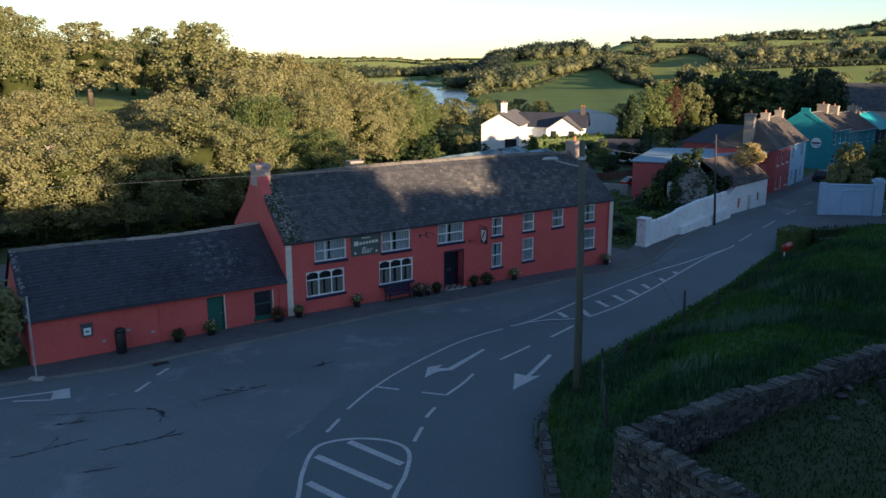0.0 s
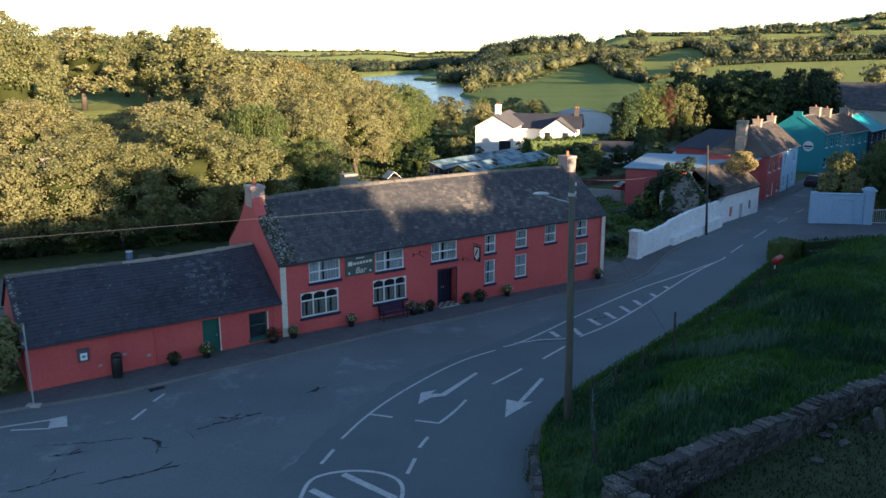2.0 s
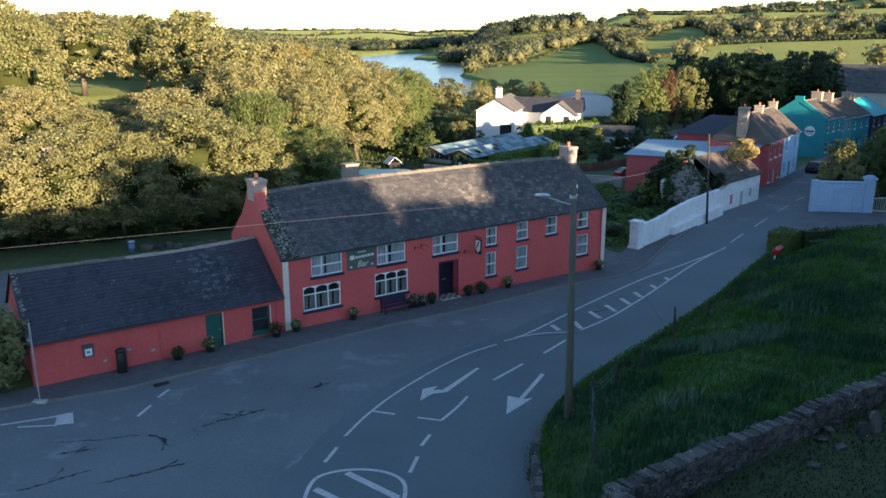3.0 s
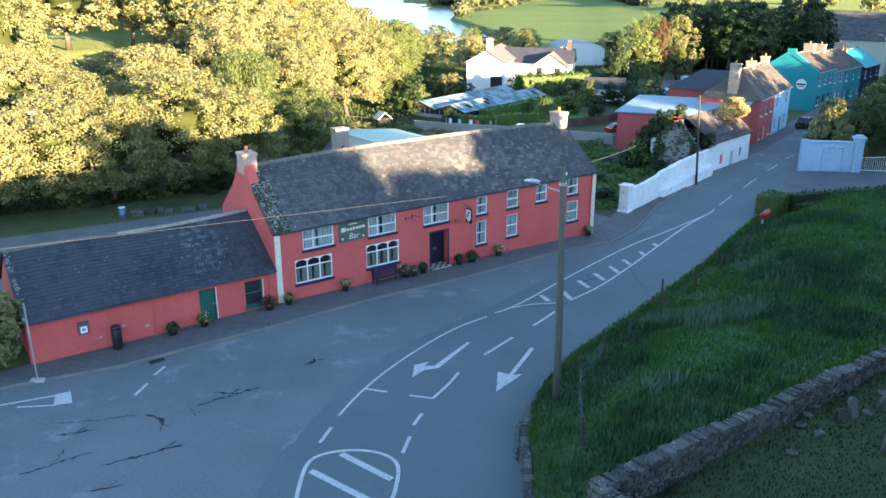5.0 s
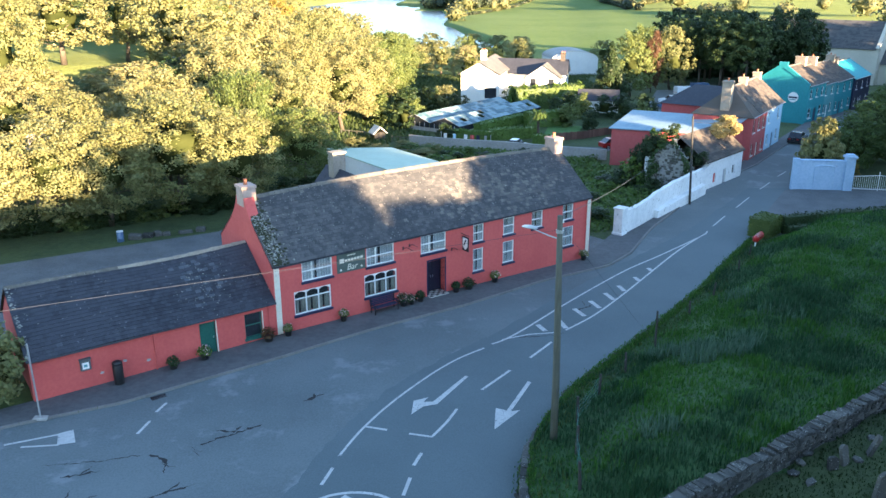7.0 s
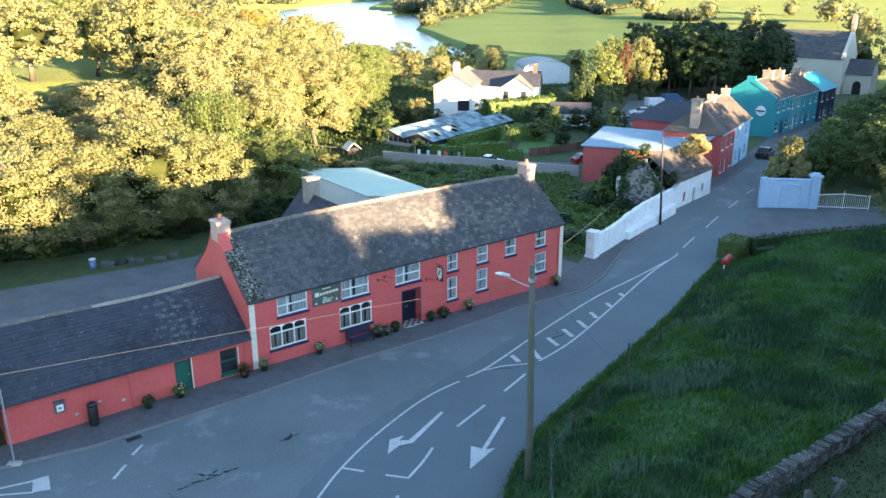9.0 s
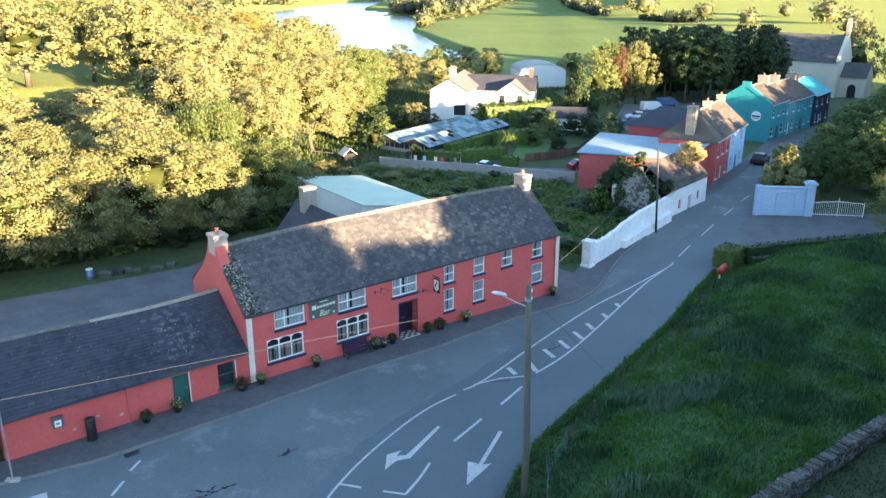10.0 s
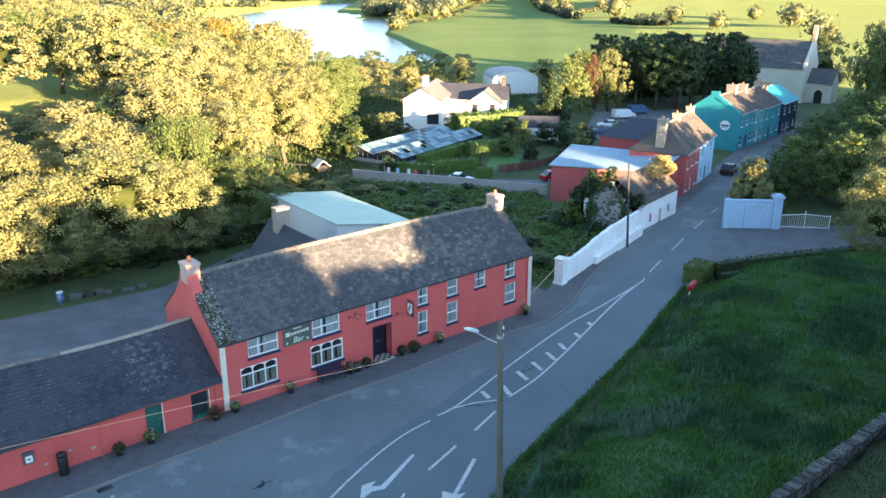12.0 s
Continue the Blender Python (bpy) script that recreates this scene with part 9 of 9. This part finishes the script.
for x in (4.62, 6.12):
    part("ornament", MB().prism([(x - 0.09, 3.42), (x, 3.34), (x + 0.09, 3.42), (x, 3.52)], "y", -0.062, -0.05), M["cream"], sign)
# hanging sign on its bracket
hs = thing("hanging_sign", at_pub(14.15, 0, 0.0), "dark hanging sign with a pale shield on an iron bracket", "sign")
part("bracket", MB().tube([(0, 0.0, 4.12), (0, -0.95, 4.12)], 0.025, 8).tube([(0, 0, 3.75), (0, -0.6, 4.1)], 0.02, 8), M["black"], hs)
part("board", MB().bevel_box(-0.04, 0.04, -0.9, -0.2, 2.95, 4.0, 0.02), M["black"], hs)
for sx in (-1, 1):
    x0, x1 = (0.04, 0.052) if sx > 0 else (-0.052, -0.04)
    part("panel", MB().prism([(-0.82, 3.90), (-0.28, 3.90), (-0.28, 3.30), (-0.55, 3.03), (-0.82, 3.30)], "x", x0, x1), M["whiterender"], hs)
    y0, y1 = (0.052, 0.058) if sx > 0 else (-0.058, -0.052)
    part("emblem", MB().prism([(-0.72, 3.8), (-0.6, 3.82), (-0.35, 3.36), (-0.44, 3.30)], "x", y0, y1), M["black"], hs)
# iron lamp brackets and bits on the wall
for s, z, d in ((9.35, 3.95, 0.7), (9.85, 4.05, 0.5), (13.35, 3.1, 0.25)):
    wb = thing("wall_bracket", at_pub(s, 0, 0.0), "small black iron bracket on the red wall", "bracket")
    part("arm", MB().tube([(0, 0, z), (0.1, -d * 0.5, z + 0.12), (0.35, -d, z - 0.05)], 0.018, 6), M["black"], wb)
    part("wall_plate", MB().bevel_box(-0.05, 0.05, -0.02, 0.0, z - 0.12, z + 0.12, 0.008), M["black"], wb)

bench = thing("bench", at_pub(7.45, -0.55), "navy painted bench against the red wall", "bench")
for i in range(4):
    part("seat_slat", MB().bevel_box(-0.95, 0.95, -0.30 + i * 0.12, -0.20 + i * 0.12, 0.42, 0.455, 0.008), M["navy"], bench)
for i in range(5):
    part("back_slat", MB().bevel_box(-0.95, 0.95, 0.20 + i * 0.02, 0.235 + i * 0.02, 0.50 + i * 0.11, 0.59 + i * 0.11, 0.008), M["navy"], bench)
for x in (-0.9, 0.86):
    part("leg", MB().bevel_box(x, x + 0.06, -0.32, -0.26, 0, 0.62, 0.008), M["black"], bench)
    part("leg", MB().bevel_box(x, x + 0.06, 0.20, 0.27, 0, 1.05, 0.008), M["black"], bench)
    part("armrest", MB().bevel_box(x - 0.01, x + 0.07, -0.34, 0.24, 0.62, 0.67, 0.01), M["navy"], bench)


def plant_pot(m, r, h, label, spread=1.0, flowers=True, pot="black", seed=0, green="leaf_green"):
    """A tub of flowers: pot, foliage and blooms."""
    t = thing("plant_pot", m, label, "plant pot", group="plant pots")
    part("pot", MB().tube([(0, 0, 0), (0, 0, h * 0.1), (0, 0, h), (0, 0, h * 1.04)], [r * 0.7, r * 0.78, r, r * 1.06], 14), M[pot], t, smooth=True)
    rr = np.random.default_rng(seed)
    d = rr.normal(0, 1, (260, 3))
    d /= np.linalg.norm(d, axis=1, keepdims=True)
    d[:, 2] = np.abs(d[:, 2])
    c = d * np.array([r * 1.5 * spread, r * 1.5 * spread, r * 1.7 * spread]) * rr.uniform(0.5, 1.0, (260, 1)) + np.array([0, 0, h])
    lv, lf = leaves(rr, c, d, 0.13)
    part("foliage", fast_mesh("foliage", lv, lf, M[green]), M[green], t)
    if flowers:
        k = rr.choice(260, 60, replace=False)
        fv, ff = leaves(rr, c[k] * 1.05 + np.array([0, 0, 0.03]), d[k], 0.10)
        tagged(part("flowering", fast_mesh("flowering", fv, ff, M["flower"]), M["flower"], t), kind="stuff")
    return t


for i, (s, b, r, h, lab, sp, fl, gr) in enumerate(((4.45, -0.45, 0.24, 0.42, "dark tub with pale flowers by the red wall", 1.0, True, "leaf_green"), (0.55, -0.5, 0.24, 0.40, "dark tub with pale flowers at the cream quoin", 1.0, True, "leaf_green"), (-4.75, -0.55, 0.26, 0.36, "tub of yellow-green plants by the green door", 1.2, True, "leaf_hedge"), (-6.6, -0.6, 0.26, 0.30, "tub of withered dark plants", 1.1, False, "leaf_dark"),
                                                (-0.75, -0.55, 0.30, 0.34, "tub with dark red-leaved plants", 1.2, False, "leaf_red"), (16.95, -0.4, 0.25, 0.42, "dark tub with pale flowers by the red wall", 1.1, True, "leaf_green"), (13.45, -0.4, 0.25, 0.36, "tub with a dark clipped ball plant", 1.0, False, "leaf_dark"), (14.55, -0.45, 0.30, 0.30, "trough of dark plants by the wall", 1.2, False, "leaf_dark"), (25.9, -0.4, 0.25, 0.42, "dark tub with pale flowers at the far corner", 1.1, True, "leaf_green"), (10.4, -0.45, 0.25, 0.36, "tub with a dark clipped ball plant", 1.0, False, "leaf_dark"), (9.0, -0.5, 0.28, 0.36, "tub of mixed flowers beside the bench", 1.3, True, "leaf_dark"), (9.6, -0.55, 0.22, 0.30, "tub of mixed flowers beside the bench", 1.2, True, "leaf_dark"))):
    plant_pot(at_pub(s, b), r, h, lab, sp, fl, "black", 90 + i, gr)

# litter bin, meter box, patches and post by the low wing
bin_ = thing("litter_bin", at_pub(-9.55, -0.55), "tall black cylindrical litter bin on the pavement", "litter bin")
part("body", MB().tube([(0, 0, 0), (0, 0, 0.06), (0, 0, 1.12), (0, 0, 1.16)], [0.24, 0.27, 0.27, 0.25], 18), M["black"], bin_, smooth=True)
part("hood", MB().tube([(0, 0, 1.16), (0, 0, 1.30), (0, 0, 1.38)], [0.27, 0.26, 0.12], 18), M["black"], bin_, smooth=True)
mbx = thing("meter_box", at_pub(-11.05, 0.0, 0.0), "grey wall box with a pale notice", "meter box")
part("case", MB().bevel_box(-0.27, 0.27, -0.14, 0.02, 1.08, 1.72, 0.02), M["box_grey"], mbx)
part("hood", MB().bevel_box(-0.30, 0.30, -0.2, 0.02, 1.72, 1.78, 0.01), M["box_grey"], mbx)
part("notice", MB().bevel_box(-0.17, 0.17, -0.152, -0.14, 1.18, 1.56, 0.004), M["white"], mbx)
part("bar", MB().bevel_box(-0.10, 0.08, -0.158, -0.152, 1.30, 1.44, 0.002), M["teal2"], mbx)
for s, z in ((-9.0, 1.02), (-7.75, 0.70), (-10.25, 0.66)):
    pb_ = MB()
    n = 9
    rr = random.Random(int(s * 10))
    pb_.prism([(0.13 * math.cos(2 * math.pi * i / n) * rr.uniform(0.7, 1.2), 0.08 * math.sin(2 * math.pi * i / n) * rr.uniform(0.7, 1.2)) for i in range(n)], "y", -0.004, 0.01)
    q = PUB @ Vector((s, 0.015, z))
    solo("plaster_patch", pb_, M["concrete"], "pale bare patch where the red paint came off", "wall patch", Matrix.Translation(q) @ pose(0, 0, 0, 0, 0, 33.93), group="wall patches")
q = (-19.6, 36.95)
sp = thing("sign_post", pose(*q, float(road_z(*q)) + 0.12), "bare grey metal post on a concrete foot", "post")
part("post", MB().tube([(0, 0, 0), (-0.04, 0.02, 4.1)], 0.045, 10), M["galv"], sp)
part("foot", MB().bevel_box(-0.35, 0.35, -0.18, 0.18, -0.1, 0.06, 0.03), M["concrete"], sp)
gu = thing("drain_grate", pose(-14.3, 39.0, float(road_z(-14.3, 39.0)) + 0.01, 0, 0, 33.9), "dark iron gully grate at the kerb", "drain")
for i in range(6):
    part("bar", MB().box(-0.4, 0.4, -0.2 + i * 0.075, -0.165 + i * 0.075, -0.02, 0.006), M["black"], gu)
for s in (-7.35, -0.45):
    dp = solo("downpipe", MB().tube([(0, -0.08, -0.1), (0, -0.08, 2.35), (0.0, -0.2, 2.45)], 0.035, 8), M["red"], "red painted downpipe on the wing", "pipe", at_pub(s, 0.0, 0.0))
gutter = solo("gutter", MB().tube([(0.1, -0.15, 4.545), (13, -0.15, 4.595), (LEN - 0.1, -0.15, 4.645)], 0.045, 8), M["slate_dark"], "dark gutter along the bar's eaves", "gutter", PUB)
solo("gutter", MB().tube([(WL, -0.36, 2.38), (WR - 0.05, -0.36, 2.38)], 0.05, 8), M["slate_dark"], "dark gutter along the low wing's eaves", "gutter", PUB)
solo("downpipe", MB().tube([(LEN - 0.55, -0.07, -0.3), (LEN - 0.55, -0.07, 4.4), (LEN - 0.55, -0.14, 4.6)], 0.04, 8), M["red"], "downpipe at the bar's far corner", "pipe", PUB)


# ---- slates and wall stones, piece by piece ----
def lay_slates(parent, items, mat, keep, pale=(0, 0, 0, 0), pale_mat=None):
    """The nearest slates as parts, the rest joined; in an oval of the slope (x, z, half-sizes) many are paler."""
    rest, odd, n, rp = MB(), MB(), 0, random.Random(55)
    for vs in items:
        x = sum(v[0] for v in vs) / 6
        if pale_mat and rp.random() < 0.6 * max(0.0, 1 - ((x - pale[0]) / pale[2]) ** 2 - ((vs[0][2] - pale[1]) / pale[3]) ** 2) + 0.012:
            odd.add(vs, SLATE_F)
            continue
        if keep(x, vs[0][2]) and n < 300:
            part("slate", MB().add(vs, SLATE_F), mat, parent)
            n += 1
        else:
            rest.add(vs, SLATE_F)
    tagged(part("slate_covering", rest, mat, parent), kind="stuff")
    if odd.v:
        tagged(part("worn_slate_covering", odd, pale_mat, parent, "paler slates on the slope"), kind="stuff")


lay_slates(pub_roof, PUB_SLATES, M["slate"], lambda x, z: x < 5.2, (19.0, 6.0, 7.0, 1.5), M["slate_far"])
lay_slates(wing_roof, WING_SLATES, M["slate_dark"], lambda x, z: x > -7.5, (-3.7, 4.0, 1.7, 1.3), M["slate_worn"])
lay(ywall, copes, lambda i, t: t < 22, "coping_stone")
lay(ywall, face, lambda i, t: t < 16 and i < 200, "stone")
lay(rwall, rface, lambda i, t: True, "stone")
